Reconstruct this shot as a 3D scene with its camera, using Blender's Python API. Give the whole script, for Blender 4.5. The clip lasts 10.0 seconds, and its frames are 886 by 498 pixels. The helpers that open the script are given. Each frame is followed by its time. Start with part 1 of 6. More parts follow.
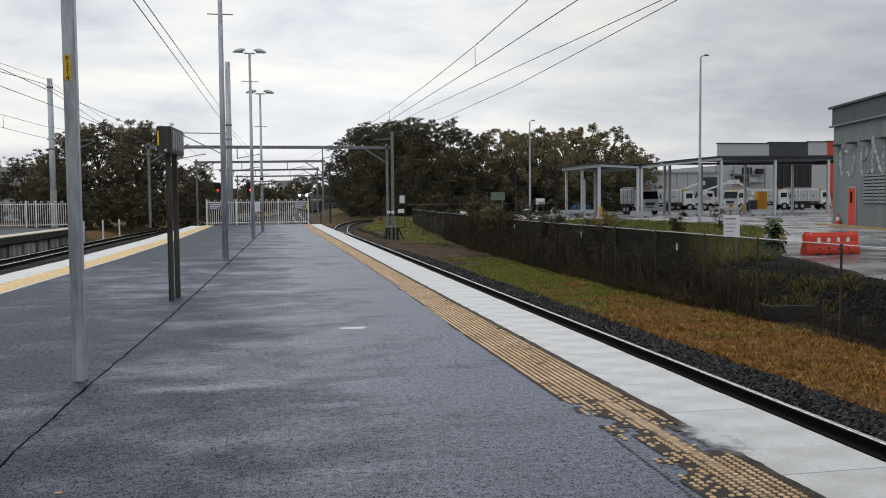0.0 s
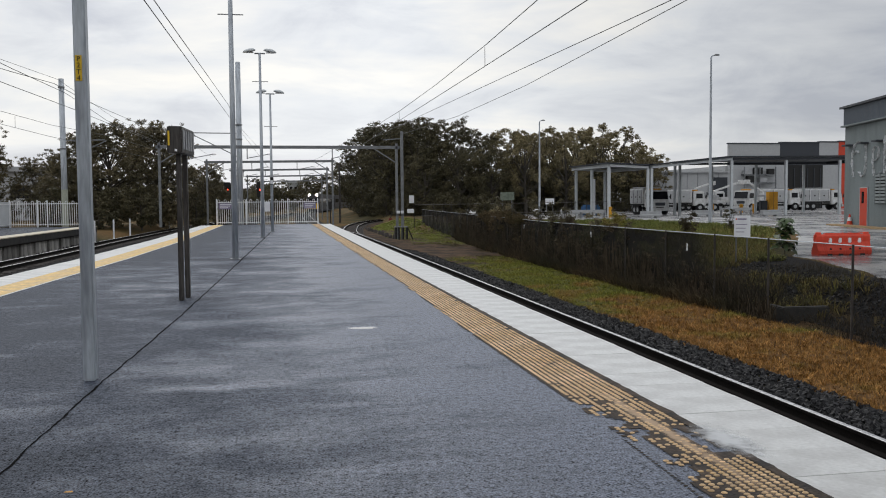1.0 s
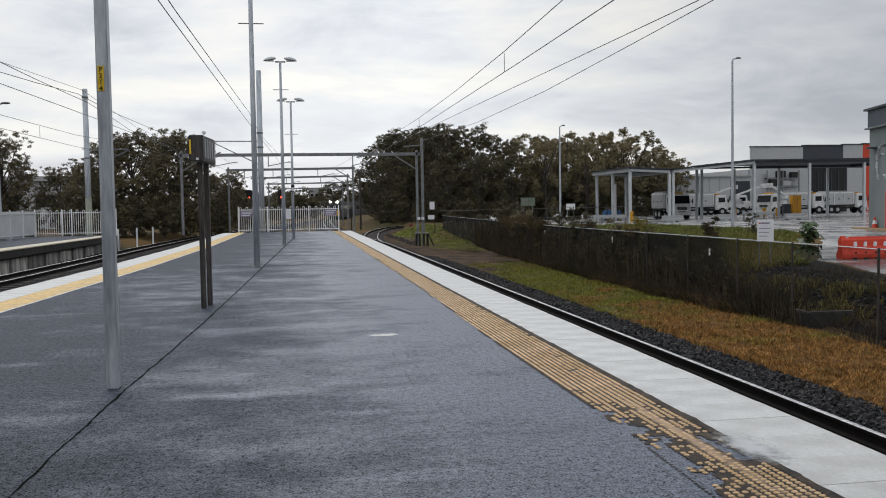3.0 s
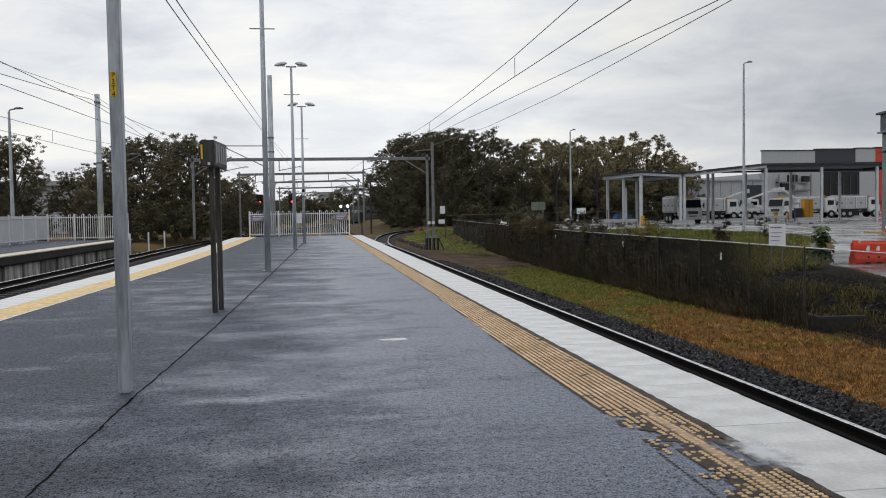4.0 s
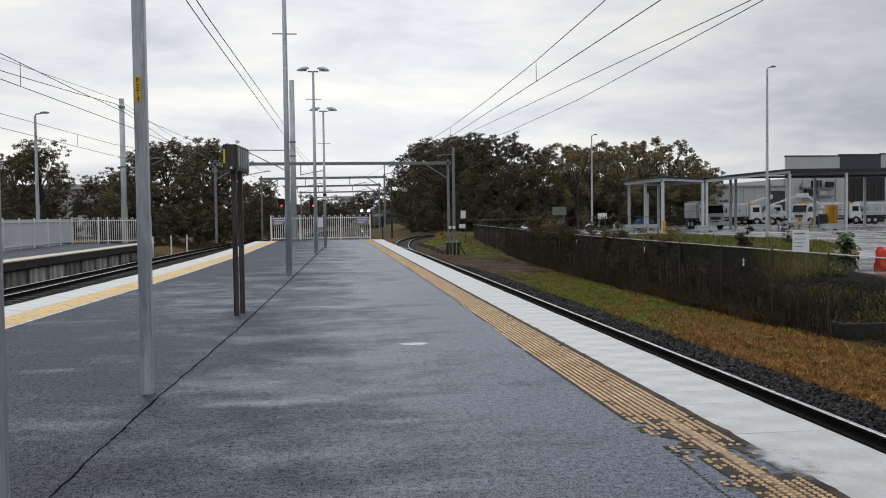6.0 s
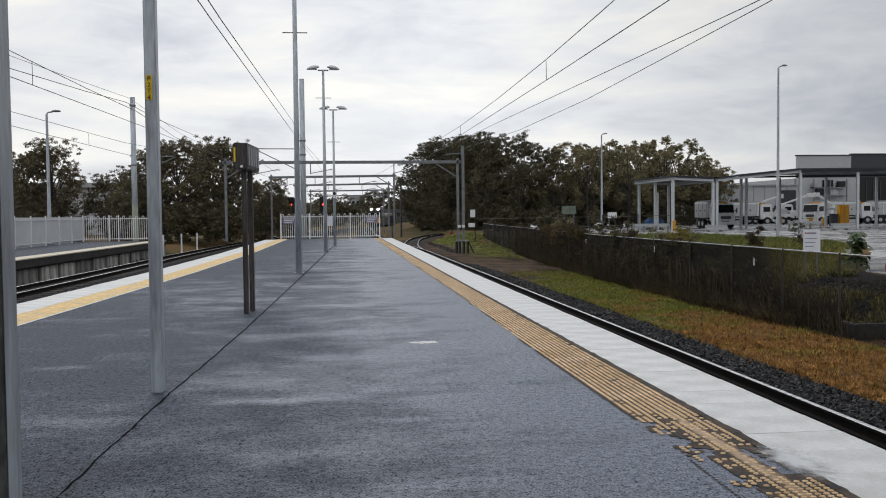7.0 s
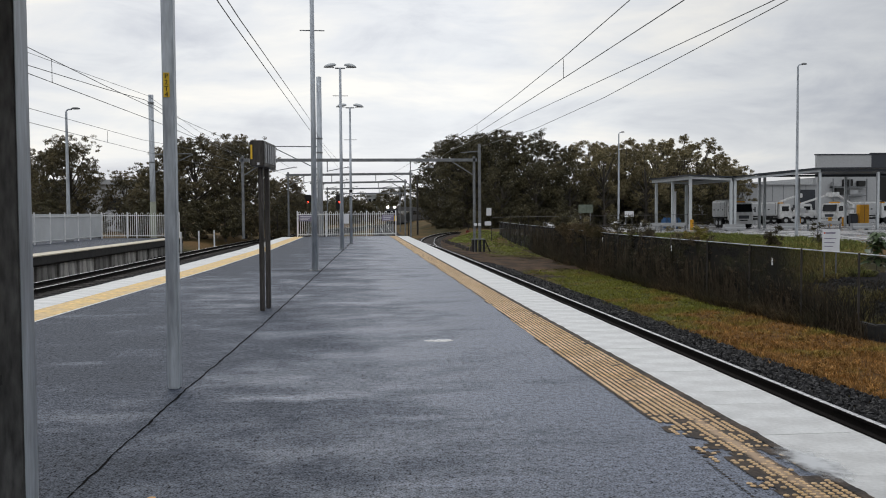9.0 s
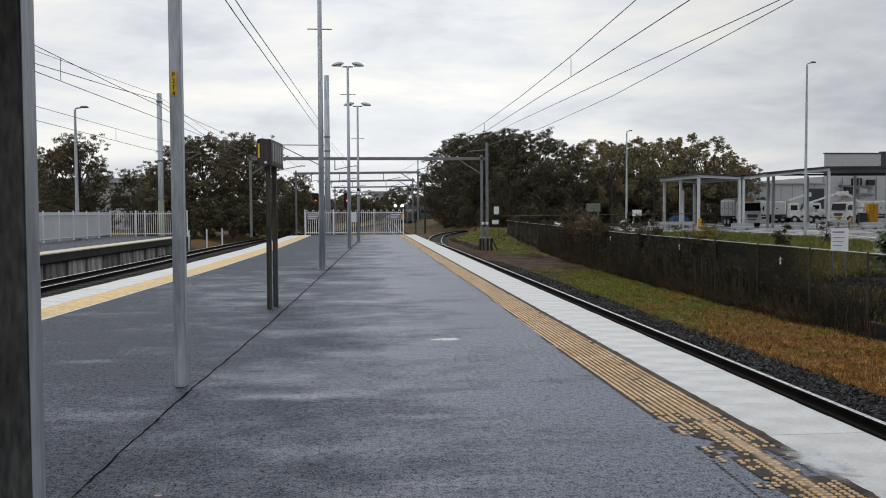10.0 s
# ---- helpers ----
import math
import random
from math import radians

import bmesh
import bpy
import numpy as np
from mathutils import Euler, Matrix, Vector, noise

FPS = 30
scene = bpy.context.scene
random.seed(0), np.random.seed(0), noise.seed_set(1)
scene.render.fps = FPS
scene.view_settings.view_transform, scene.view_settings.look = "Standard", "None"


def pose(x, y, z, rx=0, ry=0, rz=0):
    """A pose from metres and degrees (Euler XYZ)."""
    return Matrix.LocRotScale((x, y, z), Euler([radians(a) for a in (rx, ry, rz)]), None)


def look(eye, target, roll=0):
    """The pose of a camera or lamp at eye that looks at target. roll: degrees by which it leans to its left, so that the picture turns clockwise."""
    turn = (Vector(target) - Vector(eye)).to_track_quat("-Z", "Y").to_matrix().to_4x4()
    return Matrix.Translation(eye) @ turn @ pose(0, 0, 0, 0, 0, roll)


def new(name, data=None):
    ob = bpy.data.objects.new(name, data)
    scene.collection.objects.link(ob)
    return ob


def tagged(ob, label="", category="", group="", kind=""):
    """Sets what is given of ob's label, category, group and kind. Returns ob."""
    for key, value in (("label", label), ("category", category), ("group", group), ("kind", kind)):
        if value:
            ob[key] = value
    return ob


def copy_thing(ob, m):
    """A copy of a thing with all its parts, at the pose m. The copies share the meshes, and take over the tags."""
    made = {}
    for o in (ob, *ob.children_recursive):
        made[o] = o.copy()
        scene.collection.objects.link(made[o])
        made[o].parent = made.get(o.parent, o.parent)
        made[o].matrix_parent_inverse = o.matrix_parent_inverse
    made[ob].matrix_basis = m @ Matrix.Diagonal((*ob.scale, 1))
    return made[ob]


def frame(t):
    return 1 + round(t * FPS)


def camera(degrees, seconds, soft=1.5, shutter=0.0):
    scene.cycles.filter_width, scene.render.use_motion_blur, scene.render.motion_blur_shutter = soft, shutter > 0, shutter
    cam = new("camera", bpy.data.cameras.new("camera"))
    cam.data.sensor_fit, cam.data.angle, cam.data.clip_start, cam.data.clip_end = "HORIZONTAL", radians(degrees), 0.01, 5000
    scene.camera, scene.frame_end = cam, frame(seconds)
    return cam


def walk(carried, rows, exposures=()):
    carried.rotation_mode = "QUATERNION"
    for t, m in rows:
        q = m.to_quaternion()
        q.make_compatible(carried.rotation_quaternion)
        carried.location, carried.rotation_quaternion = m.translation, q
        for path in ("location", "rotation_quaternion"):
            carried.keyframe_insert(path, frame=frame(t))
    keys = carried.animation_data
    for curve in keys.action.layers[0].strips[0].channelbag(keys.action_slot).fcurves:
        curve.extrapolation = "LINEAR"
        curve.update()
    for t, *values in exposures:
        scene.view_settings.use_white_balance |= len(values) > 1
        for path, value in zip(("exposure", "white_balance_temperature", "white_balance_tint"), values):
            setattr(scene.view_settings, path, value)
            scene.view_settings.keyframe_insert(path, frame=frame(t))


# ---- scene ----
cam = camera(53.0, 10.0, soft=1.0)
PATH = [
    (0.0, pose(0.000, -0.000, 1.550, 86.80, 0.52, -11.26)),
    (0.5, pose(-0.001, 0.004, 1.552, 86.80, 0.48, -10.97)),
    (1.0, pose(-0.000, 0.008, 1.552, 86.80, 0.47, -10.65)),
    (1.5, pose(0.004, 0.012, 1.554, 86.87, 0.53, -10.37)),
    (2.0, pose(0.004, 0.018, 1.556, 86.93, 0.64, -10.03)),
    (3.5, pose(0.009, 0.022, 1.558, 87.36, 0.96, -8.99)),
    (4.0, pose(0.005, 0.019, 1.561, 87.49, 0.93, -8.66)),
    (4.5, pose(0.006, 0.015, 1.562, 87.65, 0.89, -8.34)),
    (5.0, pose(0.008, 0.014, 1.561, 87.77, 0.88, -8.02)),
    (5.5, pose(0.006, 0.014, 1.562, 87.82, 0.80, -7.67)),
    (7.0, pose(0.001, 0.010, 1.561, 87.74, 0.60, -6.72)),
    (7.5, pose(-0.002, 0.011, 1.562, 87.73, 0.54, -6.46)),
    (8.0, pose(0.001, 0.014, 1.562, 87.72, 0.49, -6.19)),
    (8.5, pose(0.002, 0.018, 1.558, 87.65, 0.42, -5.95)),
    (9.0, pose(0.007, 0.023, 1.560, 87.63, 0.37, -5.67)),
    (9.5, pose(0.011, 0.025, 1.562, 87.59, 0.34, -5.42)),
    (10.0, pose(0.017, 0.025, 1.563, 87.54, 0.31, -5.18)),
]
walk(cam, PATH)

# ---------------------------------------------------------------- world and light
world = bpy.data.worlds.new("overcast_sky")
scene.world = world
world.use_nodes = True
wn, wl = world.node_tree.nodes, world.node_tree.links
bg = wn["Background"]
tc = wn.new("ShaderNodeTexCoord")
sky = wn.new("ShaderNodeTexSky")
sky.sky_type = 'NISHITA'
sky.sun_disc = False
sky.sun_elevation = radians(38)
sky.sun_rotation = radians(-14)
skys = wn.new("ShaderNodeVectorMath"); skys.operation = 'SCALE'; skys.inputs[3].default_value = 0.08
wl.new(sky.outputs[0], skys.inputs[0])
mp = wn.new("ShaderNodeMapping"); mp.inputs["Scale"].default_value = (1.0, 1.0, 5.5)
wl.new(tc.outputs["Generated"], mp.inputs[0])
n1 = wn.new("ShaderNodeTexNoise"); n1.inputs["Scale"].default_value = 2.3; n1.inputs["Detail"].default_value = 7; n1.inputs["Roughness"].default_value = 0.52
n1.inputs["Distortion"].default_value = 0.35
wl.new(mp.outputs[0], n1.inputs["Vector"])
r1 = wn.new("ShaderNodeValToRGB")
r1.color_ramp.elements[0].position = 0.37; r1.color_ramp.elements[0].color = (0.56, 0.585, 0.65, 1)
r1.color_ramp.elements[1].position = 0.62; r1.color_ramp.elements[1].color = (0.965, 0.945, 0.90, 1)
e = r1.color_ramp.elements.new(0.50); e.color = (0.785, 0.805, 0.835, 1)
n2 = wn.new("ShaderNodeTexNoise"); n2.inputs["Scale"].default_value = 6.5; n2.inputs["Detail"].default_value = 6; n2.inputs["Roughness"].default_value = 0.6; n2.inputs["Distortion"].default_value = 0.6
mp2 = wn.new("ShaderNodeMapping"); mp2.inputs["Scale"].default_value = (1.0, 1.0, 3.2); mp2.inputs["Location"].default_value = (3.1, 0.4, 0.0)
wl.new(tc.outputs["Generated"], mp2.inputs[0]); wl.new(mp2.outputs[0], n2.inputs["Vector"])
nm = wn.new("ShaderNodeMix"); nm.data_type = 'FLOAT'; nm.inputs[0].default_value = 0.34
wl.new(n1.outputs[0], nm.inputs[2]); wl.new(n2.outputs[0], nm.inputs[3])
wl.new(nm.outputs[0], r1.inputs[0])
# overcast luminance grows from the horizon to the zenith; the cloud is thinner towards the sun
sep = wn.new("ShaderNodeSeparateXYZ"); wl.new(tc.outputs["Generated"], sep.inputs[0])
zr = wn.new("ShaderNodeMapRange"); zr.inputs[1].default_value = 0.15; zr.inputs[2].default_value = 0.9; zr.inputs[3].default_value = 1.0; zr.inputs[4].default_value = 1.45
wl.new(sep.outputs[2], zr.inputs[0])
def slope_x(x0, x1, v0, v1):
    n = wn.new("ShaderNodeMapRange")
    for k, v in enumerate((x0, x1, v0, v1)):
        n.inputs[k + 1].default_value = v
    wl.new(sep.outputs[0], n.inputs[0])
    return n


xl_, xh_ = slope_x(-0.30, 0.10, 0.95, 1.04), slope_x(0.14, 0.55, 1.04, 0.70)
xr = wn.new("ShaderNodeMath"); xr.operation = 'MINIMUM'; wl.new(xl_.outputs[0], xr.inputs[0]); wl.new(xh_.outputs[0], xr.inputs[1])
mul = wn.new("ShaderNodeMath"); mul.operation = 'MULTIPLY'; wl.new(zr.outputs[0], mul.inputs[0]); wl.new(xr.outputs[0], mul.inputs[1])
hr = wn.new("ShaderNodeMapRange"); hr.inputs[1].default_value = 0.0; hr.inputs[2].default_value = 0.24; hr.inputs[3].default_value = 1.14; hr.inputs[4].default_value = 1.0
wl.new(sep.outputs[2], hr.inputs[0])
mul2 = wn.new("ShaderNodeMath"); mul2.operation = 'MULTIPLY'; wl.new(mul.outputs[0], mul2.inputs[0]); wl.new(hr.outputs[0], mul2.inputs[1])
cs = wn.new("ShaderNodeVectorMath"); cs.operation = 'SCALE'; wl.new(r1.outputs[0], cs.inputs[0]); wl.new(mul2.outputs[0], cs.inputs[3])
mx = wn.new("ShaderNodeMix"); mx.data_type = 'RGBA'; mx.inputs[0].default_value = 0.92
wl.new(skys.outputs[0], mx.inputs[6]); wl.new(cs.outputs[0], mx.inputs[7])
wl.new(mx.outputs[2], bg.inputs[0])
bg.inputs[1].default_value = 1.0
sun = new("sun", bpy.data.lights.new("sun", 'SUN'))
sun.data.energy, sun.data.angle, sun.data.color = 0.7, radians(25), (1.0, 0.97, 0.93)
sun.matrix_world = look((0, 0, 50), (0 + 9.6, -38, 50 - 31))

# ---------------------------------------------------------------- helpers
def finish(name, bm, material, smooth=False):
    me = bpy.data.meshes.new(name)
    bmesh.ops.recalc_face_normals(bm, faces=bm.faces)
    bm.to_mesh(me)
    bm.free()
    for m in (material if isinstance(material, (list, tuple)) else [material]):
        me.materials.append(m)
    if smooth:
        me.shade_smooth()
    return me


def part(name, bm, material, parent, label="", smooth=False):
    ob = new(name, finish(name, bm, material, smooth))
    ob.parent = parent
    if label:
        tagged(ob, label)
    return ob


def thing(name, at, label, category, group="", kind="", rz=0.0):
    ob = new(name)
    ob.empty_display_size = 0.2
    ob.matrix_world = pose(at[0], at[1], at[2], 0, 0, rz)
    return tagged(ob, label, category, group, kind)


def solid(name, bm, material, label, category="", group="", kind="", at=(0, 0, 0), smooth=False, rz=0.0):
    ob = new(name, finish(name, bm, material, smooth))
    ob.matrix_world = pose(at[0], at[1], at[2], 0, 0, rz)
    return tagged(ob, label, category, group, kind)


def raw(name, verts, faces, material):
    me = bpy.data.meshes.new(name)
    me.from_pydata([tuple(v) for v in verts], [], faces)
    for m in (material if isinstance(material, (list, tuple)) else [material]):
        me.materials.append(m)
    me.update()
    return me


def box(bm, a, b, bevel=0.0):
    a, b = Vector(a), Vector(b)
    r = bmesh.ops.create_cube(bm, size=1.0)
    for v in r["verts"]:
        v.co = Vector(((a[i] + b[i]) / 2 + v.co[i] * abs(b[i] - a[i]) for i in range(3)))
    if bevel:
        es = list({e for v in r["verts"] for e in v.link_edges})
        bmesh.ops.bevel(bm, geom=es, offset=bevel, segments=2, affect='EDGES', clamp_overlap=True)
    return bm


def rod(bm, a, b, r0, r1=None, n=10):
    a, b = Vector(a), Vector(b)
    r1 = r0 if r1 is None else r1
    d = b - a
    m = Matrix.Translation((a + b) / 2) @ d.to_track_quat('Z', 'Y').to_matrix().to_4x4()
    bmesh.ops.create_cone(bm, cap_ends=True, segments=n, radius1=r0, radius2=r1, depth=d.length, matrix=m)
    return bm


def bar(bm, a, b, w, h):
    """A rectangular bar from a to b, w wide and h deep."""
    a, b = Vector(a), Vector(b)
    d = b - a
    q = d.to_track_quat('Z', 'Y').to_matrix().to_4x4()
    r = bmesh.ops.create_cube(bm, size=1.0)
    m = Matrix.Translation((a + b) / 2) @ q @ Matrix.Diagonal((w, h, d.length, 1))
    bmesh.ops.transform(bm, matrix=m, verts=r["verts"])
    return bm


def sweep(bm, path, prof, closed=True):
    """Sweeps the profile (u to the side, v up) along a path."""
    rows = []
    for i, p in enumerate(path):
        p = Vector(p)
        d = Vector(path[min(i + 1, len(path) - 1)]) - Vector(path[max(i - 1, 0)])
        side = Vector((d.y, -d.x, 0)).normalized()
        rows.append([bm.verts.new(p + side * u + Vector((0, 0, v))) for u, v in prof])
    n = len(prof)
    for a, b in zip(rows, rows[1:]):
        for k in range(n if closed else n - 1):
            bm.faces.new((a[k], a[(k + 1) % n], b[(k + 1) % n], b[k]))
    if closed:
        bm.faces.new(rows[0]); bm.faces.new(rows[-1][::-1])
    return bm


def B():
    return bmesh.new()


def spline(pts, step):
    """A smooth line through points, by Catmull-Rom."""
    P = [np.array(p, float) for p in pts]
    P = [2 * P[0] - P[1]] + P + [2 * P[-1] - P[-2]]
    out = []
    for i in range(1, len(P) - 2):
        n = max(2, int(np.linalg.norm(P[i + 1] - P[i]) / step))
        for k in range(n):
            t = k / n
            a, b, c, d = P[i - 1], P[i], P[i + 1], P[i + 2]
            out.append(0.5 * (2 * b + (c - a) * t + (2 * a - 5 * b + 4 * c - d) * t * t + (3 * b - a - 3 * c + d) * t ** 3))
    out.append(P[-2])
    return out


def lerp_line(pts, y):
    ys = [p[0] for p in pts]; xs = [p[1] for p in pts]
    return float(np.interp(y, ys, xs))


# ---------------------------------------------------------------- materials
def mat(name, rgb, rough=0.7, metal=0.0, var=0.25, scale=3.0, fine=60.0, bump=0.15, rgb2=None, spec=0.35, rvar=0.1, bscale=None, stretch=(1, 1, 1), island=0.0):
    """A surface with a broad and a fine variation of its colour, and fine relief."""
    m = bpy.data.materials.new(name)
    m.use_nodes = True
    N, L = m.node_tree.nodes, m.node_tree.links
    p = N["Principled BSDF"]
    t = N.new("ShaderNodeTexCoord")
    mpn = N.new("ShaderNodeMapping"); mpn.inputs["Scale"].default_value = stretch
    L.new(t.outputs["Object"], mpn.inputs[0])
    a = N.new("ShaderNodeTexNoise"); a.inputs["Scale"].default_value = scale; a.inputs["Detail"].default_value = 5
    b = N.new("ShaderNodeTexNoise"); b.inputs["Scale"].default_value = fine; b.inputs["Detail"].default_value = 3
    L.new(mpn.outputs[0], a.inputs["Vector"]); L.new(mpn.outputs[0], b.inputs["Vector"])
    rgb2 = rgb2 or tuple(c * (1 - 1.4 * var) for c in rgb)
    r = N.new("ShaderNodeValToRGB")
    r.color_ramp.elements[0].position, r.color_ramp.elements[0].color = 0.36, (*rgb2, 1)
    r.color_ramp.elements[1].position, r.color_ramp.elements[1].color = 0.62, (*rgb, 1)
    L.new(a.outputs[0], r.inputs[0])
    mr = N.new("ShaderNodeMapRange"); mr.inputs[1].default_value = 0.3; mr.inputs[2].default_value = 0.7
    mr.inputs[3].default_value = 1 - var; mr.inputs[4].default_value = 1 + var
    L.new(b.outputs[0], mr.inputs[0])
    s = N.new("ShaderNodeVectorMath"); s.operation = 'SCALE'
    L.new(r.outputs[0], s.inputs[0]); L.new(mr.outputs[0], s.inputs[3])
    out = s.outputs[0]
    if island:
        g = N.new("ShaderNodeNewGeometry")
        ir = N.new("ShaderNodeMapRange"); ir.inputs[3].default_value = 1 - island; ir.inputs[4].default_value = 1 + island
        L.new(g.outputs["Random Per Island"], ir.inputs[0])
        s2 = N.new("ShaderNodeVectorMath"); s2.operation = 'SCALE'
        L.new(out, s2.inputs[0]); L.new(ir.outputs[0], s2.inputs[3])
        out = s2.outputs[0]
    L.new(out, p.inputs["Base Color"])
    rr = N.new("ShaderNodeMapRange"); rr.inputs[1].default_value = 0.3; rr.inputs[2].default_value = 0.7
    rr.inputs[3].default_value = max(0.02, rough - rvar); rr.inputs[4].default_value = min(1, rough + rvar)
    L.new(a.outputs[0], rr.inputs[0]); L.new(rr.outputs[0], p.inputs["Roughness"])
    p.inputs["Metallic"].default_value = metal
    p.inputs["Specular IOR Level"].default_value = spec
    if bump:
        bn = N.new("ShaderNodeBump"); bn.inputs["Strength"].default_value = bump; bn.inputs["Distance"].default_value = 0.01
        L.new(b.outputs[0], bn.inputs["Height"]); L.new(bn.outputs[0], p.inputs["Normal"])
    return m


def glow(name, rgb, strength):
    m = bpy.data.materials.new(name)
    m.use_nodes = True
    p = m.node_tree.nodes["Principled BSDF"]
    p.inputs["Base Color"].default_value = (*rgb, 1)
    p.inputs["Emission Color"].default_value = (*rgb, 1)
    p.inputs["Emission Strength"].default_value = strength
    return m


def asphalt_material():
    m = bpy.data.materials.new("wet_asphalt")
    m.use_nodes = True
    N, L = m.node_tree.nodes, m.node_tree.links
    p = N["Principled BSDF"]
    t = N.new("ShaderNodeTexCoord")
    agg = N.new("ShaderNodeTexVoronoi"); agg.inputs["Scale"].default_value = 85
    fine = N.new("ShaderNodeTexNoise"); fine.inputs["Scale"].default_value = 70; fine.inputs["Detail"].default_value = 4
    wet = N.new("ShaderNodeTexNoise"); wet.inputs["Scale"].default_value = 0.8; wet.inputs["Detail"].default_value = 6; wet.inputs["Roughness"].default_value = 0.62
    mp2 = N.new("ShaderNodeMapping"); mp2.inputs["Scale"].default_value = (0.75, 1.0, 1)
    L.new(t.outputs["Object"], mp2.inputs[0])
    for n in (agg, fine):
        L.new(t.outputs["Object"], n.inputs["Vector"])
    L.new(mp2.outputs[0], wet.inputs["Vector"])
    # brightness across the paving, darker left to lighter right, painted through colour and roughness
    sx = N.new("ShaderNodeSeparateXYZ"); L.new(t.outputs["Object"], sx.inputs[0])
    side_tone = N.new("ShaderNodeMapRange"); side_tone.inputs[1].default_value = -3.0; side_tone.inputs[2].default_value = 2.4; side_tone.inputs[3].default_value = -0.34; side_tone.inputs[4].default_value = 0.32
    L.new(sx.outputs[0], side_tone.inputs[0])
    mid = N.new("ShaderNodeTexNoise"); mid.inputs["Scale"].default_value = 3.2; mid.inputs["Detail"].default_value = 4
    L.new(mp2.outputs[0], mid.inputs["Vector"])
    midr = N.new("ShaderNodeMapRange"); midr.inputs[3].default_value = -0.08; midr.inputs[4].default_value = 0.08
    L.new(mid.outputs[0], midr.inputs[0])
    w1 = N.new("ShaderNodeMath"); w1.operation = 'ADD'; L.new(wet.outputs[0], w1.inputs[0]); L.new(side_tone.outputs[0], w1.inputs[1])
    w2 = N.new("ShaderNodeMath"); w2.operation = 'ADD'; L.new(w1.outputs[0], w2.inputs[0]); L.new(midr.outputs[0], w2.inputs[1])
    # wet hollows with their sheen painted lighter, plus brightness patches, one of them darker
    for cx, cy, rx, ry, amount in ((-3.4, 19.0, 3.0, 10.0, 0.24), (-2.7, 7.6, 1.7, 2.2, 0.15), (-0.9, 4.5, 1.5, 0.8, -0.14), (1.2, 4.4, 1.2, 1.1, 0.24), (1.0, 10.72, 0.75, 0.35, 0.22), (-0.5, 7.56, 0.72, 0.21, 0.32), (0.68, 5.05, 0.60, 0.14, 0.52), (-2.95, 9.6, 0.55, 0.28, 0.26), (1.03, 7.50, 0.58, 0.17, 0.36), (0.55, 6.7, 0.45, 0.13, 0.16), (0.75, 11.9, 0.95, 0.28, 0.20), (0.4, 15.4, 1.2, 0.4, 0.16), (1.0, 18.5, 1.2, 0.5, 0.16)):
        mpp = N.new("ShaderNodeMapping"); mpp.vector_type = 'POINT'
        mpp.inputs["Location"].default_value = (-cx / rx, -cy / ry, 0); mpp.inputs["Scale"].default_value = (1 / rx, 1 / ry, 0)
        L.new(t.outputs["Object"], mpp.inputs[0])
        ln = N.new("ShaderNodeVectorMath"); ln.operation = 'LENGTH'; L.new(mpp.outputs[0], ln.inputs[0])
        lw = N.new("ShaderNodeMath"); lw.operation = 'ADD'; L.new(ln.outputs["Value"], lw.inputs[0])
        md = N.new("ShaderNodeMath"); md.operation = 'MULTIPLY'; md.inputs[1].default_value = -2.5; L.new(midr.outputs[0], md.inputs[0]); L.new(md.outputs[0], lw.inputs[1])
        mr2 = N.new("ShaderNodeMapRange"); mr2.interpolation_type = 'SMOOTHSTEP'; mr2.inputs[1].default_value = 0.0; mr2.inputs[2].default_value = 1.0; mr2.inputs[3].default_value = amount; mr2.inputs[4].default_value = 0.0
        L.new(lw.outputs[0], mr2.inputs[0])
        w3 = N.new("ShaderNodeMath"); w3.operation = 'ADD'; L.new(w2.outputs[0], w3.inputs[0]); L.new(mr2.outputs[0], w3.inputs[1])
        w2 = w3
    # the wetter end is lighter, as sky sheen held in the base colour
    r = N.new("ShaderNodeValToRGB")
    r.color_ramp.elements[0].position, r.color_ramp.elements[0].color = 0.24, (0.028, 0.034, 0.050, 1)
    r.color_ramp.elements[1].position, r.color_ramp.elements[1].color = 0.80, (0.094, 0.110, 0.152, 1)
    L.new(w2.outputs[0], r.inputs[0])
    g = N.new("ShaderNodeMapRange"); g.inputs[1].default_value = 0.37; g.inputs[2].default_value = 0.63; g.inputs[3].default_value = 0.12; g.inputs[4].default_value = 2.1
    coarse = N.new("ShaderNodeTexNoise"); coarse.inputs["Scale"].default_value = 21; coarse.inputs["Detail"].default_value = 3
    L.new(t.outputs["Object"], coarse.inputs["Vector"])
    gm = N.new("ShaderNodeMix"); gm.data_type = 'FLOAT'; gm.inputs[0].default_value = 0.32
    L.new(fine.outputs[0], gm.inputs[2]); L.new(coarse.outputs[0], gm.inputs[3])
    grain = gm.outputs[0]
    L.new(grain, g.inputs[0])
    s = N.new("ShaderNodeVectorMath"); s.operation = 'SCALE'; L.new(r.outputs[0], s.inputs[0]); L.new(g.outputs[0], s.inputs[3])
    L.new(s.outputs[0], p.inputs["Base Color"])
    rr = N.new("ShaderNodeMapRange"); rr.inputs[1].default_value = 0.35; rr.inputs[2].default_value = 0.68; rr.inputs[3].default_value = 0.78; rr.inputs[4].default_value = 0.42
    L.new(w2.outputs[0], rr.inputs[0]); L.new(rr.outputs[0], p.inputs["Roughness"])
    sp = N.new("ShaderNodeMapRange"); sp.inputs[1].default_value = 0.39; sp.inputs[2].default_value = 0.61; sp.inputs[3].default_value = 0.02; sp.inputs[4].default_value = 0.80
    L.new(grain, sp.inputs[0]); L.new(sp.outputs[0], p.inputs["Specular IOR Level"])
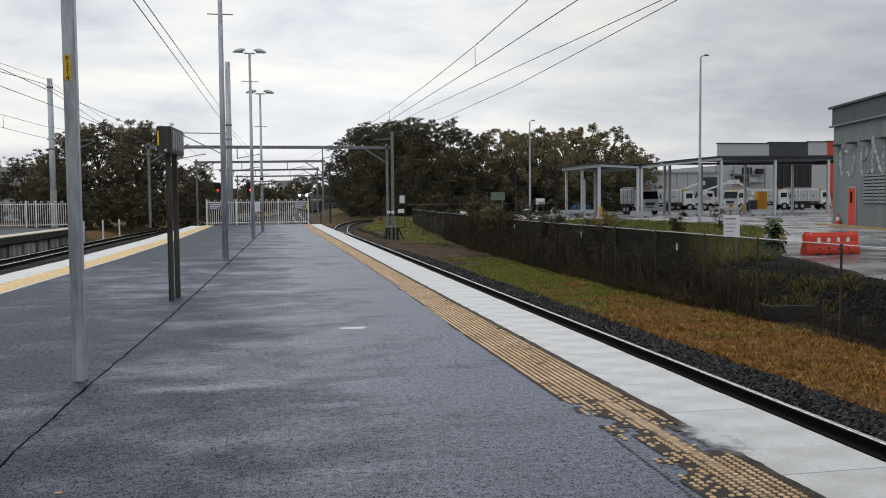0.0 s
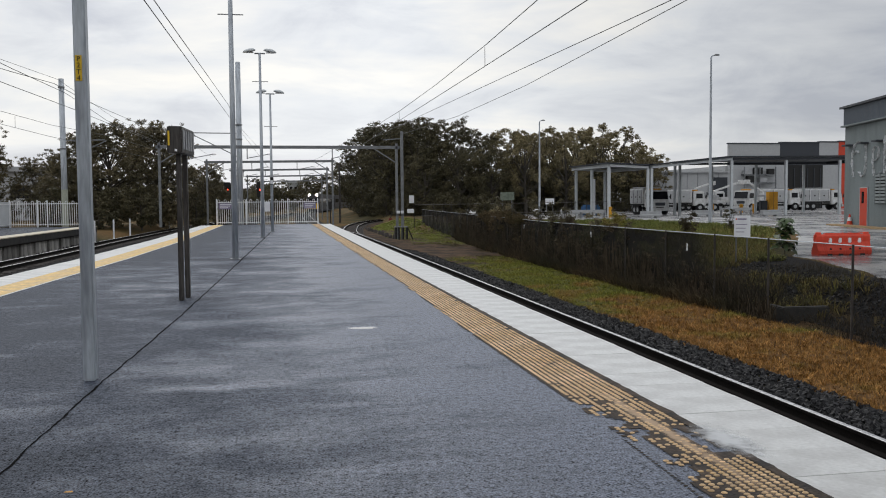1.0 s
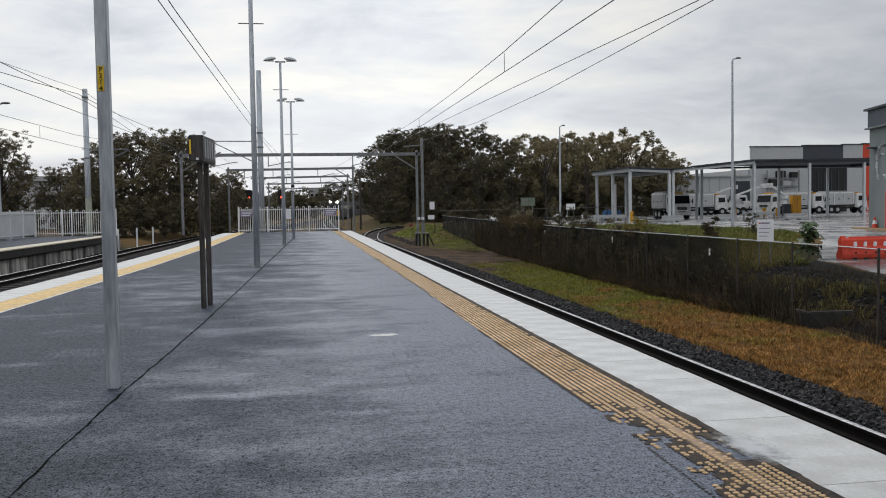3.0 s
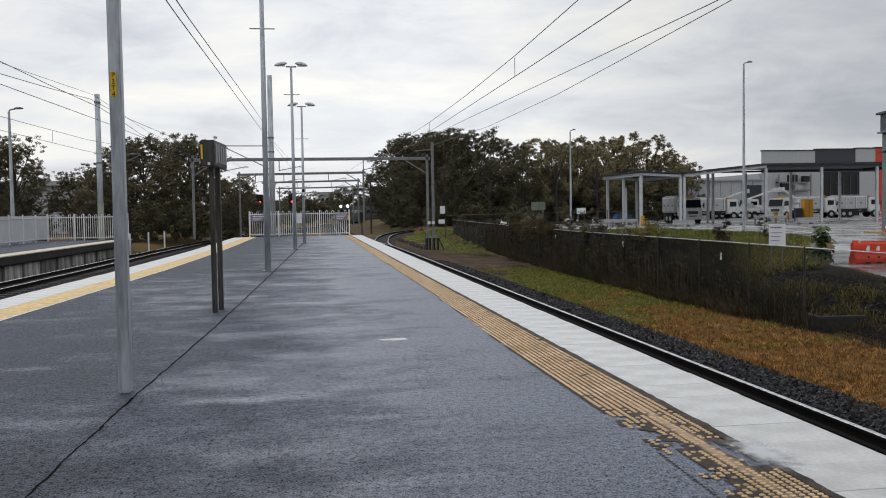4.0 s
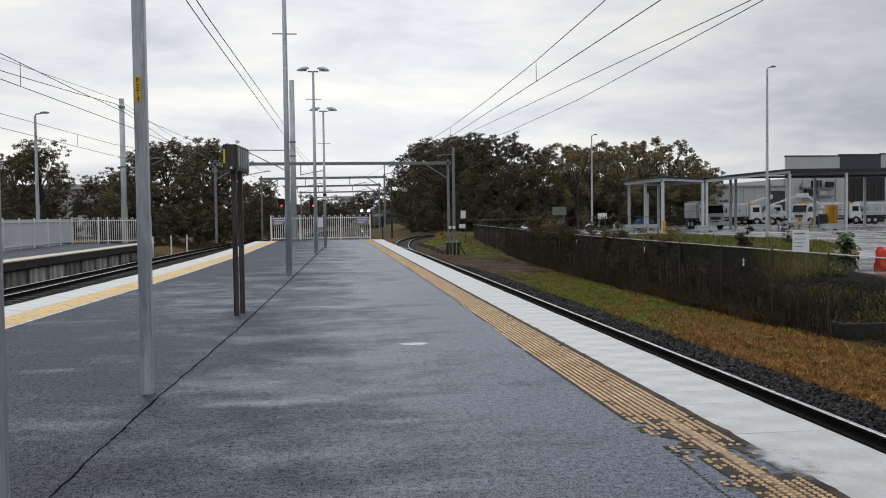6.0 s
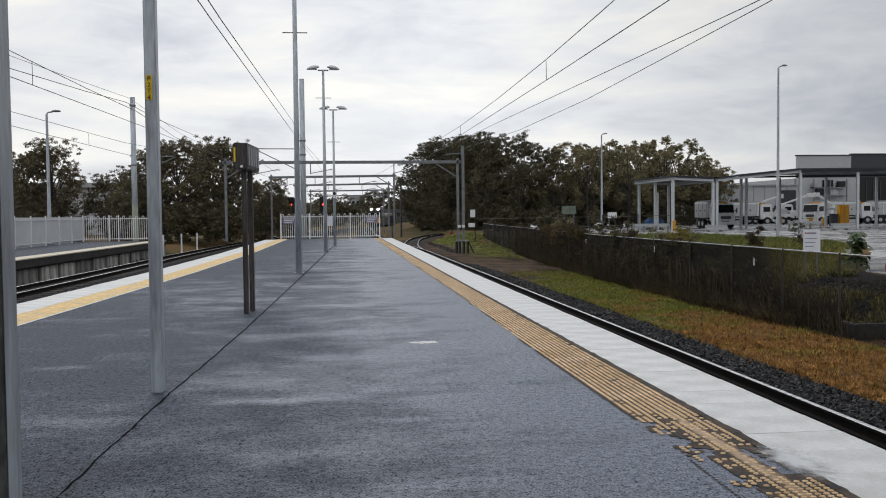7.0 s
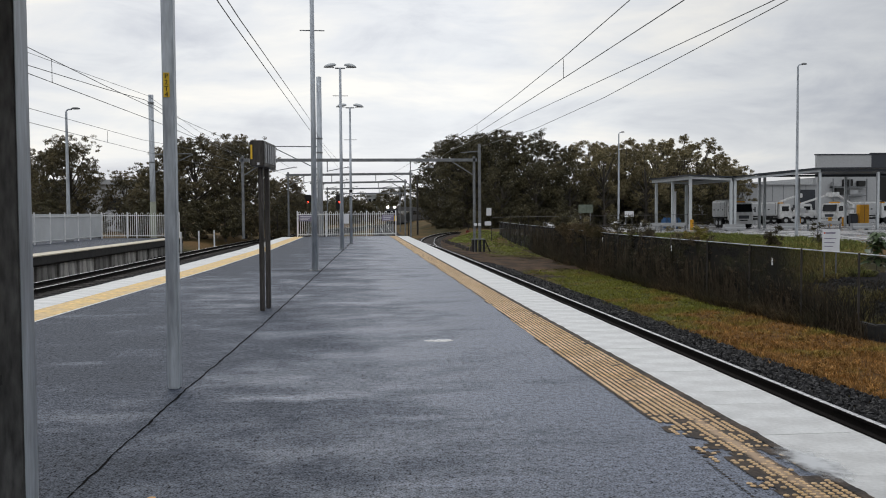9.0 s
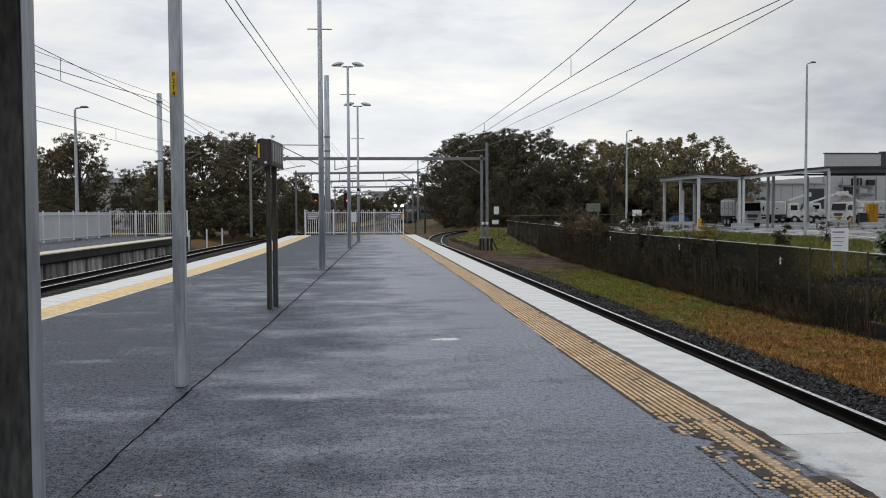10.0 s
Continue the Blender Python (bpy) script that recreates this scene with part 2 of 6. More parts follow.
    p.inputs["Specular Tint"].default_value = (0.80, 0.90, 1.0, 1)
    ad = N.new("ShaderNodeMath"); ad.operation = 'ADD'; L.new(fine.outputs[0], ad.inputs[0]); L.new(agg.outputs[0], ad.inputs[1])
    bn = N.new("ShaderNodeBump"); bn.inputs["Strength"].default_value = 0.6; bn.inputs["Distance"].default_value = 0.007
    L.new(ad.outputs[0], bn.inputs["Height"]); L.new(bn.outputs[0], p.inputs["Normal"])
    return m


def grass_material(name, dry, green, lo, hi, axis_scale=0.35, island=0.55):
    """Turf that goes from dry to green along y, in patches."""
    m = bpy.data.materials.new(name)
    m.use_nodes = True
    N, L = m.node_tree.nodes, m.node_tree.links
    p = N["Principled BSDF"]
    t = N.new("ShaderNodeTexCoord")
    n = N.new("ShaderNodeTexNoise"); n.inputs["Scale"].default_value = axis_scale; n.inputs["Detail"].default_value = 6
    L.new(t.outputs["Object"], n.inputs["Vector"])
    sp = N.new("ShaderNodeSeparateXYZ"); L.new(t.outputs["Object"], sp.inputs[0])
    yr = N.new("ShaderNodeMapRange"); yr.inputs[1].default_value = lo; yr.inputs[2].default_value = hi; yr.inputs[3].default_value = -0.22; yr.inputs[4].default_value = 0.16
    L.new(sp.outputs[1], yr.inputs[0])
    ad = N.new("ShaderNodeMath"); ad.operation = 'ADD'; L.new(n.outputs[0], ad.inputs[0]); L.new(yr.outputs[0], ad.inputs[1])
    r = N.new("ShaderNodeValToRGB")
    r.color_ramp.elements[0].position, r.color_ramp.elements[0].color = 0.40, (*dry, 1)
    r.color_ramp.elements[1].position, r.color_ramp.elements[1].color = 0.60, (*green, 1)
    L.new(ad.outputs[0], r.inputs[0])
    f = N.new("ShaderNodeTexNoise"); f.inputs["Scale"].default_value = 9; f.inputs["Detail"].default_value = 4
    L.new(t.outputs["Object"], f.inputs["Vector"])
    fr = N.new("ShaderNodeMapRange"); fr.inputs[1].default_value = 0.3; fr.inputs[2].default_value = 0.7; fr.inputs[3].default_value = 0.35; fr.inputs[4].default_value = 1.65
    L.new(f.outputs[0], fr.inputs[0])
    s = N.new("ShaderNodeVectorMath"); s.operation = 'SCALE'; L.new(r.outputs[0], s.inputs[0]); L.new(fr.outputs[0], s.inputs[3])
    g = N.new("ShaderNodeNewGeometry")
    ir = N.new("ShaderNodeMapRange"); ir.inputs[3].default_value = 1 - island; ir.inputs[4].default_value = 1 + island
    L.new(g.outputs["Random Per Island"], ir.inputs[0])
    s2 = N.new("ShaderNodeVectorMath"); s2.operation = 'SCALE'; L.new(s.outputs[0], s2.inputs[0]); L.new(ir.outputs[0], s2.inputs[3])
    L.new(s2.outputs[0], p.inputs["Base Color"])
    p.inputs["Roughness"].default_value = 0.8
    p.inputs["Specular IOR Level"].default_value = 0.08
    return m


def cloth_material():
    """Woven shade cloth: dark threads with holes between them."""
    m = bpy.data.materials.new("shade_cloth")
    m.use_nodes = True
    N, L = m.node_tree.nodes, m.node_tree.links
    p = N["Principled BSDF"]
    p.inputs["Base Color"].default_value = (0.014, 0.0135, 0.013, 1)
    p.inputs["Roughness"].default_value = 0.95
    p.inputs["Specular IOR Level"].default_value = 0.08
    tr = N.new("ShaderNodeBsdfTransparent")
    mix = N.new("ShaderNodeMixShader")
    t = N.new("ShaderNodeTexCoord")
    n = N.new("ShaderNodeTexNoise"); n.inputs["Scale"].default_value = 0.6; n.inputs["Detail"].default_value = 4
    L.new(t.outputs["Object"], n.inputs["Vector"])
    r = N.new("ShaderNodeMapRange"); r.inputs[1].default_value = 0.3; r.inputs[2].default_value = 0.7; r.inputs[3].default_value = 0.32; r.inputs[4].default_value = 0.50
    # silt and creeper clog the weave more farther along the fence
    cy = N.new("ShaderNodeSeparateXYZ"); L.new(t.outputs["Object"], cy.inputs[0])
    cg = N.new("ShaderNodeMapRange"); cg.inputs[1].default_value = 18.2; cg.inputs[2].default_value = 20.8; cg.inputs[3].default_value = 0.0; cg.inputs[4].default_value = 0.50
    L.new(cy.outputs[1], cg.inputs[0])
    cadd = N.new("ShaderNodeMath"); cadd.operation = 'ADD'; L.new(n.outputs[0], r.inputs[0]); L.new(r.outputs[0], cadd.inputs[0]); L.new(cg.outputs[0], cadd.inputs[1])
    L.new(cadd.outputs[0], mix.inputs[0])
    L.new(tr.outputs[0], mix.inputs[1]); L.new(p.outputs[0], mix.inputs[2])
    L.new(mix.outputs[0], N["Material Output"].inputs[0])
    return m


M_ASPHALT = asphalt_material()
M_CRACK = mat("bitumen_joint", (0.010, 0.010, 0.011), 1.0, var=0.3, spec=0.03)
M_COPING = mat("white_painted_concrete", (0.60, 0.61, 0.61), 0.65, var=0.08, scale=2.6, fine=30, bump=0.25, rgb2=(0.47, 0.475, 0.475))
M_STUD = mat("faded_yellow_stud", (0.65, 0.468, 0.288), 0.6, var=0.2, scale=2.0, rgb2=(0.50, 0.33, 0.15), island=0.22)
M_TACBASE = mat("worn_tactile_base", (0.085, 0.066, 0.053), 0.85, var=0.45, scale=5, fine=45, bump=0.5, spec=0.2, rgb2=(0.030, 0.028, 0.027))
M_YELLOW = mat("yellow_line_paint", (0.62, 0.42, 0.14), 0.6, var=0.30, scale=2.6, fine=9, rgb2=(0.46, 0.31, 0.12), bump=0.4)
M_WALL = mat("stained_concrete", (0.26, 0.25, 0.24), 0.85, var=0.3, scale=1.6, rgb2=(0.10, 0.095, 0.09), stretch=(1, 1, 0.35))
M_GALV = mat("galvanised_steel", (0.48, 0.52, 0.565), 0.45, metal=0.2, var=0.16, scale=9, fine=46, bump=0.05, rgb2=(0.30, 0.325, 0.36), stretch=(1, 1, 0.13), rvar=0.15)
M_GALV_DARK = mat("weathered_grey_steel", (0.21, 0.22, 0.23), 0.6, metal=0.2, var=0.2, scale=4)
M_DARKSTEEL = mat("dark_brown_steel", (0.060, 0.054, 0.050), 0.38, metal=0.2, var=0.4, scale=8, fine=50, rgb2=(0.026, 0.023, 0.021), stretch=(1, 1, 0.1), rvar=0.15)
M_SHADEDCOL = mat("shaded_bronze_steel", (0.150, 0.149, 0.146), 0.42, metal=0.1, var=0.4, scale=7, fine=34, rgb2=(0.085, 0.084, 0.083), stretch=(1, 1, 0.25), rvar=0.18, bump=0.3)
M_CANOPY = mat("pale_grey_steel", (0.52, 0.55, 0.57), 0.5, metal=0.1, var=0.08, scale=2)
M_TRAIN = mat("dull_train_paint", (0.035, 0.036, 0.038), 0.5, var=0.1)
M_HEADWALL = mat("mossy_dark_concrete", (0.070, 0.068, 0.065), 0.9, var=0.3, scale=5)
M_SHEET = mat("pale_screen_sheet", (0.56, 0.58, 0.60), 0.5, var=0.08, scale=0.8)
M_BAND = mat("blue_grey_fascia", (0.095, 0.112, 0.135), 0.55, metal=0.1, var=0.15, scale=0.7, stretch=(1, 1, 0.2))
M_LOUVRE = mat("dull_green_louvre", (0.25, 0.28, 0.28), 0.6, var=0.1)
M_WIRE = mat("copper_wire", (0.13, 0.135, 0.14), 0.5, metal=0.3, var=0.1)
M_WHITE = mat("white_powder_coat", (0.78, 0.79, 0.80), 0.45, var=0.06, scale=4)
M_RAIL = mat("rusty_rail_side", (0.014, 0.012, 0.011), 0.9, var=0.3, scale=6, spec=0.1)
M_RAILTOP = mat("polished_rail_head", (0.62, 0.62, 0.63), 0.28, metal=1.0, var=0.1, scale=8, bump=0.02)
M_SLEEPER = mat("concrete_sleeper", (0.10, 0.09, 0.085), 0.9, var=0.3, scale=4)
M_BALLAST = mat("dark_ballast", (0.016, 0.016, 0.018), 0.95, var=0.4, scale=6, fine=30, bump=0.9, spec=0.15)
M_STONE = mat("ballast_stone", (0.012, 0.012, 0.014), 0.6, var=0.25, scale=20, island=0.95, spec=0.26, rgb2=(0.006, 0.006, 0.007))
M_EARTH = mat("brown_earth", (0.092, 0.060, 0.040), 0.95, var=0.45, scale=1.1, fine=11, bump=0.8, rgb2=(0.026, 0.021, 0.016), spec=0.05)
M_TURF = grass_material("turf_ground", (0.130, 0.070, 0.026), (0.085, 0.086, 0.022), 13, 27, 0.8)
M_BLADE = grass_material("turf_blades", (0.285, 0.155, 0.052), (0.180, 0.185, 0.038), 13, 27, 0.8)
M_WEED = grass_material("verge_weeds", (0.21, 0.17, 0.06), (0.125, 0.145, 0.04), 0, 60, 0.8, 0.6)
M_LAWN = grass_material("fresh_grass", (0.23, 0.21, 0.060), (0.19, 0.22, 0.050), 0, 80, 0.5, 0.5)
M_FARGRASS = mat("dry_far_grass", (0.125, 0.080, 0.038), 0.95, var=0.3, scale=0.12, fine=4, rgb2=(0.046, 0.043, 0.019), bump=0.3, spec=0.04)
M_YARD = mat("wet_yard_concrete", (0.34, 0.335, 0.33), 0.26, var=0.16, scale=0.45, fine=5, rgb2=(0.13, 0.135, 0.15), bump=0.10, rvar=0.18, spec=0.5)
M_CLOTH = cloth_material()
M_BARK = mat("grey_bark", (0.075, 0.066, 0.056), 0.9, var=0.3, scale=5)
M_LEAF = mat("eucalypt_leaf", (0.106, 0.092, 0.050), 0.55, var=0.40, scale=0.3, fine=2.2, rgb2=(0.054, 0.050, 0.027), bump=0, island=0.5, spec=0.2)
M_LEAF2 = mat("olive_leaf", (0.225, 0.188, 0.100), 0.55, var=0.42, scale=0.35, fine=2.2, rgb2=(0.120, 0.102, 0.053), bump=0, island=0.5, spec=0.2)
M_LEAF3 = mat("dark_fig_leaf", (0.152, 0.124, 0.068), 0.5, var=0.42, scale=0.35, fine=2.5, rgb2=(0.072, 0.065, 0.037), bump=0, island=0.5, spec=0.25)
M_VINE = mat("dead_vine", (0.075, 0.055, 0.033), 0.9, var=0.2, scale=0.6, bump=0, rgb2=(0.034, 0.031, 0.016), island=0.5)
M_STALK = mat("dry_stalk", (0.125, 0.094, 0.058), 0.9, var=0.2, scale=0.6, bump=0, rgb2=(0.060, 0.050, 0.024), island=0.6, spec=0.05)
M_STEM = mat("dead_vine_stem", (0.060, 0.048, 0.034), 0.9, var=0.3, scale=1.2, bump=0, rgb2=(0.026, 0.022, 0.015), island=0.7, spec=0.05)
M_RED = mat("red_plastic", (0.62, 0.055, 0.025), 0.45, var=0.1, scale=4)
M_REDPAINT = mat("red_paint", (0.52, 0.055, 0.025), 0.5, var=0.1)
M_CLAD = mat("grey_green_cladding", (0.205, 0.235, 0.24), 0.6, metal=0.05, var=0.12, scale=0.8, rgb2=(0.15, 0.175, 0.18), stretch=(1, 1, 0.2))
M_ROOF = mat("dark_roof_sheet", (0.038, 0.043, 0.052), 0.5, metal=0.2, var=0.15)
M_PANELW = mat("white_wall_panel", (0.38, 0.39, 0.40), 0.6, var=0.06)
M_PANELD = mat("charcoal_wall_panel", (0.045, 0.050, 0.060), 0.6, var=0.1)
M_PANELG = mat("light_grey_wall", (0.36, 0.37, 0.38), 0.7, var=0.1)
M_TRUCK = mat("white_truck_paint", (0.60, 0.61, 0.62), 0.35, var=0.1, rgb2=(0.47, 0.47, 0.46))
M_TYRE = mat("black_rubber", (0.015, 0.015, 0.016), 0.85, var=0.2)
M_GLASSD = mat("dark_window_glass", (0.010, 0.011, 0.013), 0.10, var=0.05, bump=0, spec=0.22)
M_YPLATE = mat("yellow_sign_plate", (0.72, 0.47, 0.03), 0.45, var=0.08)
M_BLACK = mat("black_paint", (0.012, 0.012, 0.012), 0.5, var=0.1)
M_SIGNW = mat("white_sign_face", (0.72, 0.73, 0.76), 0.5, var=0.05)
M_PURPLE = mat("faded_purple_print", (0.23, 0.20, 0.29), 0.6, var=0.1)
M_YBOX = mat("orange_yellow_paint", (0.62, 0.30, 0.02), 0.5, var=0.1)
M_BLUE = mat("blue_tarp", (0.05, 0.14, 0.30), 0.6, var=0.15)
M_INSUL = mat("porcelain", (0.5, 0.5, 0.52), 0.3, var=0.1)
M_HEADLIGHT = glow("headlight_glow", (1.0, 0.96, 0.80), 40)
M_REDLAMP = glow("red_signal_glow", (1.0, 0.07, 0.035), 3.5)
M_DIFFUSER = mat("lamp_diffuser", (0.55, 0.57, 0.58), 0.3, var=0.05)
M_GRAFFITI = mat("white_spray_paint", (0.74, 0.76, 0.78), 0.7, var=0.25, scale=3)
M_LEAFBIG = mat("broad_green_leaf", (0.050, 0.082, 0.026), 0.4, var=0.25, scale=8, bump=0)

# ---------------------------------------------------------------- ground, one sheet to the horizon
YARD = [(6, 12.6), (13, 12.7), (17.4, 12.9), (21, 14.2), (25.4, 15.3), (30, 18.1), (43, 26.6), (50, 29.4), (66, 30.0), (72, 29.0), (76, 25.0), (84, 23.0), (95, 22.0), (130, 22.0)]


def yard_x(y):
    """Where the yard's paving begins, beyond the fence."""
    return float(np.interp(y, [p[0] for p in YARD], [p[1] for p in YARD]))


def ground_height(x, y):
    z = -1.12 + 0.05 * noise.noise((x * 0.4, y * 0.4, 0))
    # the bank up to the yard, beyond the boundary fence
    k = min(1, max(0, (x - 10.75 - 0.75 * math.exp(-((y - 17.0) / 3.5) ** 2)) / min(3.5, max(1.0, yard_x(y) - 11.6))))
    z += k * k * (3 - 2 * k) * 0.74
    # the low bank left of the running lines, past the far platform
    b = min(1, max(0, (-10.9 + 0.035 * (y - 40) - x) / 2.5)) * min(1, max(0, (y - 57) / 6))
    z += b * 0.55
    # shallow dip under the near track bed
    return z


gx = sorted(set(list(np.arange(-60, 120, 2.5)) + list(np.arange(-18, 24, 0.6)) + [-2500, -900, -400, -200, -110, 180, 320, 600, 1200, 2500]))
gy = sorted(set(list(np.arange(-20, 160, 2.5)) + list(np.arange(2, 64, 0.8)) + [-2500, -700, -200, -60, 220, 350, 600, 1200, 2500]))
gv = [(x, y, ground_height(x, y)) for y in gy for x in gx]
gf = [(j * len(gx) + i, j * len(gx) + i + 1, (j + 1) * len(gx) + i + 1, (j + 1) * len(gx) + i) for j in range(len(gy) - 1) for i in range(len(gx) - 1)]
ground = new("ground", raw("ground", gv, gf, M_FARGRASS))
ground.data.shade_smooth()
tagged(ground, "dry brownish grass ground round the railway", "ground", kind="structure")

# turf strip between the ballast and the boundary fence
bm = B()
ty = list(np.arange(-6, 66, 0.6))
tx = [7.0, 7.5, 8.2, 9.0, 9.8, 10.4, 11.2]
rows = [[bm.verts.new((x + (0.25 * noise.noise((y * 0.5, 3, 0)) if i == 0 else 0) + max(0, y - 40) * 0.03 * (i / 6.0), y,
                       ground_height(x, y) + 0.03 + 0.06 * noise.noise((x, y * 0.8, 5)) - (0.0 if i else 0.08))) for i, x in enumerate(tx)] for y in ty]
for a, b in zip(rows, rows[1:]):
    for k in range(len(tx) - 1):
        bm.faces.new((a[k], a[k + 1], b[k + 1], b[k]))
solid("turf", bm, M_TURF, "patchy turf strip, dry orange and green, beside the ballast", "grass", kind="structure", smooth=True)

# bare earth by the far end of the strip and under the turnout
bm = B()
rows = []
for y in np.arange(31, 76, 0.3):
    w = float(np.interp(y, [31, 35, 37.5, 40, 43, 48, 52, 56, 76], [0.1, 0.5, 1.4, 2.6, 3.4, 3.2, 2.0, 1.6, 2.4]))
    row = []
    for x in np.arange(6.5, 11.6, 0.22):
        rim = (7.2 + w - x) * 0.30 + 0.75 * noise.noise((x * 0.8, y * 0.5, 4)) + 0.45 * noise.noise((x * 2.6, y * 1.9, 9))
        row.append(bm.verts.new((x, y, ground_height(x, y) + 0.05 + 0.09 * max(-1.2, min(0.6, rim)) + 0.02 * noise.noise((x * 7, y * 7, 1)))))
    rows.append(row)
for a, b in zip(rows, rows[1:]):
    for k in range(len(a) - 1):
        bm.faces.new((a[k], a[k + 1], b[k + 1], b[k]))
solid("earth_patch", bm, M_EARTH, "bare damp brown earth beside the track", "earth", kind="structure", smooth=True)

# dark soil on the drain's bank behind the fence
bm = B(); rows = []
for y in np.arange(6, 27, 0.7):
    x1 = yard_x(y) + 0.5
    rows.append([bm.verts.new((x, y, ground_height(x, y) + 0.035 + 0.05 * noise.noise((x * 2, y * 2, 1)))) for x in np.linspace(10.35 + 0.2 * noise.noise((y, 0, 3)), x1, 9)])
for a, b in zip(rows, rows[1:]):
    for k in range(8):
        bm.faces.new((a[k], a[k + 1], b[k + 1], b[k]))
solid("soil_bank", bm, M_BALLAST, "dark damp gravelly bank below the yard", "earth", kind="structure", smooth=True)

# ---------------------------------------------------------------- the island platform
END_Y = 59.4
LEFT = [(-8, -7.3), (5, -6.5), (17.6, -5.80), (25.7, -5.36), (38, -4.96), (60, -4.72)]
RIGHT_X = 3.5
platform = thing("platform", (0, 0, 0), "asphalt island platform with white coping and yellow safety strips", "platform", kind="structure")
ys = list(np.arange(-8, END_Y, 1.2)) + [END_Y]
bm = B()
rows = []
for y in ys:
    xl = lerp_line(LEFT, y)
    rows.append([bm.verts.new((x, y, 0)) for x in list(np.linspace(xl + 0.74, RIGHT_X - 0.74, 9))])
for a, b in zip(rows, rows[1:]):
    for k in range(8):
        bm.faces.new((a[k], a[k + 1], b[k + 1], b[k]))
part("paving", bm, M_ASPHALT, platform, "damp blue-grey asphalt with wet patches and painted sky sheen")
# side walls under the coping
for side in ("left", "right"):
    bm = B()
    path = [((lerp_line(LEFT, y) if side == "left" else RIGHT_X), y, 0) for y in ys]
    s = 1 if side == "right" else -1
    prof = [(-0.05 * s, -0.16), (-0.28 * s, -0.16), (-0.28 * s, -1.3), (-0.05 * s - 0.08 * s, -1.3), (-0.13 * s, -0.30)]
    sweep(bm, path, prof)
    part("edge_wall", bm, M_WALL, platform, "stained concrete platform wall")
bm = B(); box(bm, (-4.6, END_Y - 0.15, -1.3), (RIGHT_X - 0.1, END_Y + 0.02, -0.02))
part("end_wall", bm, M_WALL, platform)
# under-paving body
bm = B()
box(bm, (-4.3, -8, -0.30), (RIGHT_X - 0.8, END_Y - 0.2, -0.02))
part("deck", bm, M_WALL, platform)

# dark bitumen joint that wanders along the platform, and one across it
JOINT = [(-1.70, -4), (-1.60, 3.0), (-1.585, 5.0), (-1.56, 6.1), (-1.50, 8.0), (-1.38, 10.5), (-1.24, 14.1), (-1.0, 21.4), (-0.64, 32.7), (-0.35, 42.0), (-0.2, 47.0)]
bm = B()
pts = spline([(x, y, 0.003) for x, y in JOINT], 0.06)
pts = [(p[0] + 0.012 * noise.noise((p[1] * 1.7, 0, 0)) + 0.011 * noise.noise((p[1] * 6, 2, 0)) + 0.0006 * max(0, p[1]) * noise.noise((p[1] * 2.3, 8, 0)), p[1], 0.003) for p in pts]


def crack_half(y, seed):
    """Half width of the crack: pinched and widened, rougher farther along where it is broken out."""
    w = 0.004 + 0.0005 * max(0, y)
    return w * max(0.12, 1.0 + 1.5 * noise.noise((y * 1.9, seed, 0)) + 1.3 * noise.noise((y * 8.0, seed, 3)))


sides = [(bm.verts.new((p[0] - crack_half(p[1], 4), p[1], .003)), bm.verts.new((p[0] + crack_half(p[1], 9), p[1], .003))) for p in pts]
for a, b in zip(sides, sides[1:]):
    bm.faces.new((a[0], a[1], b[1], b[0]))
# short side cracks that leave the joint
for k in range(26):
    p = pts[(k * 37 + 60) % (len(pts) - 40)]
    s = 1 if k % 2 else -1
    L_ = 0.10 + 0.16 * abs(noise.noise((k * 1.7, 3, 3)))
    prev = None
    for i in range(6):
        x = p[0] + s * L_ * i / 5; y = p[1] + 0.06 * i * noise.noise((k, i * 0.6, 1)) + 0.03 * i; w = 0.006 * (1 - i / 5.5)
        cur = (bm.verts.new((x, y - w, .0032)), bm.verts.new((x, y + w, .0032)))
        if prev:
            bm.faces.new((prev[0], prev[1], cur[1], cur[0]))
        prev = cur
part("joint", bm, M_CRACK, platform, "black bitumen-filled crack")
bm = B()
for i in range(60):
    x0, x1 = -4.0 + i * 0.1, -4.0 + (i + 1) * 0.1
    f = lambda x: 24.55 + 0.05 * noise.noise((x * 1.2, 9, 0)) + 0.02 * x
    bm.faces.new([bm.verts.new(v) for v in ((x0, f(x0) - .03, .003), (x1, f(x1) - .03, .003), (x1, f(x1) + .03, .003), (x0, f(x0) + .03, .003))])
part("joint", bm, M_CRACK, platform)

# film of water in a hollow; its pale base colour paints the sky glint
M_POOL_GLINT = mat("sky_glint_water", (0.30, 0.31, 0.32), 0.10, var=0.1, scale=5, bump=0.0, spec=1.0, rvar=0.02)


def film(x, y, rx, ry, material, seed, z):
    bm = B()
    ring = []
    for k in range(40):
        q = 2 * math.pi * k / 40
        f = 0.9 + 0.30 * noise.noise((math.cos(q) * 1.6 + seed, math.sin(q) * 1.6, seed)) + 0.25 * noise.noise((math.cos(q) * 5 + seed, math.sin(q) * 5, 1))
        ring.append(bm.verts.new((x + math.cos(q) * rx * f, y + math.sin(q) * ry * f, z)))
    bm.faces.new(ring)
    part("water_film", bm, material, platform, "thin film of rain water with a painted pale glint")


film(1.02, 10.72, 0.19, 0.10, M_POOL_GLINT, 4.3, 0.002)

# loose dead leaf on the asphalt
bm = B()
for k in range(3):
    bm.faces.new([bm.verts.new((-0.04 + 0.03 * k, 0.015 * math.sin(k * 2 + j), 0.006 + 0.004 * j)) for j in range(1)] +
                 [bm.verts.new((0.0 + 0.03 * k, 0.03, 0.012)), bm.verts.new((0.03 + 0.03 * k, -0.01, 0.004))])
